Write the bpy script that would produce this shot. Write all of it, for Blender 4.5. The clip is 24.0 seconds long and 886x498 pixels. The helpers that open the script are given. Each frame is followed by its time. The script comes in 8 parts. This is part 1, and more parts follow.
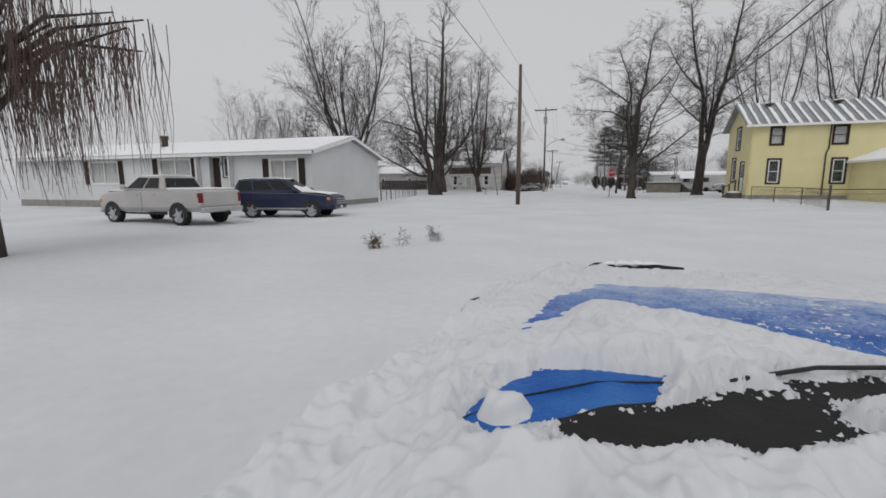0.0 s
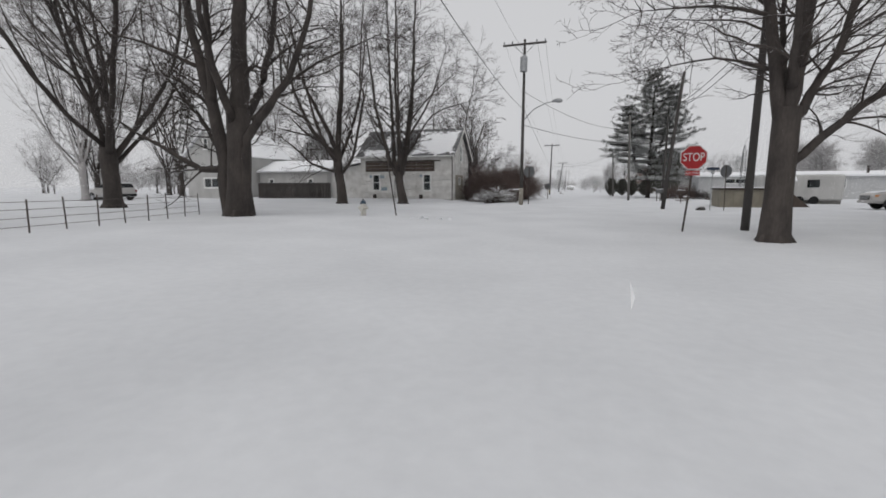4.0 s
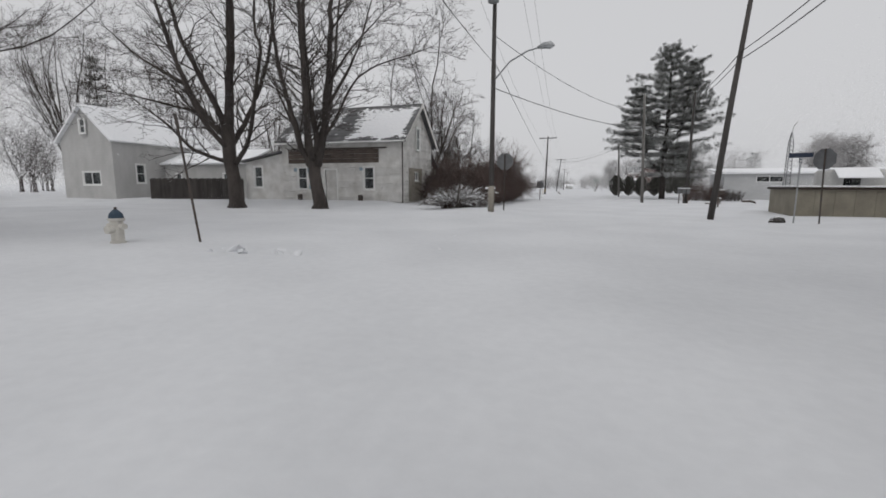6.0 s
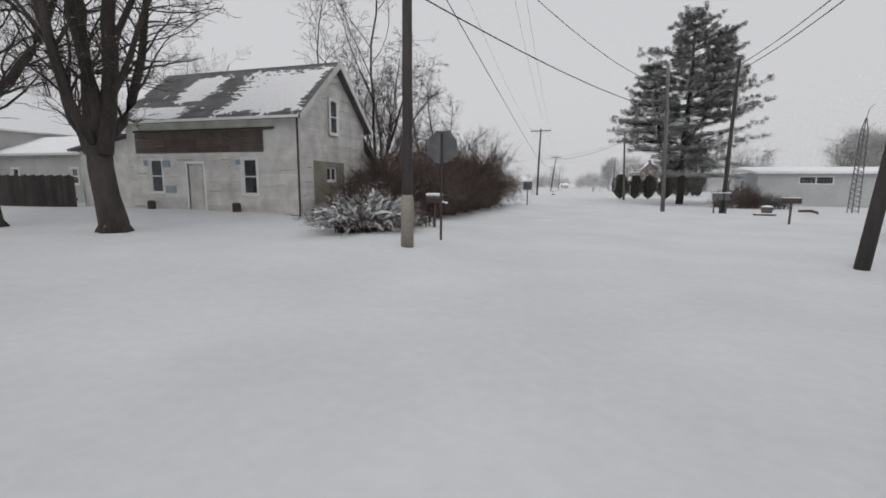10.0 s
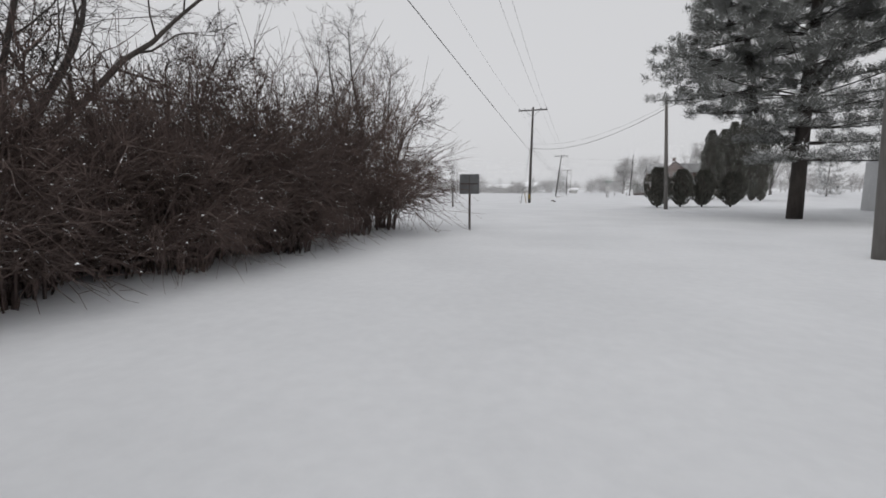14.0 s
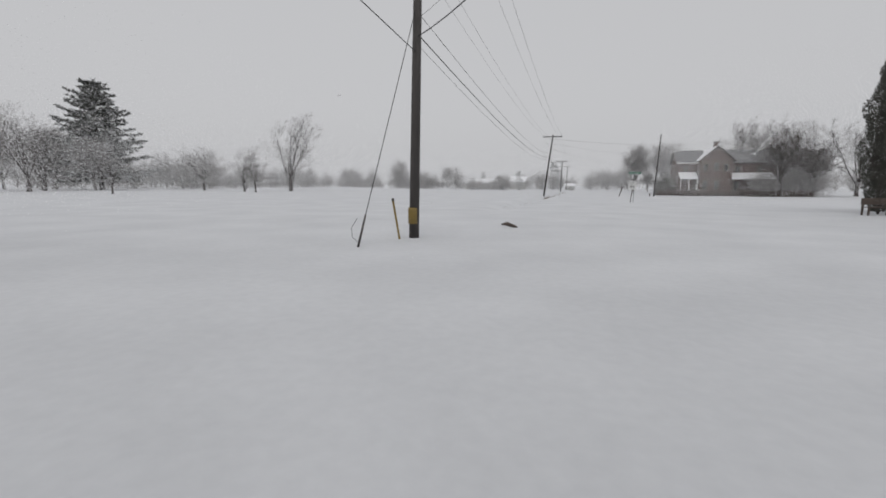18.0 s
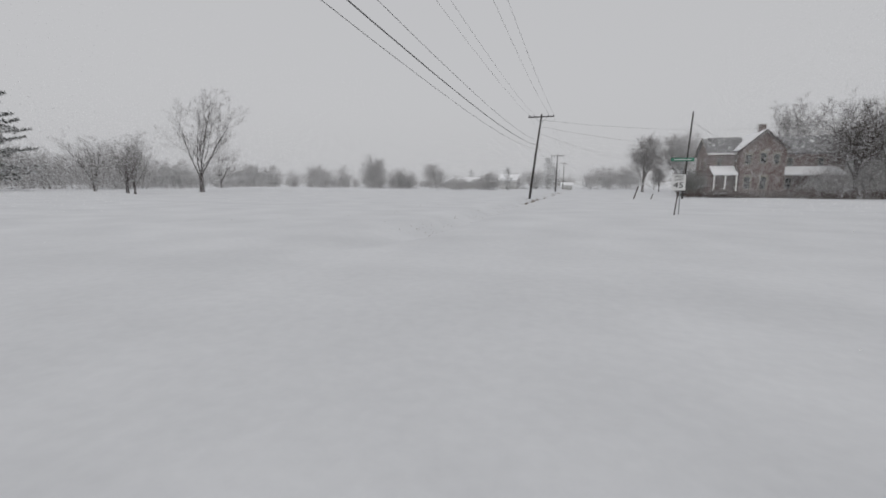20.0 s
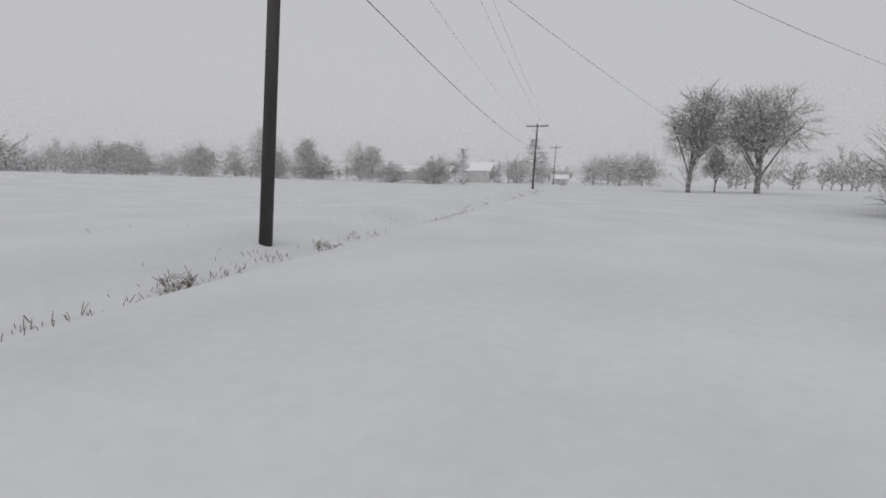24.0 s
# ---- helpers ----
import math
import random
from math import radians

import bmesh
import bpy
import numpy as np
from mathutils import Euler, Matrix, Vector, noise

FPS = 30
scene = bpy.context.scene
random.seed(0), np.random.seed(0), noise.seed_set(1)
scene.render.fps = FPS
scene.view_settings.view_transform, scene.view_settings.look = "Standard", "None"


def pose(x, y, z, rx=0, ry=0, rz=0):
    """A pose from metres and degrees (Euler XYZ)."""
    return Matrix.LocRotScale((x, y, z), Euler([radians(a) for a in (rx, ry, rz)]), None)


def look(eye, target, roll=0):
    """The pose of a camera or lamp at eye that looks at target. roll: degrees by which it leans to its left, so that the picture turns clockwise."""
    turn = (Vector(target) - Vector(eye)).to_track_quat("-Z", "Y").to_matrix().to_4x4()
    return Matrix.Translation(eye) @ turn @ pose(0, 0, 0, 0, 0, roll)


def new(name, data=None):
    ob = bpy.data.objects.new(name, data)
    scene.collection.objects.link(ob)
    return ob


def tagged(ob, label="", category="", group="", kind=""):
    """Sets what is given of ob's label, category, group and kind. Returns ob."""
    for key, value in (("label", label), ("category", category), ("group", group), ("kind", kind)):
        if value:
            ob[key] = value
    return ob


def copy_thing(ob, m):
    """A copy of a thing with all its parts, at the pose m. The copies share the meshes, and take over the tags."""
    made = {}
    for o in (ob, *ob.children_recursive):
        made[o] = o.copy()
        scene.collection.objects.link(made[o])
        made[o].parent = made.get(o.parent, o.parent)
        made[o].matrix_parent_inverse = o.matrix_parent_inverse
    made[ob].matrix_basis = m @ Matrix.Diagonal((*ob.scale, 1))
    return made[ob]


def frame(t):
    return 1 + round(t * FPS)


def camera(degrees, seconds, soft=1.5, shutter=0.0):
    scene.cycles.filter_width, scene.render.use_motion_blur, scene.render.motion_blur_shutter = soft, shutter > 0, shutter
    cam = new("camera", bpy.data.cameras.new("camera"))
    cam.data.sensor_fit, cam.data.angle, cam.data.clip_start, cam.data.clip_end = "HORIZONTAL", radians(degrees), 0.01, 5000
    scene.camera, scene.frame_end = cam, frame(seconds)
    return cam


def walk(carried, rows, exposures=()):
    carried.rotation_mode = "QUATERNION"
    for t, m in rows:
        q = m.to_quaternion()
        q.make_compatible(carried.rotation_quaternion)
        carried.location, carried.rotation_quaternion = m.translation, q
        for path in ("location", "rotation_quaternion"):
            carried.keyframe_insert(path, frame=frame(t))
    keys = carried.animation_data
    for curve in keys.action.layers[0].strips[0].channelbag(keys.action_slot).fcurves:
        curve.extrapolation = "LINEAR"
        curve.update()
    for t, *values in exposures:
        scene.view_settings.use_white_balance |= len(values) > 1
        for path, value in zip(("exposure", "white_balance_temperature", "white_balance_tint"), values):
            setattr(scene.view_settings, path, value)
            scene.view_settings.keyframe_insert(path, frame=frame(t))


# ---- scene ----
# ---- camera and its drive along the road ----
cam = camera(90.6, 24.0, soft=1.7)


def aim(t, x, y, z, yaw, pitch, roll):
    a, b = radians(yaw), radians(pitch)
    eye = Vector((x, y, z))
    ahead = Vector((-math.sin(a) * math.cos(b), math.cos(a) * math.cos(b), math.sin(b)))
    return t, look(eye, eye + ahead, roll)


DRIVE = [
    (0, 0.00, 0.00, 1.58, 17.16, -8.61, -0.24),
    (0.5, -0.05, 4.33, 1.55, 17.14, -8.73, -0.25),
    (1, -0.08, 8.57, 1.50, 17.21, -8.80, -0.20),
    (1.5, -0.13, 12.74, 1.50, 17.31, -8.71, -0.35),
    (2, -0.22, 16.87, 1.51, 17.47, -8.71, -0.19),
    (2.5, -0.27, 20.89, 1.49, 17.69, -8.50, -0.45),
    (3, -0.29, 24.66, 1.53, 17.80, -8.21, -0.16),
    (3.5, -0.31, 28.23, 1.54, 17.87, -8.09, -0.05),
    (4, -0.34, 31.62, 1.53, 17.91, -8.04, 0.01),
    (4.5, -0.39, 34.88, 1.48, 17.93, -8.03, 0.07),
    (5, -0.50, 38.06, 1.48, 17.73, -8.10, 0.18),
    (5.5, -0.59, 40.95, 1.46, 17.73, -8.08, 0.13),
    (6, -0.60, 43.41, 1.47, 17.76, -8.22, 0.20),
    (6.5, -0.64, 45.54, 1.47, 17.75, -8.45, 0.25),
    (7, -0.71, 47.31, 1.44, 17.60, -8.40, 0.36),
    (7.5, -0.78, 48.76, 1.48, 17.47, -8.46, 0.38),
    (8, -0.83, 49.83, 1.51, 17.34, -8.44, 0.55),
    (8.5, -0.88, 50.80, 1.54, 17.26, -8.48, 0.52),
    (9, -0.91, 51.85, 1.59, 17.21, -8.48, 0.44),
    (9.5, -0.96, 53.08, 1.65, 17.14, -8.51, 0.53),
    (10, -0.99, 54.56, 1.74, 17.16, -8.50, 0.56),
    (10.5, -1.03, 56.22, 1.77, 17.08, -8.17, 0.63),
    (11, -1.05, 58.27, 1.63, 17.37, -8.07, 0.23),
    (11.5, -1.06, 60.67, 1.56, 17.52, -8.02, 0.09),
    (12, -1.05, 63.37, 1.55, 17.56, -7.98, 0.05),
    (12.5, -1.04, 66.34, 1.54, 17.51, -7.94, 0.08),
    (13, -1.01, 69.52, 1.50, 17.80, -7.92, 0.01),
    (13.5, -1.04, 73.08, 1.52, 18.10, -8.01, 0.19),
    (14, -1.08, 76.68, 1.39, 18.51, -7.59, -0.25),
    (14.5, -1.23, 80.83, 1.52, 18.71, -7.82, -0.09),
    (15, -1.41, 84.95, 1.49, 18.79, -7.92, -0.10),
    (15.5, -1.60, 89.19, 1.45, 18.50, -7.94, -0.25),
    (16, -1.75, 93.45, 1.52, 18.14, -8.27, -0.09),
    (16.5, -1.94, 98.32, 1.55, 18.10, -8.35, -0.38),
    (17, -2.07, 103.44, 1.53, 17.93, -8.48, 0.09),
    (17.5, -2.21, 108.82, 1.59, 17.97, -8.39, 0.02),
    (18, -2.47, 113.89, 1.64, 17.97, -8.29, 0.25),
    (18.5, -2.59, 119.28, 1.58, 17.94, -8.33, 0.38),
    (19, -2.68, 124.63, 1.55, 17.90, -8.19, 0.15),
    (19.5, -2.77, 129.96, 1.55, 17.85, -8.19, 0.09),
    (20, -2.86, 135.30, 1.55, 17.76, -8.35, 0.14),
    (20.5, -2.95, 140.67, 1.54, 17.62, -8.77, 0.35),
    (21, -3.06, 146.11, 1.53, 17.61, -8.93, 0.38),
    (21.4, -3.10, 150.59, 1.53, 17.92, -8.99, 0.45),
    (21.5, -3.09, 151.71, 1.53, 17.57, -8.96, 0.55),
    (22, -3.01, 157.38, 1.54, 17.64, -9.10, 0.60),
    (22.5, -3.00, 163.52, 1.57, 17.63, -9.03, 0.78),
    (23, -2.98, 170.05, 1.59, 16.96, -9.61, 0.49),
    (23.5, -2.96, 176.51, 1.52, 17.33, -9.47, 0.30),
    (24, -2.72, 183.88, 1.37, 17.60, -9.36, 1.12),
]
walk(cam, [aim(*row) for row in DRIVE], exposures=[(0.0, 0.02), (4.0, 0.12), (9.0, 0.13), (13.0, 0.22), (15.0, 0.2), (17.0, 0.02), (21.0, -0.08), (24.0, -0.08)])

# ---- overcast sky and its light ----
world = bpy.data.worlds.new("overcast")
scene.world = world
world.use_nodes = True
wn, wl = world.node_tree.nodes, world.node_tree.links
wn.clear()
sky = wn.new("ShaderNodeTexSky")
sky.sky_type = 'NISHITA'
sky.sun_disc = False
sky.sun_elevation, sky.sun_rotation = radians(40), radians(150)
sky.dust_density, sky.air_density = 6.0, 1.0
grey = wn.new("ShaderNodeHueSaturation")
grey.inputs["Saturation"].default_value = 0.12
thin = wn.new("ShaderNodeMix")
thin.data_type = 'RGBA'
thin.inputs[0].default_value = 0.88
thin.inputs[7].default_value = (5.82, 5.85, 6.02, 1)
back = wn.new("ShaderNodeBackground")
back.inputs["Strength"].default_value = 0.1
out = wn.new("ShaderNodeOutputWorld")
wl.new(sky.outputs["Color"], grey.inputs["Color"])
wl.new(grey.outputs["Color"], thin.inputs[6])
wl.new(thin.outputs[2], back.inputs["Color"])
wl.new(back.outputs[0], out.inputs[0])
sun = new("sun", bpy.data.lights.new("sun", 'SUN'))
sun.data.energy, sun.data.angle, sun.data.color = 0.55, radians(40), (1.0, 0.98, 0.95)
sun.matrix_world = look((0, 0, 60), (10, 42, 0))

# ---- materials ----


def mat(name, c1, c2=None, rough=0.85, scale=3.0, fine=40.0, bump=0.3, metal=0.0, snow=0.0, jitter=0.0, spec=0.3, boards=0.0, streak=1.0):
    """A procedural surface: two scales of variation, relief, and snow that clings to what faces up."""
    m = bpy.data.materials.new(name)
    m.use_nodes = True
    n, l = m.node_tree.nodes, m.node_tree.links
    p = n["Principled BSDF"]
    p.inputs["Roughness"].default_value, p.inputs["Metallic"].default_value = rough, metal
    p.inputs["Specular IOR Level"].default_value = spec
    co = n.new("ShaderNodeTexCoord")
    mp = n.new("ShaderNodeMapping")
    mp.inputs["Scale"].default_value = (1, 1, streak)
    l.new(co.outputs["Object"], mp.inputs[0])
    a, b = n.new("ShaderNodeTexNoise"), n.new("ShaderNodeTexNoise")
    a.inputs["Scale"].default_value, b.inputs["Scale"].default_value = scale, fine
    a.inputs["Detail"].default_value, b.inputs["Detail"].default_value = 4, 3
    l.new(mp.outputs[0], a.inputs["Vector"]), l.new(mp.outputs[0], b.inputs["Vector"])
    add = n.new("ShaderNodeMath")
    add.operation = 'MULTIPLY_ADD'
    add.inputs[1].default_value = 0.45
    l.new(b.outputs["Fac"], add.inputs[0])
    l.new(a.outputs["Fac"], add.inputs[2])
    ramp = n.new("ShaderNodeMapRange")
    ramp.inputs[1].default_value, ramp.inputs[2].default_value = 0.5, 0.95
    l.new(add.outputs[0], ramp.inputs[0])
    mix = n.new("ShaderNodeMix")
    mix.data_type = 'RGBA'
    c2 = c2 or tuple(v * 0.75 for v in c1)
    mix.inputs[6].default_value, mix.inputs[7].default_value = (*c1, 1), (*c2, 1)
    l.new(ramp.outputs[0], mix.inputs[0])
    col = mix.outputs[2]
    if jitter:
        oi, hs, mr = n.new("ShaderNodeObjectInfo"), n.new("ShaderNodeHueSaturation"), n.new("ShaderNodeMapRange")
        mr.inputs[3].default_value, mr.inputs[4].default_value = 1 - jitter, 1 + jitter
        l.new(oi.outputs["Random"], mr.inputs[0])
        l.new(mr.outputs[0], hs.inputs["Value"])
        l.new(col, hs.inputs["Color"])
        col = hs.outputs[0]
    if snow:
        g, s = n.new("ShaderNodeNewGeometry"), n.new("ShaderNodeSeparateXYZ")
        l.new(g.outputs["Normal"], s.inputs[0])
        sn = n.new("ShaderNodeTexNoise")
        sn.inputs["Scale"].default_value = scale * 1.7
        l.new(co.outputs["Object"], sn.inputs["Vector"])
        ma = n.new("ShaderNodeMath")
        ma.operation = 'MULTIPLY_ADD'
        ma.inputs[1].default_value = 0.6
        l.new(s.outputs["Z"], ma.inputs[0])
        l.new(sn.outputs["Fac"], ma.inputs[2])
        r2 = n.new("ShaderNodeMapRange")
        r2.inputs[1].default_value, r2.inputs[2].default_value = 1.16 - 0.3 * snow, 1.24 - 0.3 * snow
        l.new(ma.outputs[0], r2.inputs[0])
        m2 = n.new("ShaderNodeMix")
        m2.data_type = 'RGBA'
        m2.inputs[7].default_value = (0.86, 0.87, 0.89, 1)
        l.new(r2.outputs[0], m2.inputs[0])
        l.new(col, m2.inputs[6])
        col = m2.outputs[2]
    l.new(col, p.inputs["Base Color"])
    if bump:
        bp = n.new("ShaderNodeBump")
        bp.inputs["Strength"].default_value, bp.inputs["Distance"].default_value = bump, 0.02
        height = add.outputs[0]
        if boards:
            w = n.new("ShaderNodeTexWave")
            w.wave_type, w.bands_direction, w.wave_profile = 'BANDS', 'Z', 'SAW'
            w.inputs["Scale"].default_value = 0.314 / boards
            l.new(co.outputs["Object"], w.inputs["Vector"])
            sm = n.new("ShaderNodeMath")
            sm.operation = 'MULTIPLY_ADD'
            sm.inputs[1].default_value = 0.6
            l.new(add.outputs[0], sm.inputs[0])
            l.new(w.outputs["Fac"], sm.inputs[2])
            height = sm.outputs[0]
        l.new(height, bp.inputs["Height"])
        l.new(bp.outputs[0], p.inputs["Normal"])
    return m


def glass_mat(name, tint):
    m = bpy.data.materials.new(name)
    m.use_nodes = True
    p = m.node_tree.nodes["Principled BSDF"]
    p.inputs["Base Color"].default_value = (*tint, 1)
    p.inputs["Roughness"].default_value = 0.04
    p.inputs["Transmission Weight"].default_value = 0.85
    p.inputs["IOR"].default_value = 1.3
    p.inputs["Specular IOR Level"].default_value = 0.3
    return m


SNOW = mat("snow", (0.695, 0.705, 0.725), (0.605, 0.615, 0.635), rough=0.95, scale=0.35, fine=6.0, bump=0.5, spec=0.15)
CLOD = mat("snow_clods", (0.88, 0.885, 0.9), (0.82, 0.83, 0.85), rough=0.95, scale=6, fine=45, bump=0.7, spec=0.15)
BARK = mat("bark", (0.075, 0.064, 0.058), (0.035, 0.03, 0.028), scale=2.2, fine=16, bump=1.0, snow=0.32, jitter=0.2, streak=0.35)
TWIG = mat("twig_bark", (0.092, 0.078, 0.074), (0.055, 0.047, 0.045), scale=2, fine=12, bump=0, snow=0.15, jitter=0.2)
# Bark lightened toward the sky: distance haze put into the base colour.
FARBARK = mat("haze_paled_bark", (0.37, 0.355, 0.35), (0.28, 0.27, 0.268), scale=2, fine=9, bump=0, snow=0.5, jitter=0.15)
# Plain grey on near weeds; on far trees its paleness paints the haze.
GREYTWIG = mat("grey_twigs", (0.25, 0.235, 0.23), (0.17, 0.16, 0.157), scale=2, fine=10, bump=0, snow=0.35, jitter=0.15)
BRUSH = mat("brush_stems", (0.145, 0.105, 0.094), (0.08, 0.06, 0.055), scale=3, fine=18, bump=0, snow=0.12, jitter=0.25)
REED = mat("dry_grass", (0.2, 0.145, 0.09), (0.11, 0.08, 0.055), scale=5, fine=30, bump=0, snow=0.1)
# Snow-dusted needles, lightened further so the colour carries the air's haze.
NEEDLE = mat("pine_needles", (0.245, 0.25, 0.238), (0.165, 0.17, 0.16), scale=1.2, fine=9, bump=0, snow=0.8)
CEDAR = mat("cedar_leaves", (0.125, 0.122, 0.105), (0.07, 0.072, 0.062), scale=2.0, fine=14, bump=0, snow=0.5, jitter=0.2)
# Paler needle copy for far spruces; the haze is in its colour.
FARNEEDLE = mat("haze_paled_needles", (0.25, 0.26, 0.255), (0.17, 0.18, 0.178), scale=1, fine=9, bump=0, snow=0.4)
POLE = mat("pole_wood", (0.09, 0.083, 0.079), (0.052, 0.048, 0.046), scale=2, fine=22, bump=0.6, snow=0.0, streak=0.15, jitter=0.15)
POLE_BROWN = mat("pole_wood_brown", (0.15, 0.118, 0.098), (0.085, 0.07, 0.06), scale=2, fine=22, bump=0.5, streak=0.15)
POLE_GREY = mat("pole_wood_grey", (0.2, 0.19, 0.18), (0.12, 0.113, 0.106), scale=2, fine=22, bump=0.5, streak=0.15)
WIRE = mat("cable_rubber", (0.03, 0.03, 0.032), rough=0.6, bump=0)
GALV = mat("galvanised_steel", (0.42, 0.43, 0.44), (0.3, 0.31, 0.32), rough=0.5, metal=0.6, scale=6, bump=0.1)
DARKSTEEL = mat("dark_steel", (0.05, 0.05, 0.052), (0.1, 0.075, 0.06), rough=0.6, metal=0.3, scale=9, bump=0.2)
WHITEPAINT = mat("peeling_white_paint", (0.74, 0.732, 0.715), (0.5, 0.485, 0.46), scale=1.6, fine=30, bump=0.6, jitter=0.1)
WHITESIDE = mat("white_siding", (0.53, 0.525, 0.515), (0.4, 0.395, 0.385), scale=0.9, fine=14, bump=0.6, boards=0.2, streak=0.5)
MOBILE = mat("white_metal_siding", (0.68, 0.685, 0.69), (0.6, 0.605, 0.61), rough=0.6, scale=0.5, fine=18, bump=0.3, boards=0.24)
YELLOW = mat("yellow_siding", (0.73, 0.67, 0.385), (0.65, 0.59, 0.33), scale=0.6, fine=16, bump=0.4, boards=0.13)
TRIMW = mat("white_trim", (0.84, 0.84, 0.83), (0.76, 0.76, 0.74), scale=3, fine=30, bump=0.1)
TRIMD = mat("dark_brown_trim", (0.045, 0.032, 0.028), (0.03, 0.022, 0.02), scale=3, bump=0.1)
BAREWOOD = mat("bare_weathered_wood", (0.13, 0.105, 0.09), (0.065, 0.052, 0.046), scale=2, fine=26, bump=0.6, jitter=0.2, streak=0.4)
FENCEWOOD = mat("dark_fence_wood", (0.07, 0.062, 0.058), (0.038, 0.034, 0.032), scale=2, fine=26, bump=0.6, jitter=0.2, streak=0.4, snow=0.05)
PLY = mat("grey_plywood", (0.33, 0.305, 0.265), (0.22, 0.2, 0.17), scale=1.4, fine=18, bump=0.4)
FOUND = mat("concrete_foundation", (0.33, 0.32, 0.3), (0.22, 0.215, 0.2), scale=2, fine=25, bump=0.5)
SHINGLE = mat("grey_shingles", (0.17, 0.17, 0.172), (0.09, 0.09, 0.093), scale=1.2, fine=22, bump=0.7, jitter=0.2, snow=0.12)
METALROOF = mat("metal_roof", (0.33, 0.345, 0.36), (0.24, 0.25, 0.265), rough=0.5, metal=0.3, scale=1.4, bump=0.15)
BRICK = mat("red_brick", (0.165, 0.118, 0.107), (0.115, 0.083, 0.077), scale=1.2, fine=30, bump=0.5, boards=0.075)
GREYSIDE = mat("grey_siding", (0.5, 0.505, 0.51), (0.42, 0.425, 0.43), scale=0.6, fine=14, bump=0.35, boards=0.2)
TAN = mat("tan_panel", (0.27, 0.25, 0.2), (0.19, 0.172, 0.14), scale=1.2, fine=20, bump=0.4, jitter=0.06)
PANE = glass_mat("window_glass", (0.3, 0.32, 0.33))
CLEARPANE = glass_mat("clear_window_glass", (0.9, 0.91, 0.92))
CARGLASS = glass_mat("tinted_car_glass", (0.12, 0.13, 0.14))
CURTAIN = mat("pale_curtain", (0.6, 0.585, 0.55), (0.45, 0.44, 0.42), scale=5, fine=30, bump=0.4, streak=0.1)
# Near-black colour that paints indoor shade behind panes and shed boards.
ROOMSHADE = mat("interior_shade", (0.016, 0.016, 0.016), bump=0)
SIGNRED = mat("red_sign_sheet", (0.42, 0.028, 0.03), (0.33, 0.022, 0.025), rough=0.5, scale=3, bump=0.05)
SIGNWHITE = mat("white_sign_sheet", (0.75, 0.75, 0.74), (0.66, 0.66, 0.65), rough=0.5, scale=3, bump=0.05)
SIGNGREEN = mat("green_sign_sheet", (0.02, 0.2, 0.12), (0.016, 0.15, 0.09), rough=0.5, scale=3, bump=0.05)
SIGNDARK = mat("dark_sign_sheet", (0.03, 0.04, 0.07), (0.02, 0.03, 0.05), rough=0.5, scale=3, bump=0.05)
ALU = mat("bare_aluminium_back", (0.17, 0.175, 0.18), (0.12, 0.12, 0.125), rough=0.5, metal=0.3, scale=3, bump=0.1)
BLACK = mat("black_sign_ink", (0.02, 0.02, 0.02), bump=0)
RUBBER = mat("tyre_rubber", (0.022, 0.022, 0.023), rough=0.9, scale=9, bump=0.3)
CHROME = mat("alloy_rim", (0.55, 0.56, 0.57), (0.42, 0.43, 0.44), rough=0.3, metal=0.9, scale=8, bump=0.05)
SILVER = mat("silver_white_paint", (0.5, 0.485, 0.47), (0.42, 0.41, 0.4), rough=0.35, scale=1.2, fine=25, bump=0.04, spec=0.5)
NAVY = mat("navy_paint", (0.014, 0.02, 0.055), (0.024, 0.03, 0.065), rough=0.25, scale=1.5, fine=25, bump=0.03, spec=0.5)
DARKCAR = mat("dark_grey_paint", (0.06, 0.062, 0.068), (0.08, 0.082, 0.088), rough=0.3, scale=1.5, bump=0.03, spec=0.5)
BLUE = mat("frosted_blue_paint", (0.002, 0.07, 0.36), (0.03, 0.16, 0.47), rough=0.4, scale=7, fine=150, bump=0.4, spec=0.12)
# rime that thickens toward the far side of the hood
_n, _l = BLUE.node_tree.nodes, BLUE.node_tree.links
_p = _n["Principled BSDF"]
_base = _p.inputs["Base Color"].links[0].from_socket
_c, _sep, _map = _n.new("ShaderNodeTexCoord"), _n.new("ShaderNodeSeparateXYZ"), _n.new("ShaderNodeMapping")
_map.inputs["Scale"].default_value = (1.0, 2.2, 1.0)
_rime, _big, _grad, _sum, _cut, _mix = _n.new("ShaderNodeTexNoise"), _n.new("ShaderNodeTexNoise"), _n.new("ShaderNodeMapRange"), _n.new("ShaderNodeMath"), _n.new("ShaderNodeMapRange"), _n.new("ShaderNodeMix")
_rime.inputs["Scale"].default_value, _rime.inputs["Detail"].default_value, _rime.inputs["Roughness"].default_value = 60, 6, 0.75
_big.inputs["Scale"].default_value = 9
_grad.inputs[1].default_value, _grad.inputs[2].default_value, _grad.inputs[3].default_value, _grad.inputs[4].default_value = 1.0, 2.0, -0.2, 0.16
_sum.operation = 'ADD'
_sum2 = _n.new("ShaderNodeMath")
_sum2.operation = 'MULTIPLY_ADD'
_sum2.inputs[1].default_value = 0.35
_cut.inputs[1].default_value, _cut.inputs[2].default_value, _cut.inputs[4].default_value = 0.62, 0.92, 0.75
_mix.data_type = 'RGBA'
_mix.inputs[7].default_value = (0.62, 0.68, 0.78, 1)
_l.new(_c.outputs["Object"], _map.inputs[0]), _l.new(_map.outputs[0], _rime.inputs["Vector"]), _l.new(_c.outputs["Object"], _big.inputs["Vector"])
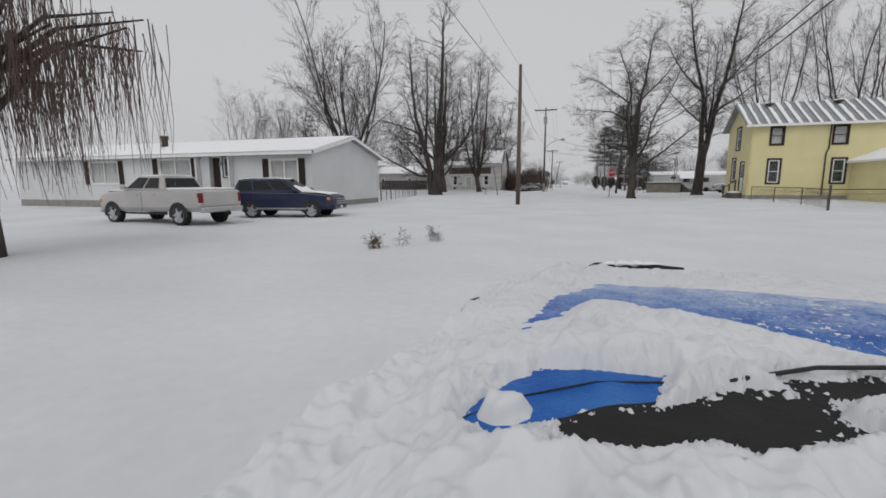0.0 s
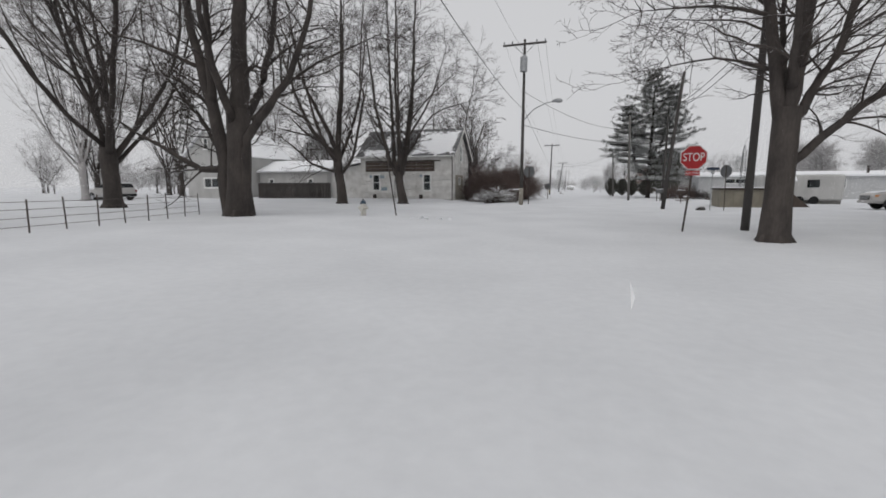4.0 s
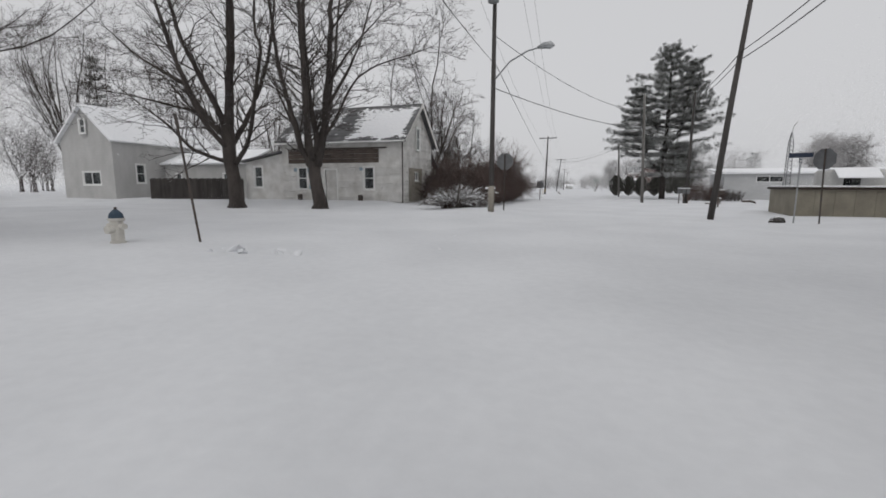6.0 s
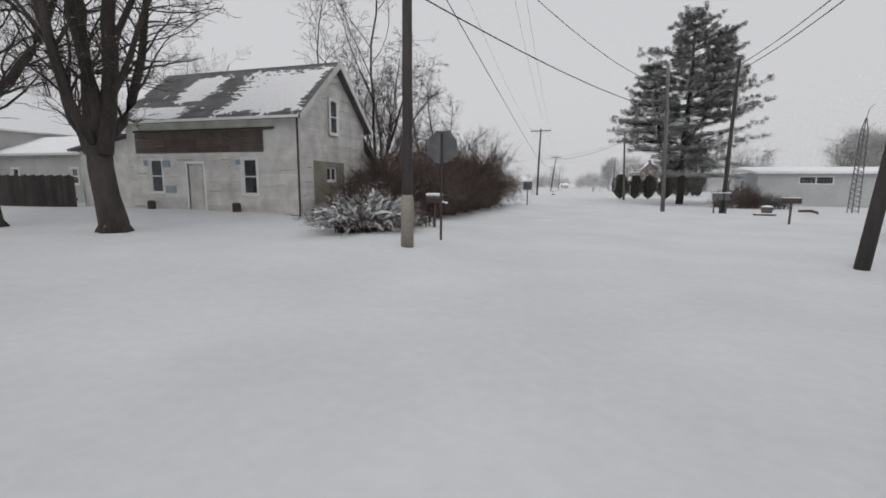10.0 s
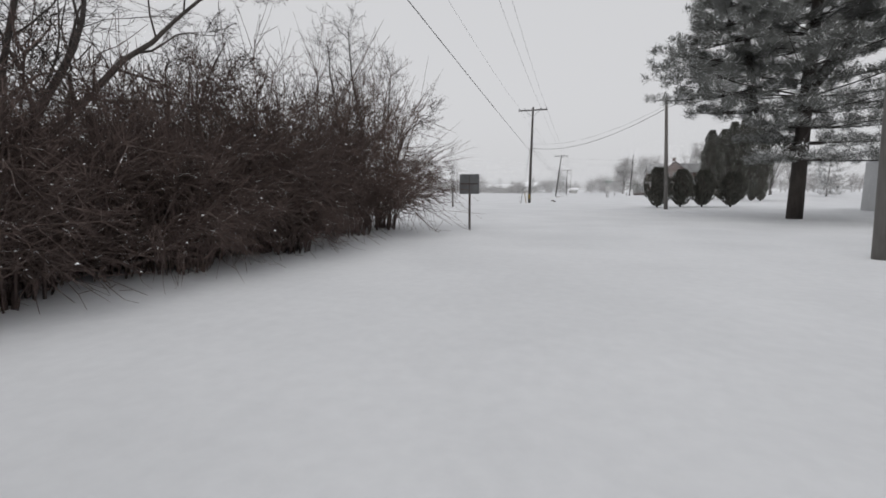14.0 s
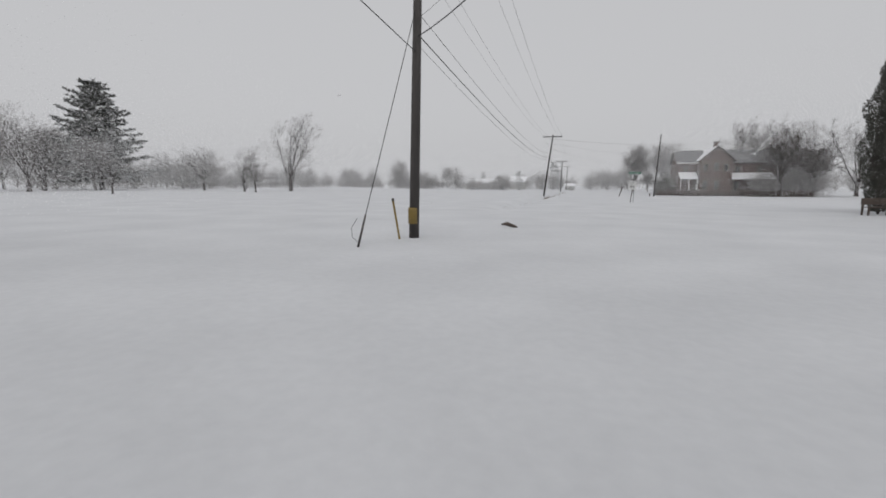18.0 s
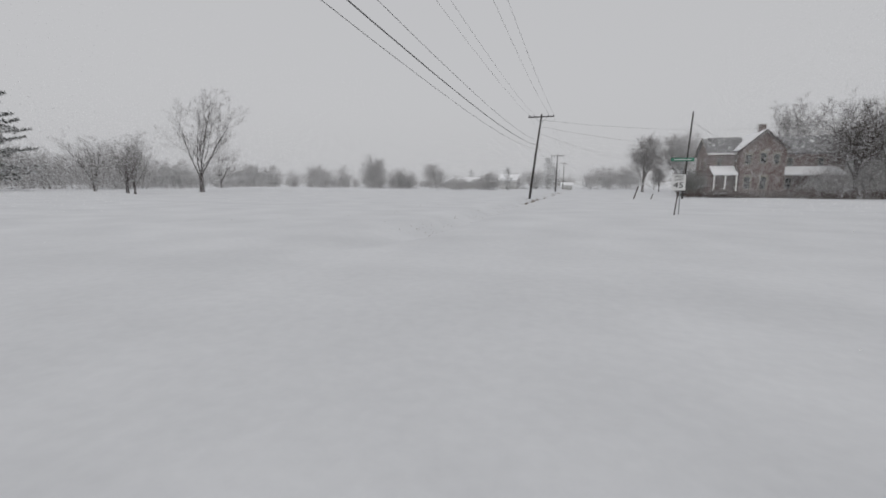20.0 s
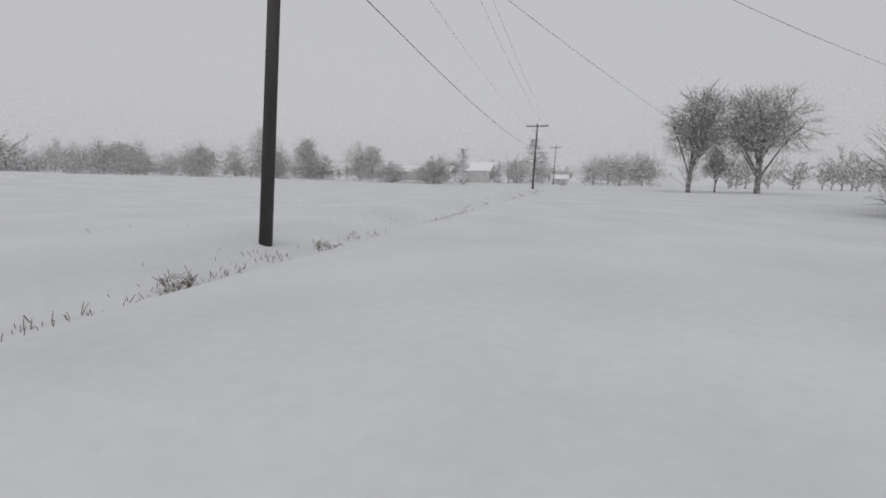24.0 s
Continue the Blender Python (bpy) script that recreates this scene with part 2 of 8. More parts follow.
_l.new(_c.outputs["Object"], _sep.inputs[0]), _l.new(_sep.outputs["Y"], _grad.inputs[0])
_l.new(_rime.outputs["Fac"], _sum.inputs[0]), _l.new(_grad.outputs[0], _sum.inputs[1])
_l.new(_big.outputs["Fac"], _sum2.inputs[0]), _l.new(_sum.outputs[0], _sum2.inputs[2]), _l.new(_sum2.outputs[0], _cut.inputs[0])
_l.new(_cut.outputs[0], _mix.inputs[0]), _l.new(_base, _mix.inputs[6]), _l.new(_mix.outputs[2], _p.inputs["Base Color"])
PLASTIC = mat("black_plastic", (0.02, 0.02, 0.022), (0.03, 0.03, 0.032), rough=0.6, scale=6, fine=60, bump=0.3)
REDLENS = mat("red_lens", (0.2, 0.018, 0.018), rough=0.2, bump=0)
AMBER = mat("amber_lens", (0.6, 0.25, 0.08), rough=0.2, bump=0)
CLEARLENS = mat("headlamp_lens", (0.6, 0.61, 0.62), rough=0.12, bump=0)
YELLOWPOST = mat("yellow_guard", (0.3, 0.21, 0.06), (0.2, 0.15, 0.06), rough=0.6, scale=4, bump=0.1)
HYDRANT = mat("hydrant_paint", (0.6, 0.58, 0.53), (0.45, 0.43, 0.4), rough=0.6, scale=6, bump=0.2)
BLUEWRAP = mat("blue_wrap", (0.22, 0.31, 0.38), (0.34, 0.38, 0.41), scale=4, bump=0.1)


# ---- building helpers ----
class Geo:
    """Vertices and faces of one part."""

    def __init__(self):
        self.v, self.f = [], []

    def add(self, verts, faces):
        k = len(self.v)
        self.v += [tuple(p) for p in verts]
        self.f += [tuple(i + k for i in f) for f in faces]
        return self

    def box(self, x0, y0, z0, x1, y1, z1):
        return self.add([(x, y, z) for z in (z0, z1) for y in (y0, y1) for x in (x0, x1)],
                        [(0, 2, 3, 1), (4, 5, 7, 6), (0, 1, 5, 4), (2, 6, 7, 3), (0, 4, 6, 2), (1, 3, 7, 5)])

    def tube(self, pts, rad, n=6, cap=True):
        k, m = len(self.v), len(pts)
        V = self.v
        for i, (x, y, z) in enumerate(pts):
            a, b = pts[max(i - 1, 0)], pts[min(i + 1, m - 1)]
            dx, dy, dz = b[0] - a[0], b[1] - a[1], b[2] - a[2]
            L = math.sqrt(dx * dx + dy * dy + dz * dz) or 1e-6
            dx, dy, dz = dx / L, dy / L, dz / L
            if abs(dz) < 0.9:
                q = math.hypot(dx, dy)
                ux, uy, uz = -dy / q, dx / q, 0.0
            else:
                q = math.hypot(dx, dz)
                ux, uy, uz = dz / q, 0.0, -dx / q
            wx, wy, wz = dy * uz - dz * uy, dz * ux - dx * uz, dx * uy - dy * ux
            r = rad[i] if isinstance(rad, (list, tuple)) else rad
            for j in range(n):
                c, s = RING[n][j]
                c, s = c * r, s * r
                V.append((x + ux * c + wx * s, y + uy * c + wy * s, z + uz * c + wz * s))
        F = self.f
        for i in range(m - 1):
            for j in range(n):
                j2 = (j + 1) % n
                F.append((k + i * n + j, k + i * n + j2, k + i * n + n + j2, k + i * n + n + j))
        if cap:
            F.append(tuple(range(k + n - 1, k - 1, -1)))
            F.append(tuple(range(k + (m - 1) * n, k + m * n)))
        return self

    def prism(self, poly, d):
        """A flat polygon of 3D points pushed along the vector d."""
        n = len(poly)
        top = [tuple(Vector(p) + Vector(d)) for p in poly]
        return self.add(list(poly) + top, [tuple(range(n - 1, -1, -1)), tuple(range(n, 2 * n))]
                        + [(i, (i + 1) % n, n + (i + 1) % n, n + i) for i in range(n)])

    def loft(self, rings, closed=True):
        n = len(rings[0])
        k = len(self.v)
        for r in rings:
            self.v += [tuple(p) for p in r]
        for i in range(len(rings) - 1):
            for j in range(n if closed else n - 1):
                j2 = (j + 1) % n
                self.f.append((k + i * n + j, k + i * n + j2, k + i * n + n + j2, k + i * n + n + j))
        if closed:
            self.f.append(tuple(range(k + n - 1, k - 1, -1)))
            self.f.append(tuple(range(k + (len(rings) - 1) * n, k + len(rings) * n)))
        return self

    def mesh(self, name, bevel=0.0, smooth=False):
        me = bpy.data.meshes.new(name)
        me.from_pydata(self.v, [], self.f)
        if bevel or not smooth:
            bm = bmesh.new()
            bm.from_mesh(me)
            if len(bm.faces) < 4000:
                bmesh.ops.recalc_face_normals(bm, faces=bm.faces)
            if bevel:
                bmesh.ops.bevel(bm, geom=[e for e in bm.edges if e.is_manifold and e.calc_face_angle(0) > 0.5], offset=bevel, segments=1, affect='EDGES')
            bm.to_mesh(me)
            bm.free()
        if smooth:
            me.polygons.foreach_set("use_smooth", [True] * len(me.polygons))
        return me

    def obj(self, name, material, parent=None, label="", bevel=0.0, smooth=False):
        me = self.mesh(name, bevel, smooth)
        me.materials.append(material)
        ob = new(name, me)
        if parent:
            ob.parent = parent
        if label:
            ob["label"] = label
        return ob


RING = {n: [(math.cos(2 * math.pi * j / n), math.sin(2 * math.pi * j / n)) for j in range(n)] for n in range(3, 33)}


def thing(name, at, turn=0.0, label="", category="", group="", kind=""):
    ob = new(name)
    ob.empty_display_size = 0.2
    ob.matrix_world = pose(*at, 0, 0, turn)
    return tagged(ob, label, category, group, kind)


def smoothstep(a, b, x):
    k = min(1.0, max(0.0, (x - a) / (b - a)))
    return k * k * (3 - 2 * k)


def gz(x, y):
    """Height of the snow."""
    z = 0.20 * smoothstep(-5.0, -11.0, x) * (1 - smoothstep(95, 120, y)) * (0.1 + 0.9 * smoothstep(19, 26, y))
    z += 0.14 * smoothstep(6.0, 11.0, x) * (1 - smoothstep(60, 80, y))
    z += 0.25 * smoothstep(-10.0, -14.0, x) * smoothstep(66, 69.5, y) * (1 - smoothstep(72, 90, y))
    z += 0.35 * smoothstep(-22.0, -70.0, x) * smoothstep(100, 140, y)
    z += 0.75 * math.exp(-((x + 62) / 17) ** 2 - ((y - 212) / 16) ** 2)
    z -= 0.5 * math.exp(-((x + 8.6) / 0.9) ** 2) * smoothstep(140, 155, y)
    z += 0.33 * math.exp(-((x + 5.7) / 2.2) ** 2 - ((y - 65.5) / 4.0) ** 2)
    z += 0.05 * (noise.noise((x * 0.18, y * 0.18, 0.3))) * smoothstep(1.5, 6, abs(x + 1))
    z += 0.06 * noise.noise((x * 0.5, y * 1.3, 9.0)) * smoothstep(50, 56, y) * (1 - smoothstep(70, 80, y)) * (1 - smoothstep(4, 9, abs(x - 1)))
    z += 0.02 * noise.noise((x * 0.7, y * 0.7, 4.0)) * smoothstep(1.5, 4, abs(x + 1))
    return z


def text_mesh(word, size, depth=0.003):
    cu = bpy.data.curves.new("letters", 'FONT')
    cu.body, cu.size, cu.extrude, cu.align_x, cu.align_y = word, size, depth, 'CENTER', 'CENTER'
    ob = bpy.data.objects.new("letters", cu)
    scene.collection.objects.link(ob)
    me = bpy.data.meshes.new_from_object(ob.evaluated_get(bpy.context.evaluated_depsgraph_get()))
    bpy.data.objects.remove(ob)
    return me
# ---- ground ----


def spaced(lo, hi, centre, fine, grow):
    vals, s = [centre], fine
    while vals[-1] < hi:
        vals.append(min(hi, vals[-1] + s))
        s = min(s * grow, 160)
    s = fine
    while vals[0] > lo:
        vals.insert(0, max(lo, vals[0] - s))
        s = min(s * grow, 160)
    return vals


gx = spaced(-1500, 1500, -2.0, 0.35, 1.035)
gy = [-400, -150, -60, -30] + [-16 + 0.5 * k for k in range(470)] + spaced(222, 2600, 222, 2, 1.15)
ground = Geo()
ground.v = [(x, y, gz(x, y) if abs(x) < 120 and -20 < y < 420 else 0.0) for y in gy for x in gx]
nx = len(gx)
ground.f = [(j * nx + i, j * nx + i + 1, j * nx + nx + i + 1, j * nx + nx + i) for j in range(len(gy) - 1) for i in range(nx - 1)]
tagged(ground.obj("ground", SNOW, smooth=True), "smooth fresh windblown snow over road, verges and yards", "snow", kind="structure")
# ---- bare trees ----


def grow(wood, crown, rnd, p, d, length, r, lev, last, counts, wob, lift, ratio, spread, droop):
    """One branch with its children; limbs bend upward, twigs wander."""
    nseg = (7, 9, 7, 4, 3, 2)[lev]
    pts, rad, dirs = [p], [r], [d]
    end = (0.5, 0.22, 0.28, 0.35, 0.4, 0.5)[lev]
    up = lift * (1.0, 1.0, 0.8, 0.35, 0.1, 0.0)[lev]
    w = wob * (0.6, 0.75, 1.0, 1.25, 1.3, 1.3)[lev]
    for k in range(nseg):
        d = (d[0] + rnd.uniform(-w, w), d[1] + rnd.uniform(-w, w), d[2] + rnd.uniform(-w, w) + up - droop * max(0, lev - 2))
        L = math.sqrt(d[0] ** 2 + d[1] ** 2 + d[2] ** 2)
        d = (d[0] / L, d[1] / L, d[2] / L)
        s = length / nseg
        p = (p[0] + d[0] * s, p[1] + d[1] * s, p[2] + d[2] * s)
        pts.append(p)
        rad.append(r * (1 - (1 - end) * ((k + 1) / nseg) ** 0.8))
        dirs.append(d)
    (wood if lev < 3 else crown).tube(pts, rad, (9, 7, 5, 4, 3, 3)[lev], cap=lev < 2)
    if lev == last:
        return
    n = counts[lev]
    f0 = 0.12 if lev == 1 else 0.18
    for i in range(n):
        f = f0 + (1 - f0) * (i + rnd.random()) / n
        k = min(nseg - 1, int(f * nseg))
        u = f * nseg - k
        q = tuple(pts[k][j] * (1 - u) + pts[k + 1][j] * u for j in range(3))
        b = dirs[k + 1]
        a = radians(rnd.uniform(*spread))
        e = Matrix.Rotation(rnd.uniform(0, 2 * math.pi), 3, Vector(b)) @ Vector(b).orthogonal().normalized()
        c = Vector(b) * math.cos(a) + e * math.sin(a)
        if c.z < -0.25:
            c.z *= -0.4
        grow(wood, crown, rnd, q, tuple(c), length * ratio * (1.2 - 0.7 * f) * rnd.uniform(0.7, 1.2), max(0.009, rad[k] * (rnd.uniform(0.35, 0.55) if lev < 2 else rnd.uniform(0.3, 0.45))), lev + 1, last, counts, wob, lift, ratio, spread, droop)


def bare_tree(x, y, height, r, seed, fork=0.16, limbs=5, lean=(14, 38), counts=(0, 12, 8, 6, 4), ratio=0.5, wob=0.2, lift=0.13, spread=(22, 55), droop=0.0,
              last=5, materials=None, label="", group="", roots=True, thick=0.44, turn=0, name="bare_tree", trunk_lean=(0, 0)):
    rnd = random.Random(seed)
    wood, crown = Geo(), Geo()
    h = height * fork
    pts = [(0, 0, -0.3)] + [(trunk_lean[0] * k / 5 + rnd.uniform(-0.04, 0.04) * r * 3, trunk_lean[1] * k / 5, h * k / 5) for k in range(0, 6)]
    flare = [1.45, 1.25, 1.04, 1.0, 0.97, 1.0, 0.9]
    wood.tube(pts, [r * f for f in flare], 12)
    if roots:
        for k in range(6):
            a = k * 1.05 + rnd.uniform(-0.3, 0.3)
            wood.tube([(math.cos(a) * r * 0.75, math.sin(a) * r * 0.75, r * 0.8), (math.cos(a) * r * 1.15, math.sin(a) * r * 1.15, r * 0.25), (math.cos(a) * r * 1.7, math.sin(a) * r * 1.7, -0.15)], [r * 0.3, r * 0.26, r * 0.12], 6)
    top = pts[-1]
    for k in range(limbs):
        a = radians(rnd.uniform(*lean)) * (0.35 if k == 0 else 1)
        az = turn + 2 * math.pi * (k + rnd.uniform(-0.25, 0.25)) / max(1, limbs - 0)
        d = (math.sin(a) * math.cos(az), math.sin(a) * math.sin(az), math.cos(a))
        z = top[2] - rnd.uniform(0.0, 0.35) * h
        p = (top[0] + d[0] * r * 0.4, top[1] + d[1] * r * 0.4, z)
        grow(wood, crown, rnd, p, d, (height - z) * rnd.uniform(0.72, 0.95) / max(0.6, math.cos(a)) * 0.95, r * rnd.uniform(0.28, thick), 1, last, counts, wob, lift, ratio, spread, droop)
    m = materials or (BARK, TWIG)
    t = thing(name, (x, y, gz(x, y)), 0, label or "tall bare dark-barked deciduous tree standing in snow", "tree", group)
    wood.obj("trunk", m[0], t, smooth=True)
    crown.obj("crown", m[1], t, smooth=True)
    return t


class Limbed:
    """A tree whose trunk and limbs are laid out by hand and whose twigs grow from them."""

    def __init__(self, seed, twig=(1.3, 2.9), droop=0.02, wob=0.24, each=2):
        self.rnd, self.wood, self.crown = random.Random(seed), Geo(), Geo()
        self.twig, self.droop, self.wob, self.each = twig, droop, wob, each

    def trunk(self, r, *way):
        n = len(way)
        self.wood.tube(way, [r * (1.35 if k == 0 else 1.12 if k == 1 else 1.0 - 0.1 * k / n) for k in range(n)], 14)
        for k in range(5):
            a = k * 1.26 + self.rnd.uniform(-0.3, 0.3)
            x, y = way[0][0], way[0][1]
            self.wood.tube([(x + math.cos(a) * r * 0.75, y + math.sin(a) * r * 0.75, r * 0.7), (x + math.cos(a) * r * 1.15, y + math.sin(a) * r * 1.15, r * 0.2), (x + math.cos(a) * r * 1.6, y + math.sin(a) * r * 1.6, -0.15)], [r * 0.3, r * 0.24, r * 0.1], 6)
        return self

    def limb(self, r, *way, bare=2):
        rnd, pts, each = self.rnd, [way[0]], self.each
        for i, (a, b) in enumerate(zip(way, way[1:])):
            t0 = [(b[j] - way[max(0, i - 1)][j]) / 2 for j in range(3)]
            t1 = [(way[min(len(way) - 1, i + 2)][j] - a[j]) / 2 for j in range(3)]
            steps = max(3, int(math.dist(a, b) / 0.55))
            for k in range(1, steps + 1):
                u = k / steps
                h0, h1, h2, h3 = 2 * u ** 3 - 3 * u * u + 1, u ** 3 - 2 * u * u + u, 3 * u * u - 2 * u ** 3, u ** 3 - u * u
                w = 0.25 * min(r, 0.2)
                pts.append(tuple(a[j] * h0 + t0[j] * h1 + b[j] * h2 + t1[j] * h3 + rnd.uniform(-w, w) for j in range(3)))
        n = len(pts)
        rad = [max(0.012, r * (1 - 0.86 * (k / (n - 1)) ** 0.8)) for k in range(n)]
        self.wood.tube(pts, rad, 9 if r > 0.15 else 7)
        for k in range(bare, n):
            d = Vector(pts[k]) - Vector(pts[k - 1])
            d.normalize()
            for c in range(each if k < n - 3 else each + 1):
                if rad[k] > 0.16 and rnd.random() < 0.6:
                    continue
                e = Matrix.Rotation(rnd.uniform(0, 6.283), 3, d) @ d.orthogonal().normalized()
                v = d * rnd.uniform(0.3, 0.9) + e * 0.9 + Vector((0, 0, 0.12))
                v.normalize()
                grow(self.wood, self.crown, rnd, pts[k], tuple(v), rnd.uniform(*self.twig), max(0.014, min(0.05, rad[k] * 0.36)), 2, 4, (0, 0, 6, 4), self.wob, 0.03, 0.5, (25, 60), self.droop)
        return self

    def plant(self, x, y, label, scale=1.0):
        t = thing("bare_tree", (x, y, gz(x, y)), 0, label, "tree")
        t.matrix_world = t.matrix_world @ Matrix.Scale(scale, 4)
        self.wood.obj("trunk", BARK, t, smooth=True)
        self.crown.obj("crown", TWIG, t, smooth=True)
        return t


def orchard_tree():
    w = Limbed(211, each=3)
    w.trunk(0.32, (0.1, 0, -0.3), (0.06, 0, 0.1), (-0.1, 0, 0.9), (-0.3, 0, 1.8), (-0.44, 0, 2.9))
    w.limb(0.22, (-0.44, 0, 2.7), (-1.0, 0.3, 4.2), (-1.6, 0.5, 6.4), (-2.6, 0.9, 10.7), (-3.0, 1.0, 14.4))
    w.limb(0.2, (-0.44, 0, 2.9), (-0.1, -0.3, 4.2), (1.0, -0.6, 5.0), (1.1, -0.6, 6.4), (0.3, -0.6, 10.7), (0.1, -0.6, 14.6))
    w.limb(0.16, (-0.2, 0, 2.9), (1.3, 0.1, 3.2), (2.6, 0.4, 3.3), (3.7, 0.5, 3.9), (5.4, 0.5, 3.5))
    w.limb(0.1, (3.7, 0.5, 3.85), (4.1, 0.8, 5.3), (4.6, 1.0, 6.4), (6.9, 1.0, 7.6))
    w.limb(0.07, (2.8, 0.4, 3.4), (3.5, 0.1, 2.8), (4.5, -0.1, 2.1))
    w.limb(0.16, (-0.5, 0, 1.9), (-1.8, -0.3, 2.1), (-5.3, -0.8, 1.4), (-6.3, -0.9, 1.9), (-9.4, -0.6, 5.2))
    w.limb(0.12, (-1.2, 0.3, 4.9), (-2.8, -0.6, 3.9), (-5.0, -1.4, 3.4), (-7.2, -1.8, 4.6))
    w.limb(0.11, (-1.5, 0.5, 6.2), (-3.3, 1.2, 8.2), (-6.1, 1.6, 8.9), (-7.6, 1.8, 8.6))
    w.limb(0.13, (0.95, -0.6, 5.1), (2.5, 0.8, 6.6), (2.8, 1.2, 9.0), (2.9, 1.4, 11.6))
    w.limb(0.12, (-0.4, 0, 3.0), (-0.5, 1.6, 4.2), (0.3, 3.8, 8.6))
    w.limb(0.12, (-0.4, 0, 2.9), (0.2, -1.6, 4.0), (1.2, -3.8, 7.6))
    w.limb(0.1, (-0.8, 0.2, 3.8), (-2.2, -1.8, 5.4), (-4.4, -3.2, 9.4))
    return w.plant(-20.7, 111.2, "old bare fruit tree with wide crooked limbs over snow")


def split_maple():
    w = Limbed(212, (1.5, 3.5), 0.05)
    w.trunk(0.55, (0.05, 0, -0.3), (0.08, 0, 0.5), (0.1, 0, 1.3), (0.25, 0, 2.9), (0.3, 0, 4.8))
    w.limb(0.46, (0.3, 0, 4.4), (0.46, 0.1, 6.2), (0.4, 0.2, 7.7), (0.7, 0.2, 12.0), (0.9, 0.2, 19.0), bare=5)
    w.limb(0.42, (-0.5, 0.1, -0.2), (-0.68, 0.1, 1.7), (-0.74, 0.1, 2.9), (-1.5, 0.2, 5.7), (-2.6, 0.4, 9.5), (-3.2, 0.6, 16.0), bare=8)
    w.limb(0.22, (-1.3, 0.2, 5.2), (-1.1, 0, 7.0), (-0.9, -0.2, 10.0), (-0.8, -0.3, 15.0), bare=3)
    w.limb(0.27, (0.5, -0.1, -0.2), (0.6, -0.1, 1.7), (0.9, -0.2, 3.4), (2.3, -0.4, 4.7), (3.8, -0.5, 6.4), (4.8, -0.4, 9.5), (5.2, -0.2, 13.0), bare=8)
    w.limb(0.12, (1.3, -0.3, 4.2), (2.1, 0.2, 5.2), (3.7, 0.5, 6.4), (7.0, 0.9, 7.6))
    w.limb(0.22, (-0.8, 0, 2.2), (-1.8, -0.1, 2.2), (-3.6, -0.3, 3.0), (-6.6, -0.6, 4.6))
    w.limb(0.12, (0.45, 0.1, 6.0), (1.3, 0, 6.6), (2.0, -0.1, 6.4), (4.0, -0.3, 7.4))
    w.limb(0.25, (0.2, 0.3, 4.0), (0.1, 2.0, 6.5), (0.2, 3.0, 10.0), (0.3, 3.6, 15.0))
    w.limb(0.22, (0.3, -0.3, 4.2), (0.6, -1.8, 7.0), (0.8, -2.6, 12.0))
    w.limb(0.14, (-1.0, 0.1, 4.2), (-2.6, 0.9, 5.6), (-5.0, 1.6, 6.8), (-7.5, 1.6, 7.6))
    w.limb(0.2, (-0.6, 0.3, 1.9), (-2.4, 1.2, 3.8), (-4.4, 1.6, 5.7), (-6.8, 2.0, 7.8))
    w.limb(0.12, (-1.9, 0.2, 6.8), (-4.0, -0.8, 7.8), (-6.6, -1.4, 8.4))
    return w.plant(-15.7, 48.2, "massive bare maple with split trunk and long low limb in snow")


def corner_maple():
    w = Limbed(213, (1.4, 3.2), 0.05)
    w.trunk(0.38, (0, 0, -0.3), (0, 0, 0.3), (-0.1, 0, 1.6), (-0.3, 0, 2.6), (-0.35, 0, 4.6))
    w.limb(0.14, (-0.5, 0, 2.6), (-2.7, -0.2, 3.3), (-4.0, -0.3, 4.5), (-8.0, -0.5, 7.2))
    w.limb(0.24, (-0.4, 0, 3.9), (-2.2, 0.2, 5.4), (-3.2, 0.3, 6.6), (-4.7, 0.4, 9.9), (-6.5, 0.6, 15.0))
    w.limb(0.2, (-0.4, 0, 4.4), (-1.4, -0.2, 6.6), (-3.0, -0.4, 9.9), (-4.2, -0.6, 16.5))
    w.limb(0.28, (-0.3, 0, 4.4), (0, 0.1, 7.4), (0.2, 0.2, 9.9), (0.3, 0.3, 19.0))
    w.limb(0.14, (0, 0, 5.6), (0.5, -0.5, 8.3), (1.2, -1.0, 14.0), (1.4, -1.2, 17.0))
    w.limb(0.15, (0.1, 0, 2.5), (1.0, 0, 3.6), (1.5, -0.1, 5.2), (2.3, -0.2, 8.3), (2.0, -0.2, 9.9), (2.6, -0.3, 16.0))
    w.limb(0.18, (-0.3, 0.2, 3.5), (-0.2, 2.0, 6.0), (0.2, 3.2, 9.5), (0.6, 3.8, 15.0))
    w.limb(0.16, (-0.3, -0.2, 3.4), (-0.8, -1.8, 5.6), (-1.8, -3.6, 13.0))
    w.limb(0.12, (-1.8, 0.2, 5.0), (-4.0, 1.0, 6.0), (-6.5, 1.4, 8.0), (-8.0, 1.4, 8.4))
    w.limb(0.11, (-3.4, 0.3, 7.0), (-5.5, -0.6, 8.4), (-8.0, -1.0, 10.5))
    w.limb(0.1, (-2.2, 0.1, 5.4), (-3.6, -1.4, 5.8), (-6.4, -2.2, 6.4))
    return w.plant(-19.5, 63.8, "big bare maple with thick dark forking trunk, snow caught in crotches")


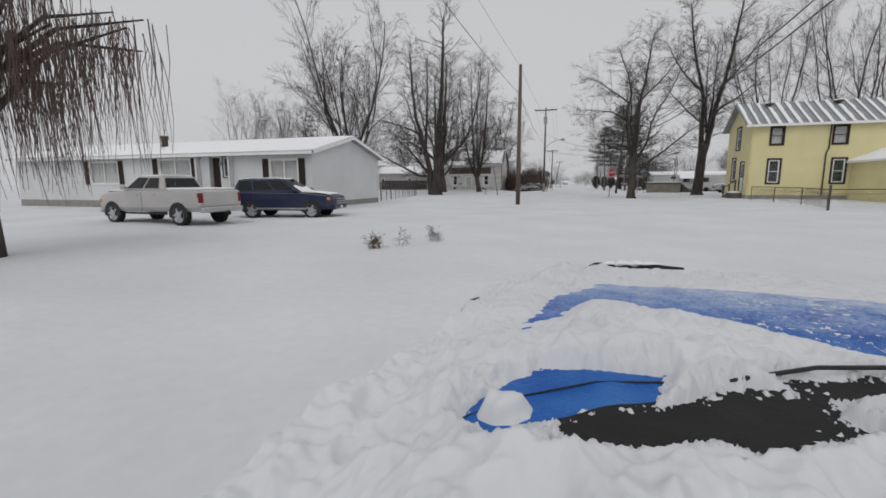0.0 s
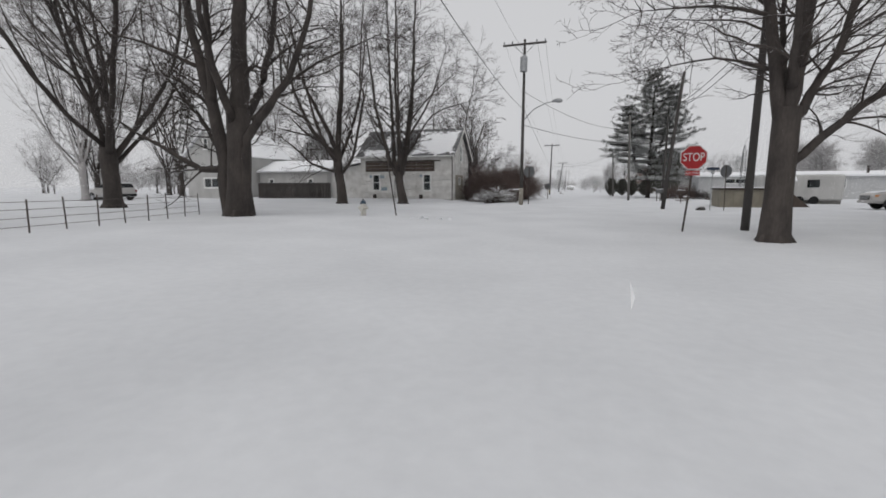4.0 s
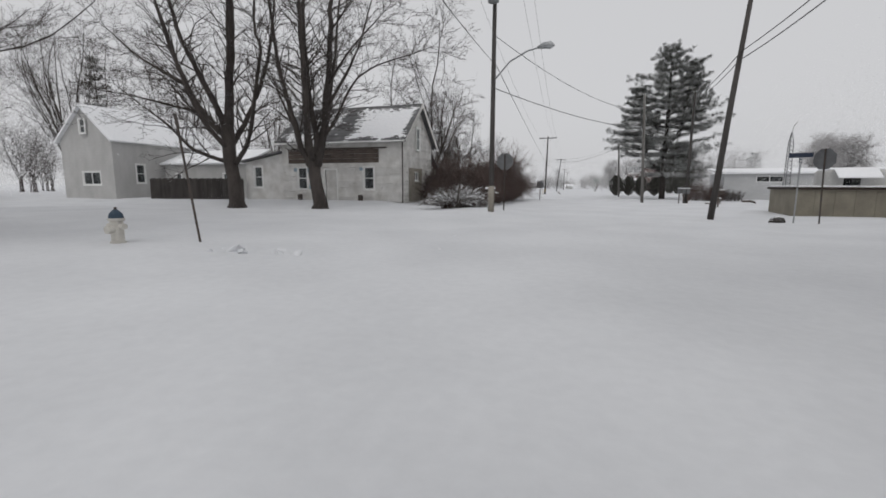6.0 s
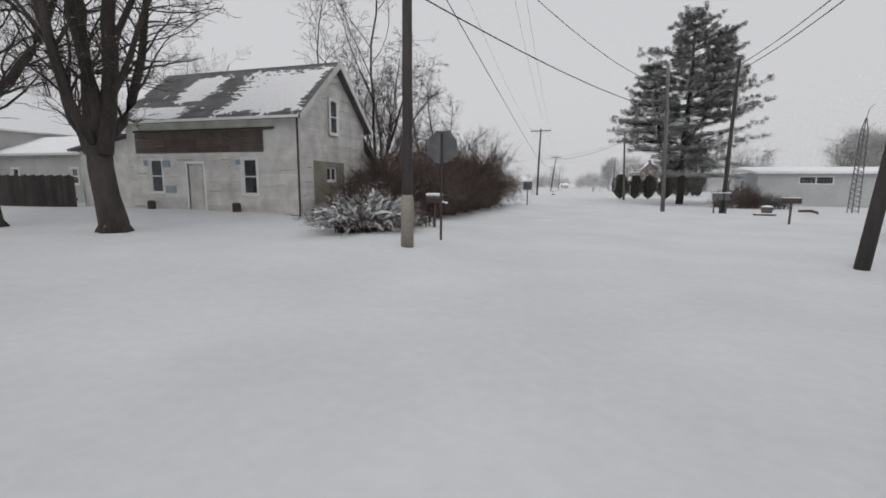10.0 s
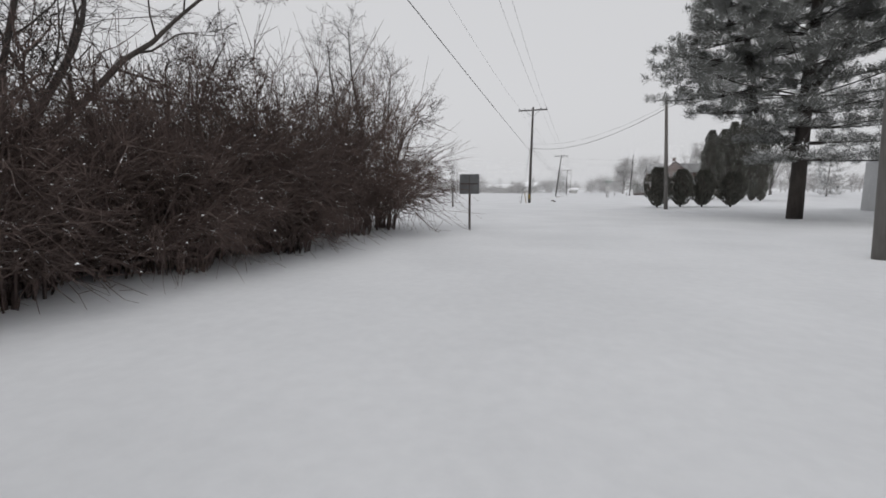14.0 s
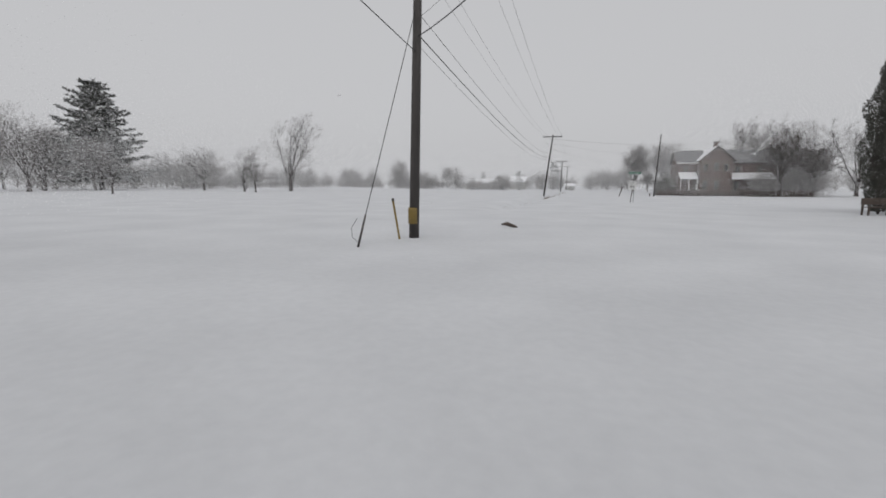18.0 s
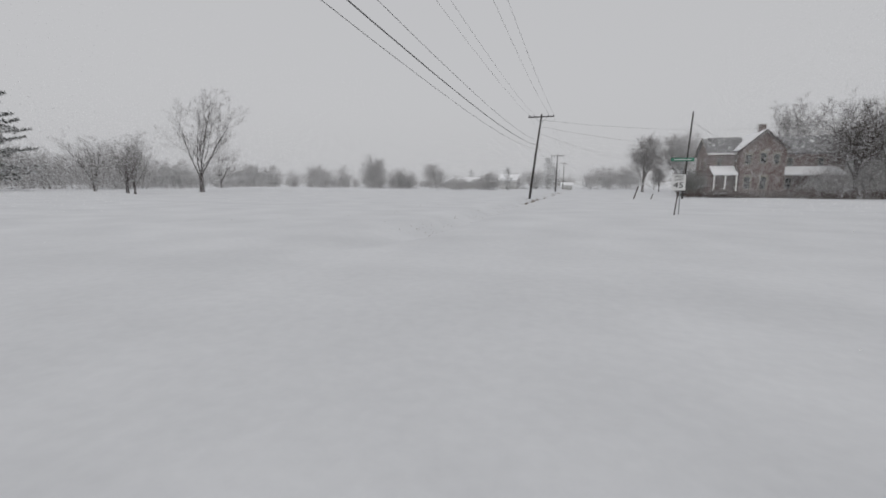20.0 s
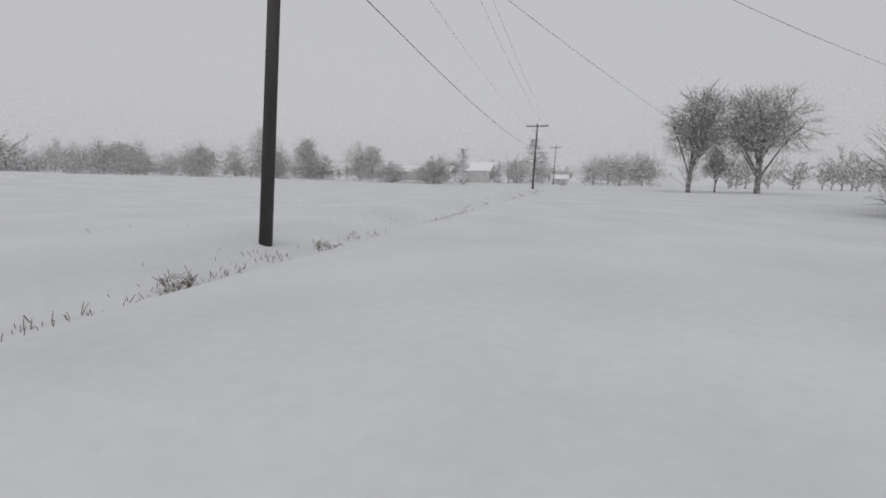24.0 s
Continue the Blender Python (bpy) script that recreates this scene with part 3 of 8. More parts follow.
def upright_maple():
    w = Limbed(214, (1.3, 2.8), 0.03)
    w.trunk(0.34, (0, 0, -0.3), (0, 0, 0.3), (-0.17, 0, 1.05), (-0.3, 0, 1.9), (-0.28, 0, 2.7))
    w.limb(0.2, (-0.4, 0, 2.2), (-1.0, -0.1, 3.2), (-1.5, -0.1, 5.1), (-2.1, -0.2, 7.5), (-2.9, -0.3, 14.0))
    w.limb(0.2, (-0.4, 0, 2.4), (-0.8, 0.2, 3.6), (-0.9, 0.3, 5.9), (-1.1, 0.4, 9.0), (-1.4, 0.5, 17.0))
    w.limb(0.18, (-0.2, 0, 2.4), (0, -0.2, 4.0), (-0.2, -0.4, 5.9), (-0.2, -0.6, 10.0), (0, -0.6, 18.0))
    w.limb(0.24, (-0.1, 0, 2.3), (0.3, 0, 4.0), (0.6, 0, 5.9), (0.9, 0, 8.5), (1.3, 0, 16.5))
    w.limb(0.1, (0.4, 0, 3.8), (1.1, 0, 4.7), (1.9, 0, 6.0), (3.0, 0.1, 7.0), (6.2, 0.2, 7.8))
    w.limb(0.1, (0.5, 0, 5.2), (1.6, 0.2, 6.8), (2.6, 0.3, 8.8), (3.6, 0.4, 12.0))
    w.limb(0.09, (0.6, 0, 6.2), (2.0, -0.4, 7.6), (4.6, -0.7, 9.6))
    w.limb(0.17, (-0.3, 0.2, 2.6), (-0.3, 1.5, 5.0), (0.2, 2.6, 13.0))
    w.limb(0.15, (-0.2, -0.2, 2.6), (0.3, -1.3, 4.8), (0.7, -2.3, 13.0))
    w.limb(0.1, (-1.2, -0.1, 4.0), (-2.2, 0.3, 5.4), (-3.6, 0.6, 8.0))
    return w.plant(-14.2, 64.1, "tall bare tree with many upright limbs, snow in its fork")


def corner_oak():
    w = Limbed(215, (1.4, 3.2), 0.03, each=3)
    w.trunk(0.42, (0, 0, -0.3), (0, 0, 0.3), (0, 0, 1.4), (0, 0, 2.8), (0, 0, 4.4))
    w.limb(0.3, (0, 0, 4.0), (0.25, 0, 7.3), (0.4, 0.1, 10.8), (0.9, 0.1, 13.6), (1.4, 0.2, 18.0))
    w.limb(0.24, (-0.1, 0, 3.8), (-0.6, 0.1, 6.8), (-0.9, 0.2, 9.3), (-0.6, 0.2, 12.3), (-2.0, 0.3, 16.5))
    w.limb(0.16, (0.2, 0, 2.6), (1.9, -0.1, 4.3), (3.4, -0.2, 5.5), (5.4, -0.2, 7.3), (7.4, -0.2, 8.6))
    w.limb(0.17, (0.2, 0, 3.9), (1.4, 0.2, 6.5), (1.9, 0.4, 9.0), (3.4, 0.6, 11.6), (4.6, 0.8, 14.5))
    w.limb(0.1, (-0.9, 0.2, 8.8), (-2.6, 0.1, 9.8), (-5.7, -0.1, 10.1))
    w.limb(0.11, (-0.6, 0.2, 10.6), (-3.1, 0.5, 12.6), (-4.9, 0.8, 13.9))
    w.limb(0.08, (-0.6, 0.1, 7.3), (-2.4, -0.4, 7.6), (-4.6, -0.7, 7.6))
    w.limb(0.12, (0.5, 0.1, 11.0), (2.4, -0.5, 12.9), (4.0, -0.9, 15.0))
    w.limb(0.16, (0, 0.2, 4.5), (0.3, 2.0, 7.5), (0.6, 3.4, 12.5))
    w.limb(0.15, (0, -0.2, 5.0), (-0.6, -1.8, 8.0), (-0.8, -3.0, 12.5))
    w.limb(0.08, (-0.4, 0.1, 5.6), (-2.0, 0.8, 6.3), (-3.8, 1.4, 6.2))
    return w.plant(4.8, 46.3, "bare oak with spreading twiggy crown beside the stop sign", scale=0.84)


def tall_tree():
    w = Limbed(216, (1.4, 3.2), 0.03, each=3)
    w.trunk(0.58, (0, 0, -0.3), (0, 0, 0.4), (0.12, 0, 2.2), (0.22, 0, 4.5), (0.35, 0, 6.6))
    w.limb(0.37, (0.1, 0, 5.6), (-0.02, 0.1, 8.4), (-0.05, 0.2, 12.5), (-1.4, 0.3, 18.0), (-2.2, 0.4, 24.0))
    w.limb(0.4, (0.5, 0, 5.6), (0.95, 0, 8.2), (1.5, 0, 11.6), (2.5, 0, 16.5), (3.6, 0, 25.0))
    w.limb(0.07, (0.35, 0, 5.8), (-1.1, 0, 6.4), (-2.8, -0.1, 6.5))
    w.limb(0.16, (0.4, 0.1, 8.8), (-1.8, 0.5, 11.0), (-4.4, 0.9, 14.0))
    w.limb(0.15, (1.3, 0, 10.6), (4.0, -0.3, 12.5), (6.6, -0.6, 15.0))
    w.limb(0.15, (-0.1, 0.2, 13.0), (-3.0, -0.4, 16.0), (-5.0, -0.8, 19.5))
    w.limb(0.14, (2.2, 0, 14.0), (4.6, 0.5, 17.0), (6.4, 0.8, 20.5))
    w.limb(0.2, (0.6, 0.2, 8.0), (0.8, 2.5, 12.0), (1.0, 4.0, 19.0))
    w.limb(0.18, (0.6, -0.2, 8.0), (0.4, -2.4, 12.0), (0.2, -3.8, 18.0))
    w.limb(0.08, (0.5, 0, 7.0), (2.2, 0.6, 8.0), (4.2, 1.0, 8.4))
    return w.plant(12.2, 54.0, "tall bare tree with forked trunk beside yellow house", scale=0.82)


MAPLE = "big bare maple with thick dark forking trunk, snow caught in crotches"
bare_tree(-28.7, 51.7, 22, 0.48, 11, fork=0.17, limbs=9, lean=(8, 48), ratio=0.45, lift=0.09, label=MAPLE)
split_maple()
corner_maple()
upright_maple()
corner_oak()
tall_tree()
# behind the yellow house
tB = bare_tree(20, 60, 21, 0.36, 17, fork=0.2, limbs=6, last=4, counts=(0, 8, 8, 7), label="bare tree rising behind the yellow house", group="trees behind yellow house")
for k, (x, y, s) in enumerate([(26, 56, 1.0), (33, 58, 0.95), (38, 66, 1.1), (45, 60, 1.0)]):
    copy_thing(tB, pose(x, y, gz(x, y), 0, 0, 77 * k + 40) @ Matrix.Scale(s, 4))
for k, (x, y, z_) in enumerate([(-47, 73, 0.8), (-55, 78, 0.85), (-40, 80, 0.7), (-62, 72, 0.9), (-51, 66, 0.75), (-34, 86, 0.62)]):
    copy_thing(tB, pose(x, y, gz(x, y), 0, 0, 61 * k + 10) @ Matrix.Scale(z_, 4))["label"] = "bare tree behind the white gabled house"
# hedge-side trees
bare_tree(-14.6, 83.2, 11.0, 0.3, 18, fork=0.12, limbs=8, lean=(18, 64), last=5, counts=(0, 10, 7, 5, 3), wob=0.24, lift=0.05, thick=0.52, droop=0.03, label="dark multi-stemmed bare tree spreading behind the hedge")
bare_tree(-13.6, 88.2, 7.0, 0.15, 19, fork=0.08, limbs=6, lean=(15, 62), last=4, counts=(0, 10, 8, 6, 3), lift=0.04, thick=0.55, label="small crooked bare tree with tangled crown above the hedge")
orchard_tree()
bare_tree(-11.9, 111.6, 4.4, 0.06, 22, fork=0.32, limbs=4, lean=(8, 45), counts=(0, 5, 4, 3), last=3, label="thin bare sapling in snow", roots=False)
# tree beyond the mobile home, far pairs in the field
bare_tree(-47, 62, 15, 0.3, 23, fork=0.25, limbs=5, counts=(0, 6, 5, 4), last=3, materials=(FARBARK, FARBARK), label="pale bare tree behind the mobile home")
# The crown's grey includes haze painted over the field's distance.
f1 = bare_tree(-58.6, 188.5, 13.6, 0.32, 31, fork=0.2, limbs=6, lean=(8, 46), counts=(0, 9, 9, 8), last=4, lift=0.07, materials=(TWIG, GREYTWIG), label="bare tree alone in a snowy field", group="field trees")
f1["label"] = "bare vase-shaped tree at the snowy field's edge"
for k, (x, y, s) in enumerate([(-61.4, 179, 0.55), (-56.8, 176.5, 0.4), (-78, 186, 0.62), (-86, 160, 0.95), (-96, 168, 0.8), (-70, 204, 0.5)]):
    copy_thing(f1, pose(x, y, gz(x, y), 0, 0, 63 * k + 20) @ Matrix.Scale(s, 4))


def oval_tree(x, y, height, radius, clear, seed, label, group="", limbs=13, subs=11, twigs=12, materials=None, name="bare_tree"):
    """A tree with a full oval crown: limbs, branches and twigs all end near the crown's skin."""
    rnd = random.Random(seed)
    wood, crown = Geo(), Geo()
    zc, rz = (height + clear) / 2, (height - clear) / 2
    r0 = height * 0.02
    wood.tube([(0, 0, -0.2), (0, 0, 0.2), (0.05, 0, max(0.5, clear)), (0, 0.05, zc)], [r0 * 1.3, r0, r0 * 0.85, r0 * 0.45], 8)

    def skin(k):
        while True:
            a, c = rnd.uniform(0, 6.283), rnd.uniform(-0.75, 1)
            q = math.sqrt(1 - c * c)
            w = k * (1 + 0.06 * math.sin(a * 3 + seed) + 0.05 * math.sin(c * 7 + a * 2))
            return (math.cos(a) * q * radius * w, math.sin(a) * q * radius * w, zc + c * rz * w)

    def bend(p, q, s):
        m = tuple((p[j] + q[j]) / 2 + rnd.uniform(-s, s) for j in range(3))
        return (m[0] * 0.92, m[1] * 0.92, m[2])
    for k in range(limbs):
        p, q = (0, 0, rnd.uniform(max(0.3, clear * 0.9), zc)), skin(0.62)
        m = bend(p, q, 0.2)
        wood.tube([p, m, q], [r0 * 0.42, r0 * 0.3, r0 * 0.16], 5, cap=False)
        for b in range(subs):
            u = rnd.uniform(0.3, 1.0)
            e = tuple((m[j] * (1 - u) + q[j] * u) for j in range(3))
            f = skin(rnd.uniform(0.8, 0.97))
            g = tuple(e[j] + (f[j] - e[j]) * min(1.0, radius * 0.75 / max(0.1, math.dist(e, f))) for j in range(3))
            h = bend(e, g, 0.15)
            crown.tube([e, h, g], [r0 * 0.15, r0 * 0.11, r0 * 0.06], 4, cap=False)
            for t in range(twigs):
                v = rnd.uniform(0.15, 1.0)
                o = tuple(h[j] * (1 - v) + g[j] * v for j in range(3))
                L = radius * rnd.uniform(0.12, 0.3)
                d = [o[0] / radius + rnd.uniform(-0.8, 0.8), o[1] / radius + rnd.uniform(-0.8, 0.8), (o[2] - zc) / rz + rnd.uniform(-0.6, 0.9)]
                n = math.sqrt(d[0] ** 2 + d[1] ** 2 + d[2] ** 2) or 1
                crown.tube([o, tuple(o[j] + d[j] / n * L for j in range(3))], [r0 * 0.045, r0 * 0.025], 3, cap=False)
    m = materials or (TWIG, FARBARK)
    t = thing(name, (x, y, gz(x, y)), 0, label, "tree", group)
    wood.obj("trunk", m[0], t, smooth=True)
    crown.obj("crown", m[1], t, smooth=True)
    return t


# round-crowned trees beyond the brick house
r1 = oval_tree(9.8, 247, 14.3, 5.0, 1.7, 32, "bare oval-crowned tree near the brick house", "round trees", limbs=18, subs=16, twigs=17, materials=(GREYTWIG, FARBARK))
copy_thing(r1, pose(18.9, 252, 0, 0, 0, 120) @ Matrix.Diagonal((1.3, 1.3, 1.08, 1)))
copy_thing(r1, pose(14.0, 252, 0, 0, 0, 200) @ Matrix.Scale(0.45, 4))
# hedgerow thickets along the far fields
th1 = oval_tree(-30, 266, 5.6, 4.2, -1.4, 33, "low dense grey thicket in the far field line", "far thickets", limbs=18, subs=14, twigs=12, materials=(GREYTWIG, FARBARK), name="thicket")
CLUMPS = [(-136, 9.5, 2, 1.75), (-118, 22, 6, 1.5), (-103, 8, 2, 1.2), (-87, 13, 4, 1.4), (-69, 7, 2, 1.75), (-60, 12, 4, 1.15), (-47, 4, 1, 1.5), (-36, 16, 4, 0.75), (-150, 16, 4, 1.0), (-168, 16, 4, 0.9)]
for c, (x0, width, count, h) in enumerate(CLUMPS):
    for k in range(count):
        x, y = x0 + width * ((k + 0.5) / count - 0.5), 266 + 4 * math.sin(c * 2.1 + k * 2.7)
        copy_thing(th1, pose(x, y, 0, 0, 0, 57 * k + 33 * c) @ Matrix.Diagonal((1.1, 1.1, h * (1 + 0.12 * math.sin(k * 4.1 + c)), 1)))
for k in range(16):
    x, y = -176 + 5.5 * k + 3 * math.sin(k * 2.9), 212 + 8 * math.sin(k * 1.3)
    copy_thing(th1, pose(x, y, gz(x, y), 0, 0, 97 * k) @ Matrix.Diagonal((1.5, 1.5, 1.5 + 0.4 * math.sin(k * 3.3), 1)))
for k, (x, y, z_) in enumerate([(-60.3, 297, 0.75), (-84, 300, 0.95), (-120, 270, 0.7), (-94, 272, 0.6), (-40, 312, 0.5)]):
    copy_thing(r1, pose(x, y, 0, 0, 0, 57 * k) @ Matrix.Scale(z_, 4))["label"] = "grey oval-crowned tree in the far field line"
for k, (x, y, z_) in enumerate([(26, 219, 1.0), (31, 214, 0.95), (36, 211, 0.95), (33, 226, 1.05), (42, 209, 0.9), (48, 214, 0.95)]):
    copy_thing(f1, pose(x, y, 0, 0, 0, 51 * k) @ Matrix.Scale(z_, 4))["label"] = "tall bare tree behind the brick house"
for k, (x, y, z_) in enumerate([(-0.9, 300, 1.3), (5.4, 303, 1.45), (11.0, 306, 1.55), (-28.0, 306, 0.9)]):
    copy_thing(th1, pose(x, y, 0, 0, 0, 41 * k) @ Matrix.Scale(z_, 4))["label"] = "rounded grey roadside thicket far down the road"
for k, (x, y, z_) in enumerate([(-104, 172, 0.95), (-113, 180, 1.05), (-119, 166, 1.0), (-92, 174, 0.8), (-127, 178, 1.0), (-110, 160, 0.8)]):
    copy_thing(r1, pose(x, y, gz(x, y), 0, 0, 53 * k) @ Matrix.Scale(z_, 4))["label"] = "bare full-crowned tree beyond the orchard field"
# weeping tree near the start
rnd = random.Random(5)
willow = thing("weeping_tree", (-12.3, 6.1, gz(-12.3, 6.1)), 0, "brown weeping tree with hanging twigs beside the yard", "tree")
wood, strands = Geo(), Geo()
wood.tube([(0, 0, -0.3), (0.1, 0, 1.2), (0.0, 0.1, 2.6), (0.2, 0.2, 4.2)], [0.34, 0.24, 0.2, 0.15], 9)
for k in range(26):
    a, ln = k * 2.4, rnd.uniform(1.6, 4.2)
    z0 = rnd.uniform(2.4, 4.2)
    tip = (math.cos(a) * ln, math.sin(a) * ln, z0 + rnd.uniform(1.2, 3.2))
    mid = (tip[0] * 0.5, tip[1] * 0.5, (z0 + tip[2]) / 2 + 0.5)
    wood.tube([(0.1, 0.1, z0), mid, tip], [0.09, 0.05, 0.02], 5)
    for s in range(46):
        u = rnd.uniform(0.25, 1.0)
        px, py, pz = [(mid[j] + (tip[j] - mid[j]) * (u - 0.25) / 0.75) for j in range(3)]
        px, py = px + rnd.uniform(-0.5, 0.5), py + rnd.uniform(-0.5, 0.5)
        hang = rnd.uniform(0.8, 3.2)
        q = [(px, py, pz)]
        for w in range(3):
            q.append((q[-1][0] + rnd.uniform(-0.15, 0.15), q[-1][1] + rnd.uniform(-0.15, 0.15), max(0.4, q[-1][2] - hang / 3)))
        strands.tube(q, [0.012, 0.01, 0.008, 0.005], 3, cap=False)
wood.obj("trunk", BARK, willow, smooth=True)
strands.obj("crown", BRUSH, willow, smooth=True)

# ---- conifers ----


def pine(x, y, height, radius, seed, bare=0.12, materials=(BARK, NEEDLE), whorls=20, label="", needles=26, per=7, tufts=9, leader=None, fat=0.034, pruned=0.0):
    rnd = random.Random(seed)
    t = thing("pine_tree", (x, y, gz(x, y)), 0, label, "tree")
    wood, crown = Geo(), Geo()
    wood.tube([(0, 0, -0.3), (0, 0, height * 0.3), (0.1, 0, height * 0.7), (0, 0, height * 0.98)], [radius * 0.042, radius * 0.034, radius * 0.02, 0.02], 9)
    rows = [(0.0, 0.0, bare, 1.0, radius, w, whorls) for w in range(whorls)]
    for lx, ly, low, high, reach2 in leader or ():
        wood.tube([(0, 0, height * (low - 0.12)), (lx * 0.6, ly * 0.6, height * low), (lx, ly, height * high)], [radius * 0.03, radius * 0.025, 0.02], 7)
        rows += [(lx, ly, low, high, reach2, w, whorls // 2) for w in range(whorls // 2)]
    for cx, cy, low, high, spreads, w, nw in rows:
        f = (w + 0.3) / nw
        z0 = height * (low + (0.98 * high - low) * f)
        reach = spreads * (1 - f) ** 0.62 * (0.84 + 0.22 * math.sin(w * 2.1)) * (0.84 + 0.16 * min(1, f * 5)) + 0.35
        for k in range(per):
            a = w * 1.3 + 2 * math.pi * k / per + rnd.uniform(-0.35, 0.35)
            ln = reach * rnd.uniform(0.6, 1.15)
            rise = rnd.uniform(-0.06, 0.2) + 0.35 * f
            if z0 < pruned and math.cos(a) < 0.3 and math.sin(a) > -0.45:
                ln *= 0.4
            pts = []
            for s in range(5):
                u = s / 4
                pts.append((cx + math.cos(a) * ln * u, cy + math.sin(a) * ln * u, z0 + ln * (rise * u + 0.10 * u * u - 0.12 * u) + rnd.uniform(-0.05, 0.05)))
            wood.tube(pts, [0.05 * (1 - f) + 0.015, 0.03, 0.022, 0.014, 0.008], 4, cap=False)
            nt = max(3, int(tufts * ln / radius * 1.3) + 2)
            for q in range(nt):
                u = 0.25 + 0.75 * (q + rnd.random()) / nt
                i = min(3, int(u * 4))
                v = u * 4 - i
                c = [pts[i][j] * (1 - v) + pts[i + 1][j] * v for j in range(3)]
                side = rnd.uniform(-0.30, 0.30) * ln * (1.1 - 0.6 * u)
                c[0] += -math.sin(a) * side
                c[1] += math.cos(a) * side
                c[2] += rnd.uniform(-0.05, 0.22)
                for m in range(needles):
                    b, e = rnd.uniform(0, 2 * math.pi), rnd.uniform(-0.35, 0.7)
                    L = rnd.uniform(0.25, 0.55) * (0.68 if fat < 0.02 else 1 if fat < 0.05 else 1.5)
                    dx, dy, dz = math.cos(b) * math.cos(e) * L, math.sin(b) * math.cos(e) * L, math.sin(e) * L
                    o = [c[j] + rnd.uniform(-0.16, 0.16) for j in range(3)]
                    wx, wy = -math.sin(b) * fat, math.cos(b) * fat
                    n0 = len(crown.v)
                    crown.v += [(o[0] - wx, o[1] - wy, o[2]), (o[0] + wx, o[1] + wy, o[2]), (o[0] + dx, o[1] + dy, o[2] + dz)]
                    crown.f.append((n0, n0 + 1, n0 + 2))
    wood.obj("trunk", materials[0], t, smooth=True)
    crown.obj("crown", materials[1], t, smooth=True)
    return t


pine(8.2, 101.9, 17.6, 8.2, 41, label="large dark white pine with layered branches, snow-dusted and paled by haze", tufts=18, needles=88, per=8, whorls=21, bare=0.15, fat=0.018, pruned=5.4, leader=((-3.2, 0.4, 0.28, 0.76, 4.2), (2.4, -0.5, 0.45, 0.9, 3.4)))
pine(-99, 180, 22, 11.5, 43, materials=(TWIG, NEEDLE), bare=0.08, whorls=20, per=9, needles=28, tufts=19, fat=0.12, label="grey haze-paled pine across the snowy field")
pine(-53, 80, 15.5, 2.6, 45, bare=0.1, whorls=14, per=6, needles=16, tufts=6, label="dark narrow spruce behind the white gabled house")
fp = pine(-24, 262, 6.5, 2.2, 44, materials=(FARBARK, FARNEEDLE), bare=0.02, whorls=10, per=5, needles=10, tufts=5, label="small distant spruce paled by haze")
for x, y, s in ((-24.5, 300, 0.85), (-19.8, 300, 0.85), (-15.6, 299, 1.75), (-13.6, 304, 1.3), (-47.2, 311, 1.15), (40.4, 177, 1.6)):
    copy_thing(fp, pose(x, y, 0, 0, 0, x * 9) @ Matrix.Scale(s, 4))


def arborvitae(x, y, height, r, seed, stem=0.14, group=""):
    """A clipped column of flat cedar sprays, narrow at the foot."""
    rnd = random.Random(seed)
    t = thing("arborvitae", (x, y, gz(x, y)), 0, "dark green arborvitae column narrowing at its foot, in snow", "shrub", group)
    g, core = Geo(), Geo()
    core.tube([(0, 0, -0.2), (0, 0, stem), (0, 0, height * 0.35), (0, 0, height * 0.75), (0, 0, height * 0.96)], [0.07, 0.08, r * 0.62, r * 0.55, 0.05], 8)
    n = int(1500 * height * r)
    for k in range(n):
        u = rnd.random() ** 0.9
        z = stem + (height - stem) * u
        prof = (min(1.0, (z - stem) / (0.32 * height) + 0.14) ** 0.7) * (1 - max(0, u - 0.55) ** 2 * 3.6)
        a = rnd.uniform(0, 2 * math.pi)
        lump = 1 + 0.16 * math.sin(a * 3 + z * 2.2 + seed) + 0.1 * math.sin(z * 5 + a * 5)
        q = r * max(0.05, prof) * lump * rnd.uniform(0.78, 1.04)
        c = (math.cos(a) * q, math.sin(a) * q, z)
        L, w = rnd.uniform(0.07, 0.17), rnd.uniform(0.025, 0.06)
        tw = rnd.uniform(-0.9, 0.9)
        sx, sy = -math.sin(a + tw) * w, math.cos(a + tw) * w
        o = rnd.uniform(0.02, 0.14)
        g.add([(c[0] - sx, c[1] - sy, z), (c[0] + sx, c[1] + sy, z), (c[0] + sx * 0.3 + math.cos(a) * o, c[1] + sy * 0.3 + math.sin(a) * o, z + L)], [(0, 1, 2)])
    core.obj("stem", BARK, t, smooth=True)
    g.obj("foliage", CEDAR, t, smooth=True)
    return t


ROW = "arborvitae row by the drive"
for k, (x, y, h, r) in enumerate([(3.8, 114.1, 3.0, 0.88), (5.7, 115.9, 2.9, 0.85), (7.4, 116.8, 2.9, 0.85), (9.4, 116.8, 2.7, 0.88)]):
    arborvitae(x, y, h, r, 51 + k, group=ROW)
TALL = "tall arborvitae columns across the yard"
for k, (x, y, h, r) in enumerate([(14.7, 148.0, 9.5, 1.1), (16.5, 149.2, 9.7, 1.15), (15.9, 142.6, 9.8, 1.0), (16.7, 141.0, 10.0, 1.05), (17.4, 139.2, 9.6, 1.0), (17.7, 137.2, 8.9, 1.0)]):
    arborvitae(x, y, h, r, 61 + k, group=TALL)

# ---- brown hedge of tangled stems ----


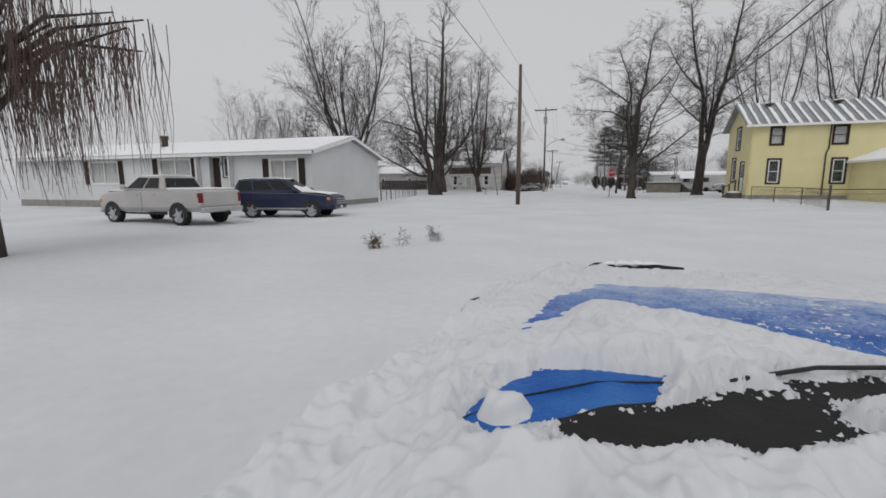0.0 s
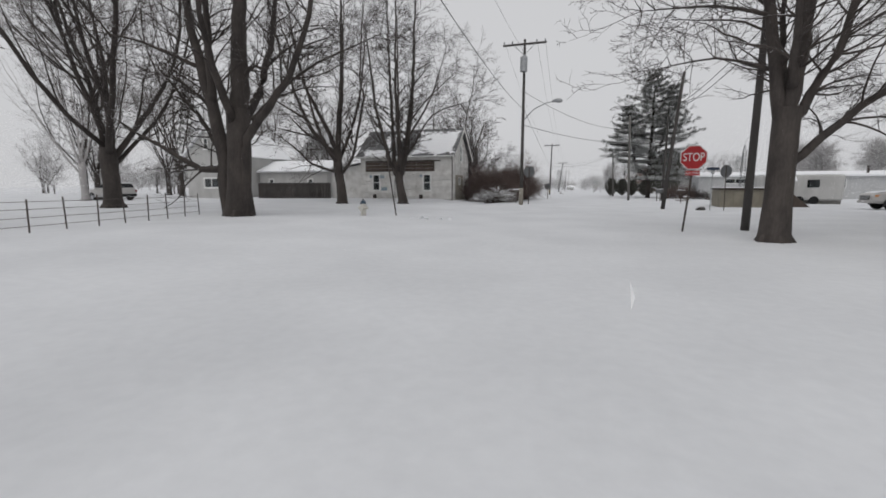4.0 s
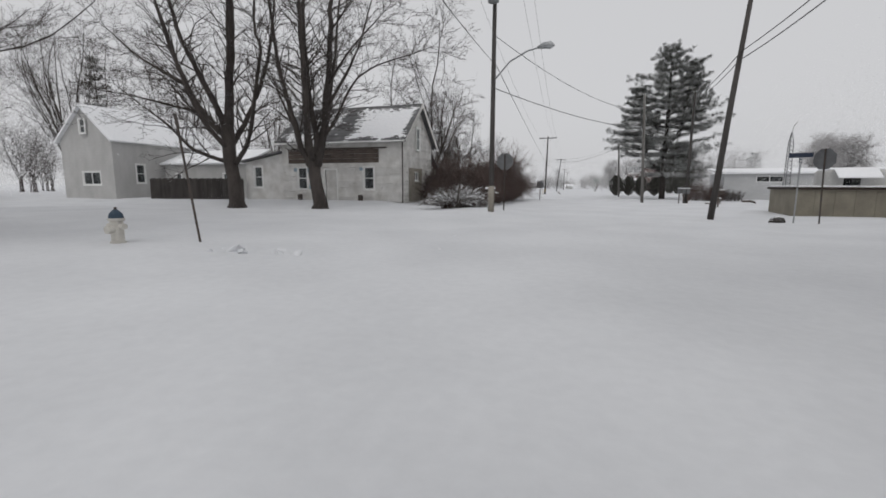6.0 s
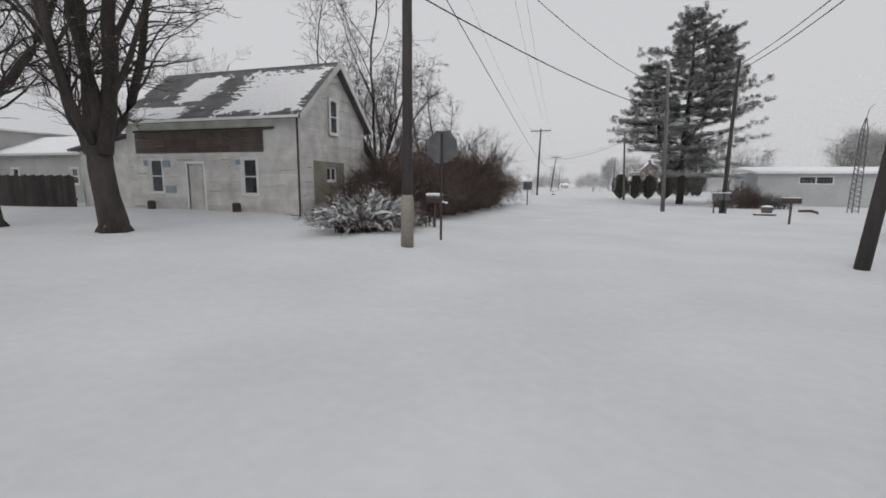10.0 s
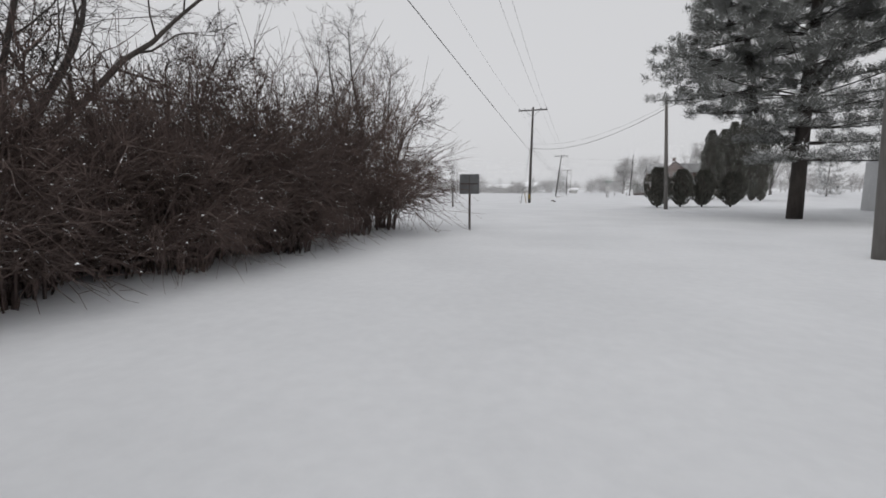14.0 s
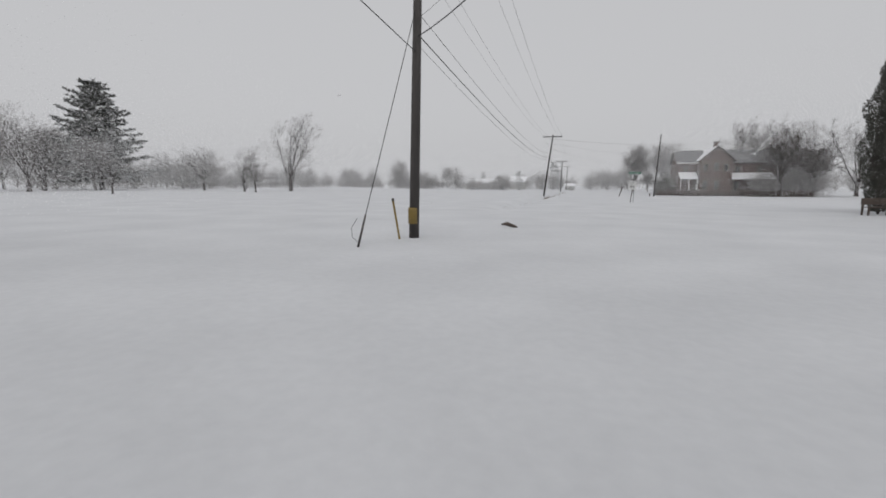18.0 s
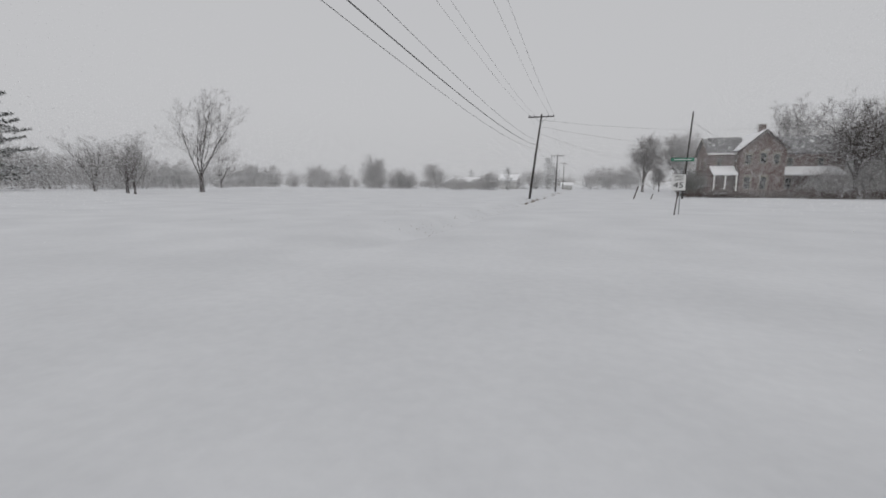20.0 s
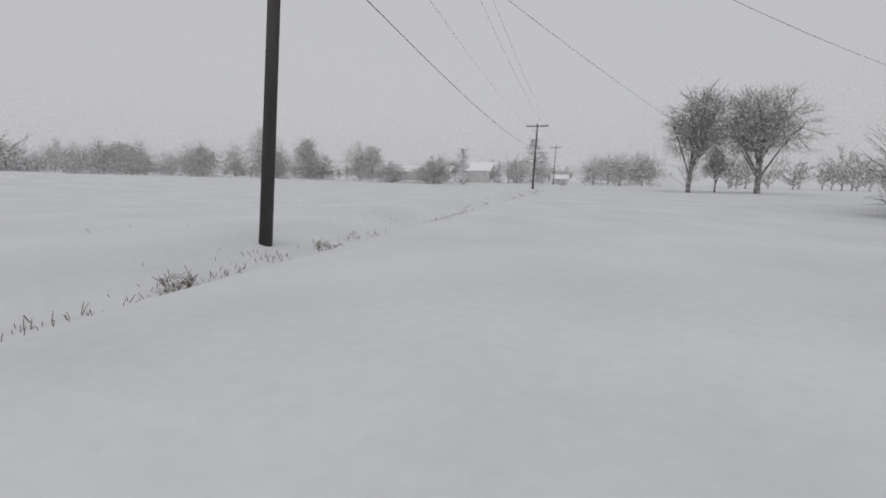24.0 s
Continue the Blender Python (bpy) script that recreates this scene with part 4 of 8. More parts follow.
def brush(x, y, rx, ry, height, seed, stems, label, name="hedge_shrub", material=None, group="", thick=1.0):
    rnd = random.Random(seed)
    t = thing(name, (x, y, gz(x, y)), 0, label, "shrub", group)
    a_, b_ = Geo(), Geo()
    for k in range(stems):
        px, py = rnd.uniform(-rx, rx), rnd.uniform(-ry, ry)
        h = height * rnd.uniform(0.55, 1.08) * (1 - 0.25 * (abs(px) / rx) ** 3)
        az, lean = rnd.uniform(0, 6.283), rnd.uniform(0.05, 0.75)
        pts = [(px, py, -0.1)]
        for s in range(1, 6):
            u = s / 5
            pts.append((px + math.cos(az) * lean * h * u ** 1.6 + rnd.uniform(-0.08, 0.08), py + math.sin(az) * lean * h * u ** 1.6 + rnd.uniform(-0.08, 0.08), h * (u - 0.22 * lean * u * u)))
        a_.tube(pts, [0.02 * thick, 0.017 * thick, 0.014 * thick, 0.011 * thick, 0.008, 0.005], 3, cap=False)
        for m in range(9):
            i = rnd.randint(1, 4)
            p = pts[i]
            b, e, L = rnd.uniform(0, 6.283), rnd.uniform(-0.3, 1.0), rnd.uniform(0.35, 1.1) * min(1.0, height / 2.5)
            d = (math.cos(b) * math.cos(e), math.sin(b) * math.cos(e), math.sin(e))
            q1 = tuple(p[j] + d[j] * L * 0.5 + rnd.uniform(-0.06, 0.06) for j in range(3))
            q2 = tuple(p[j] + d[j] * L + rnd.uniform(-0.1, 0.1) for j in range(3))
            q1, q2 = (q1[0], q1[1], max(0.02, q1[2])), (q2[0], q2[1], max(0.02, q2[2]))
            b_.tube([p, q1, q2], [0.010 * thick, 0.008 * thick, 0.005], 3, cap=False)
    a_.obj("stem_tangle", material or BRUSH, t, smooth=True)
    b_.obj("twig_tangle", material or BRUSH, t, smooth=True)
    return t


def arching_shrub(x, y, height, reach, seed, stems=120, label="", material=None, name="hedge_shrub", group="roadside hedge", laden=False):
    """Stems fan out from one foot and arch over, with fine side twigs and caught snow."""
    rnd = random.Random(seed)
    t = thing(name, (x, y, gz(x, y)), 0, label, "shrub", group)
    a_, b_, c_ = Geo(), Geo(), Geo()
    for k in range(stems):
        az, lean = rnd.uniform(0, 6.283), rnd.random() ** 0.6
        q0 = 0.85 * rnd.random() ** 0.7
        px, py = math.cos(az) * q0, math.sin(az) * q0
        h = height * (1.05 - 0.75 * lean ** 1.5) * rnd.uniform(0.7, 1.1)
        R = reach * lean * rnd.uniform(0.75, 1.15) * (1 - 0.35 * smoothstep(0.75, 1.0, lean))
        bend = rnd.uniform(-0.5, 0.5)
        pts = []
        for s in range(8):
            u = s / 7
            b2 = az + bend * u
            pts.append((px + math.cos(b2) * R * u ** 1.35 + rnd.uniform(-0.05, 0.05), py + math.sin(b2) * R * u ** 1.35 + rnd.uniform(-0.05, 0.05), max(0.05, h * (1 - (1 - u) ** 1.7) - 0.55 * lean * lean * h * u ** 3)))
        pts[0] = (px, py, -0.15)
        r0 = rnd.uniform(0.014, 0.028)
        a_.tube(pts, [r0 * (1 - 0.75 * s / 7) for s in range(8)], 4, cap=False)
        if laden and k % 2 == 0:
            c_.tube([(p[0], p[1], p[2] + 0.03) for p in pts[2:]], [0.02, 0.04, 0.045, 0.045, 0.035, 0.015], 5)
        for m in range(20):
            i = rnd.randint(1, 6)
            u = rnd.random()
            p = tuple(pts[i][j] * (1 - u) + pts[i + 1][j] * u for j in range(3))
            d = [pts[i + 1][j] - pts[i][j] for j in range(3)]
            q = math.sqrt(d[0] ** 2 + d[1] ** 2 + d[2] ** 2)
            L = rnd.uniform(0.35, 1.0) * height / 3.5
            w = [d[j] / q * 0.8 + rnd.uniform(-0.75, 0.75) for j in range(3)]
            way = [p]
            for g in range(3):
                way.append(tuple(way[-1][j] + w[j] * L / 3 + rnd.uniform(-0.04, 0.04) for j in range(3)))
            way = [(e[0], e[1], max(0.03, e[2])) for e in way]
            b_.tube(way, [0.0075, 0.0065, 0.005, 0.0035], 3, cap=False)
            v = way[rnd.randint(1, 2)]
            b_.tube([v, tuple(v[j] + rnd.uniform(-0.3, 0.3) for j in range(2)) + (max(0.03, v[2] + rnd.uniform(-0.1, 0.32)),)], [0.006, 0.004], 3, cap=False)
            if rnd.random() < 0.09:
                s_ = rnd.uniform(0.006, 0.022)
                c_.add([(v[0] - s_ * 1.6, v[1], v[2] + 0.008), (v[0], v[1] - s_, v[2] + 0.008), (v[0] + s_ * 1.6, v[1], v[2] + 0.008), (v[0], v[1] + s_, v[2] + 0.008), (v[0], v[1], v[2] + 0.008 + s_)], [(0, 1, 4), (1, 2, 4), (2, 3, 4), (3, 0, 4), (3, 2, 1, 0)])
    a_.obj("stem_tangle", material or BRUSH, t, smooth=True)
    b_.obj("twig_tangle", material or BRUSH, t, smooth=True)
    tagged(c_.obj("caught_snow", CLOD, t), kind="stuff")
    return t


HEDGE = "dense tangled brown leafless hedge shrub rising from roadside snow"
ARCH = "tall arching leafless shrub with fine brown twigs and caught snow"
shapes = [arching_shrub(-9.0, 76.2, 2.85, 2.2, 60, 140, HEDGE), arching_shrub(-8.4, 84.6, 4.0, 2.5, 61, 120, ARCH), arching_shrub(-8.2, 90.4, 5.0, 3.1, 62, 95, ARCH)]
HROW = [(-9.3, 73.6, 0.92, 0), (-8.8, 77.8, 1.0, 0), (-9.0, 79.3, 1.05, 0), (-8.5, 81.2, 1.05, 0), (-8.7, 82.9, 1.1, 0), (-8.8, 86.4, 1.0, 1), (-8.3, 88.2, 1.1, 1), (-11.6, 75.5, 1.0, 0),
        (-12.0, 78.2, 1.08, 0), (-11.6, 81.0, 1.1, 0), (-11.8, 84.6, 0.9, 1)]
for k, (x, y, s, v) in enumerate(HROW):
    copy_thing(shapes[v], pose(x, y, gz(x, y), 0, 0, 83 * k + 31) @ Matrix.Scale(s, 4))
for k, (x, y) in enumerate([(-8.0, 74.8), (-7.8, 77.2), (-7.9, 79.8), (-7.6, 82.2), (-7.5, 84.6)]):
    copy_thing(shapes[k % 2], pose(x, y, gz(x, y), 0, 0, 131 * k + 70) @ Matrix.Scale(0.6 if k % 2 else 0.75, 4))
for k in range(5):
    y = 74.6 + 2.05 * k
    brush(-9.8 + 0.10 * k + 0.25 * math.sin(k * 2.0), y, 1.5, 1.3, 2.3, 160 + k, 170, HEDGE, group="roadside hedge")
brush(-9.8, 71.9, 1.0, 1.2, 2.0, 76, 170, "brown shrub tangle by the weathered house", group="roadside hedge")
brush(-7.4, 69.6, 0.9, 1.3, 0.9, 177, 120, "tangled snow-laden brush at the hedge's foot", name="brush_pile", thick=1.4)
arching_shrub(-7.3, 66.7, 1.15, 1.7, 77, 170, "low arching snow-covered brush pile by the corner pole", name="brush_pile", group="", laden=True, material=mat("snowy_brush", (0.09, 0.065, 0.055), (0.05, 0.04, 0.035), scale=3, bump=0, snow=1.1))
brush(-4.75, 9.7, 0.14, 0.14, 0.4, 78, 12, "tuft of dry tan grass poking through snow", name="grass_tuft", material=REED, thick=0.5)
brush(-3.72, 11.3, 0.14, 0.14, 0.5, 79, 8, "small bare grey-brown weed shrub in snow", name="weed_shrub", material=GREYTWIG, thick=0.4)
brush(-4.3, 10.2, 0.15, 0.15, 0.5, 70, 3, "sparse dry weed stalks in snow", name="weed_shrub", material=GREYTWIG, thick=0.4)
brush(-10.7, 3.9, 0.9, 0.6, 0.7, 71, 90, "low dark brush clump near the yard's edge", name="brush_clump")
# low dry growth along the ditch
brush(-8.7, 193.0, 0.16, 0.3, 0.32, 72, 7, "dry tan ditch grass sticking out of snow", name="grass_tuft", material=REED, thick=0.4)
brush(-8.6, 189.0, 0.14, 0.3, 0.34, 73, 7, "dry tan ditch grass sticking out of snow", name="grass_tuft", material=REED, thick=0.4)
brush(-7.9, 176.0, 0.2, 0.3, 0.25, 74, 6, "sparse dry stalks along the ditch", name="grass_tuft", material=REED, thick=0.4)
brush(13.2, 96.0, 1.4, 1.0, 1.3, 69, 120, "bare twiggy garden shrub beside the pine", name="garden_shrub", material=TWIG)
# ditch stalks
st = Geo()
rnd = random.Random(9)
for k in range(300):
    y = rnd.uniform(150, 240)
    x = -8.9 + rnd.gauss(0, 0.35) if k % 5 else -12 + rnd.gauss(0, 3)
    z = gz(x, y)
    st.tube([(x, y, z - 0.05), (x + rnd.uniform(-0.1, 0.1), y + rnd.uniform(-0.1, 0.1), z + rnd.uniform(0.03, 0.13))], [0.006, 0.003], 3, cap=False)
for k in range(900):
    y = 186 + 70 * rnd.random() ** 1.4
    x = -8.75 + rnd.gauss(0, 0.12) + 0.25 * math.sin(y * 0.35)
    if math.sin(y * 1.1) + math.sin(y * 0.37 + 1) > -0.4:
        z = gz(x, y)
        st.tube([(x, y, z - 0.05), (x + rnd.uniform(-0.1, 0.1), y + rnd.uniform(-0.1, 0.1), z + rnd.uniform(0.03, 0.16))], [0.008, 0.004], 3, cap=False)
tagged(st.obj("stubble", REED), "scattered dry stalks poking through ditch snow", "grass", kind="stuff")

# ---- far woods ----


def far_wood(x0, y0, x1, y1, count, hmin, hmax, seed, label):
    """A low belt of bare trees far across the fields, haze put into their pale colour."""
    rnd = random.Random(seed)
    g = Geo()
    for k in range(count):
        u = rnd.random()
        x, y = x0 + (x1 - x0) * u + rnd.uniform(-4, 4), y0 + (y1 - y0) * u + rnd.uniform(-9, 9)
        h = rnd.uniform(hmin, hmax)
        g.tube([(x, y, -0.2), (x, y, h * 0.5)], [0.2, 0.1], 4, cap=False)
        for b in range(26):
            a, e = rnd.uniform(0, 6.283), rnd.uniform(0.3, 1.5)
            L = h * rnd.uniform(0.3, 0.62)
            z = h * rnd.uniform(0.05, 0.45)
            ex, ey, ez = math.cos(a) * math.cos(e) * L, math.sin(a) * math.cos(e) * L, math.sin(e) * L
            g.tube([(x, y, z), (x + ex * 0.6, y + ey * 0.6, z + ez * 0.5), (x + ex, y + ey, z + ez)], [0.11, 0.08, 0.03], 3, cap=False)
            for c in range(5):
                a2 = a + rnd.uniform(-1, 1)
                s = rnd.uniform(0.5, 1.0)
                g.tube([(x + ex * s, y + ey * s, z + ez * s), (x + ex * s + math.cos(a2) * h * 0.13, y + ey * s + math.sin(a2) * h * 0.13, z + ez * s + h * rnd.uniform(0.02, 0.16))], [0.06, 0.02], 3, cap=False)
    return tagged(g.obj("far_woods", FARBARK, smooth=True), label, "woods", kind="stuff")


far_wood(-190, 275, -40, 322, 60, 3.0, 5, 101, "haze-pale line of bare trees across snowy fields")
far_wood(-230, 190, -150, 260, 70, 9, 15, 102, "haze-pale line of bare trees at the field's end")
far_wood(20, 300, 120, 330, 40, 6, 11, 103, "haze-pale trees far along the road")
far_wood(4, 330, 22, 400, 14, 7, 12, 104, "haze-pale roadside trees in the distance")
far_wood(-26, 300, -10, 420, 16, 5, 10, 105, "haze-pale roadside trees in the distance")
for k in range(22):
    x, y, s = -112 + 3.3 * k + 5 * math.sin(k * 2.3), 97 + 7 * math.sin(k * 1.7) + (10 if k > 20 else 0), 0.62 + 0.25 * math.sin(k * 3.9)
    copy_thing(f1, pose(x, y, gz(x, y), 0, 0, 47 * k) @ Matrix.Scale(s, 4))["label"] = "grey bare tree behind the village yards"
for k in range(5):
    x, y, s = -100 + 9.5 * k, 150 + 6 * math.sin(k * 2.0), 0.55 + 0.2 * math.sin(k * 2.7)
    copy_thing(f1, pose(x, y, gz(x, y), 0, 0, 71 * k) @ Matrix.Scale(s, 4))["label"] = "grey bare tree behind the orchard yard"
for k, (x, y, z_) in enumerate([(38, 138, 0.85), (46, 146, 0.9), (54, 140, 0.9), (64, 150, 1.0), (72, 142, 0.95), (50, 156, 0.9)]):
    copy_thing(r1, pose(x, y, gz(x, y), 0, 0, 77 * k) @ Matrix.Scale(z_, 4))["label"] = "grey bare tree behind the low building"
for k, (x, y, z_) in enumerate([(25, 211, 1.5), (30, 213, 1.7), (34, 209, 1.4), (25.5, 201.5, 0.8), (29.5, 202, 0.95), (33.5, 203, 0.85)]):
    copy_thing(th1, pose(x, y, 0, 0, 0, 77 * k) @ Matrix.Scale(z_, 4))["label"] = "tall bushy grey shrub beside the brick house"
brush(17.0, 106.0, 2.2, 1.4, 2.6, 94, 170, "grey-brown leafless shrubs before the low building", name="garden_shrub", material=GREYTWIG)
brush(11.2, 95.5, 1.6, 1.2, 1.9, 95, 150, "twiggy brown garden shrub under the pine", name="garden_shrub", material=BRUSH)
# ---- utility poles, wires and signs ----


def pole(x, y, height, lean=(0.0, 0.0), r=0.15, arm=0.0, material=None, label="", transformer=False, lamp=False, guard=False, arm_turn=0.0):
    z = gz(x, y)
    r *= 0.84
    t = thing("utility_pole", (x, y, z), 0, label or "weathered wooden utility pole standing in snow", "utility pole")
    at = lambda h: (lean[0] * h / height, lean[1] * h / height, h)
    Geo().tube([(0, 0, -0.5), at(height * 0.5), at(height)], [r * 1.12, r * 0.95, r * 0.72], 14).obj("pole_shaft", material or POLE, t, smooth=True)
    if arm:
        h = height - 0.35
        c, s = math.cos(arm_turn), math.sin(arm_turn)
        o = at(h)
        g = Geo()
        g.tube([(o[0] - c * arm / 2, o[1] - s * arm / 2 - 0.16, h), (o[0] + c * arm / 2, o[1] + s * arm / 2 - 0.16, h)], 0.075, 4)
        g.obj("crossarm", POLE, t, "wooden crossarm")
        for k in (-0.47, -0.28, 0.28, 0.47):
            Geo().tube([(o[0] + c * arm * k, o[1] + s * arm * k - 0.16, h + 0.05), (o[0] + c * arm * k, o[1] + s * arm * k - 0.16, h + 0.14), (o[0] + c * arm * k, o[1] + s * arm * k - 0.16, h + 0.26)], [0.03, 0.06, 0.035], 8).obj("insulator", GALV, t, "grey insulator")
        for k in (-1, 1):
            Geo().tube([(o[0] + c * arm * 0.24 * k, o[1] - 0.2, h - 0.05), (o[0], o[1] - 0.2, h - 0.75)], 0.022, 4).obj("arm_brace", GALV, t, "steel brace")
    if transformer:
        o = at(height - 1.7)
        Geo().tube([(o[0] + 0.02, o[1] - 0.42, o[2] - 0.55), (o[0] + 0.02, o[1] - 0.42, o[2] + 0.4), (o[0] + 0.02, o[1] - 0.42, o[2] + 0.5)], [0.25, 0.25, 0.12], 14).obj("transformer", GALV, t, "grey transformer can", smooth=False)
    if lamp:
        h = 6.45
        o = at(h)
        b = Geo()
        b.tube([(o[0] + 0.1, o[1] - 0.1, h - 0.4), (o[0] + 0.8, o[1] - 0.35, h + 0.25), (o[0] + 1.6, o[1] - 0.65, h + 0.55), (o[0] + 2.15, o[1] - 0.85, h + 0.6)], 0.035, 6)
        b.obj("lamp_arm", GALV, t, "curved steel lamp arm", smooth=True)
        hd = Geo()
        hd.tube([(o[0] + 2.05, o[1] - 0.82, h + 0.6), (o[0] + 2.3, o[1] - 0.91, h + 0.64), (o[0] + 2.6, o[1] - 1.02, h + 0.6), (o[0] + 2.75, o[1] - 1.08, h + 0.56)], [0.05, 0.13, 0.15, 0.05], 10)
        hd.obj("lamp_head", GALV, t, "grey cobra street lamp head", smooth=True)
    if guard:
        pale = guard == 'pale'
        Geo().tube([(0, -0.02, -0.1 if pale else 0.45), (0, -0.02, 1.12 if pale else 0.9), (0, -0.02, 1.22 if pale else 0.95)], [r * (1.35 if pale else 1.13), r * (1.35 if pale else 1.13), r * 1.1], 12).obj("pole_guard", PLY if pale else YELLOWPOST, t, "pale base sleeve" if guard == 'pale' else "yellow base marker", smooth=True)
    return t, Vector((x, y, z)), Vector(lean), height


def top(p, h):
    return p[1] + Vector((p[2][0] * h / p[3], p[2][1] * h / p[3], h))


pA = pole(-4.2, 31.9, 9.6, r=0.17, material=POLE_BROWN, label="tall brown wooden utility pole rising from snow")
pB = pole(-4.85, 64.2, 11.5, r=0.135, arm=3.0, transformer=True, lamp=True, guard='pale', label="wooden utility pole with crossarm, transformer and street lamp")
pC = pole(-7.6, 126.7, 10.4, lean=(0.2, 0.1), r=0.17, arm=3.1, guard='yellow', label="wooden utility pole with crossarm and yellow base marker")
pD = pole(-9.55, 192.0, 10.3, lean=(1.25, -0.2), r=0.16, arm=3.1, label="leaning wooden utility pole with crossarm beside the ditch")
pE = pole(-9.8, 248, 9.0, lean=(0.2, 0), r=0.16, arm=3.0, label="distant wooden utility pole with crossarm")
pF = pole(-10.5, 300, 9.5, lean=(0.2, 0), r=0.16, arm=2.8, label="distant wooden utility pole with crossarm")
pR0 = pole(5.15, 49.9, 9.3, lean=(0.05, 0), r=0.15, label="dark wooden utility pole by the stop sign")
pR = pole(4.85, 66.1, 9.2, lean=(0.75, -0.2), r=0.15, label="leaning dark wooden utility pole at the crossing")
pS = pole(4.45, 87.6, 9.6, lean=(-0.35, 0.1), r=0.15, material=POLE_GREY, guard=False, label="grey wooden utility pole in front of the pine")
pT = pole(4.05, 111.4, 7.8, lean=(-0.4, 0.1), r=0.15, material=POLE_GREY, label="short grey wooden utility pole in snow")
pM = pole(8.0, 87.6, 9.6, lean=(0.1, 0), r=0.15, label="dark wooden pole with meter boxes beside the pine")
pG = pole(7.8, 191.9, 9.7, lean=(0.45, 0.0), r=0.13, label="leaning grey service pole by the brick house")
pX = pole(6.4, -9.0, 9.4, label="wooden utility pole behind the start")
pY = pole(-4.6, -6.0, 9.6, label="wooden utility pole behind the start", material=POLE_BROWN)

WIRES = thing("overhead_wires", (0, 0, 0), 0, "black overhead wires sagging between poles", "wire")


def wire(a, b, sag=0.5, r=0.014):
    r *= 0.72
    pts = []
    for k in range(15):
        u = k / 14
        p = a.lerp(b, u)
        pts.append((p.x, p.y, p.z - sag * 4 * u * (1 - u)))
    Geo().tube(pts, r, 4, cap=False).obj("wire", WIRE, WIRES)


def arm_wires(p, q, arm, sag, ks=(-0.47, 0.28, 0.47)):
    for k in ks:
        wire(top(p, p[3] - 0.1) + Vector((arm * k, -0.16, 0)), top(q, q[3] - 0.1) + Vector((arm * k, -0.16, 0)), sag, 0.009)


arm_wires(pB, pC, 3.0, 0.9)
arm_wires(pC, pD, 3.1, 0.9, (-0.47, -0.28, 0.28, 0.47))
arm_wires(pD, pE, 3.0, 0.7)
arm_wires(pE, pF, 2.8, 0.7)
wire(top(pY, 8.0), top(pA, 7.6), 0.5, 0.02)
wire(top(pA, 7.6), top(pB, 6.8), 0.7, 0.022)
wire(top(pY, 9.5), top(pA, 9.45), 0.4, 0.01)
wire(top(pA, 9.45), top(pB, 10.6), 0.5, 0.01)
wire(top(pB, 6.9), top(pC, 5.55), 0.15, 0.022)
wire(top(pB, 8.0), top(pS, 8.2), 0.8, 0.022)
wire(top(pB, 5.7), top(pS, 6.7), 0.4, 0.026)
wire(top(pC, 6.1), top(pD, 6.6), 1.0, 0.028)
wire(top(pC, 6.7), top(pD, 7.1), 1.0, 0.014)
wire(top(pC, 5.8), top(pD, 6.2), 1.1, 0.012)
wire(top(pD, 6.6), top(pE, 5.8), 0.9, 0.022)
wire(top(pT, 7.0), top(pC, 6.0), 1.0, 0.024)
wire(top(pT, 7.2), top(pC, 6.5), 0.9, 0.01)
wire(top(pT, 7.0), top(pM, 8.2), 0.5, 0.018)
wire(top(pX, 9.2), top(pR0, 6.95), 1.9, 0.036)
wire(top(pX, 8.75), top(pR0, 6.55), 1.9, 0.036)
wire(top(pR0, 6.95), top(pR, 7.15), 0.25, 0.03)
wire(top(pR0, 6.55), top(pR, 6.8), 0.25, 0.03)
wire(top(pR, 7.15), top(pM, 9.3), 0.25, 0.03)
wire(top(pR, 6.8), top(pM, 8.95), 0.25, 0.03)
wire(top(pS, 9.3), top(pM, 9.2), 0.2, 0.014)
wire(top(pG, 8.6), Vector((16.6, 202.7, 6.4)), 0.3, 0.018)
wire(top(pD, 8.8), Vector((32, 236, 9.0)), 1.2, 0.012)
wire(top(pD, 9.6), Vector((34, 222, 11.5)), 1.2, 0.012)
wire(top(pD, 8.0), Vector((18, 262, 6.5)), 1.0, 0.012)
pZ = pole(24, 70, 9.6, label="distant wooden pole beside the low building")

# guy wire with its anchor, marker stake
guy = thing("guy_wire", (-8.15, 124.1, gz(-8.15, 124.1)), 0, "steel guy wire running down to a snow-covered anchor", "guy wire")
o = guy.matrix_world.translation
e = top(pC, 7.0) - o
Geo().tube([(0, 0, 0.0), tuple(e)], 0.012, 4).obj("cable", WIRE, guy)
Geo().tube([(-0.02, 0, -0.1), (e.x * 0.12, e.y * 0.12, e.z * 0.12)], [0.035, 0.025], 8).obj("anchor_rod", DARKSTEEL, guy, "dark anchor rod")
Geo().tube([(0.0, 0, 0.15), (-0.18, 0.05, 0.25), (-0.22, 0.08, 0.5), (-0.05, 0.1, 0.75)], 0.008, 4).obj("loose_strand", WIRE, guy, "curled loose strand")
mk = thing("marker_stake", (-7.95, 126.2, gz(-8, 126)), 0, "yellow plastic marker stake leaning by the pole", "stake")
Geo().tube([(0.1, 0, -0.1), (-0.12, 0, 1.15)], 0.035, 6).obj("stake_body", YELLOWPOST, mk)
Geo().tube([(-0.12, 0, 1.15), (-0.135, 0, 1.24)], 0.045, 6).obj("stake_cap", DARKSTEEL, mk, "dark cap")


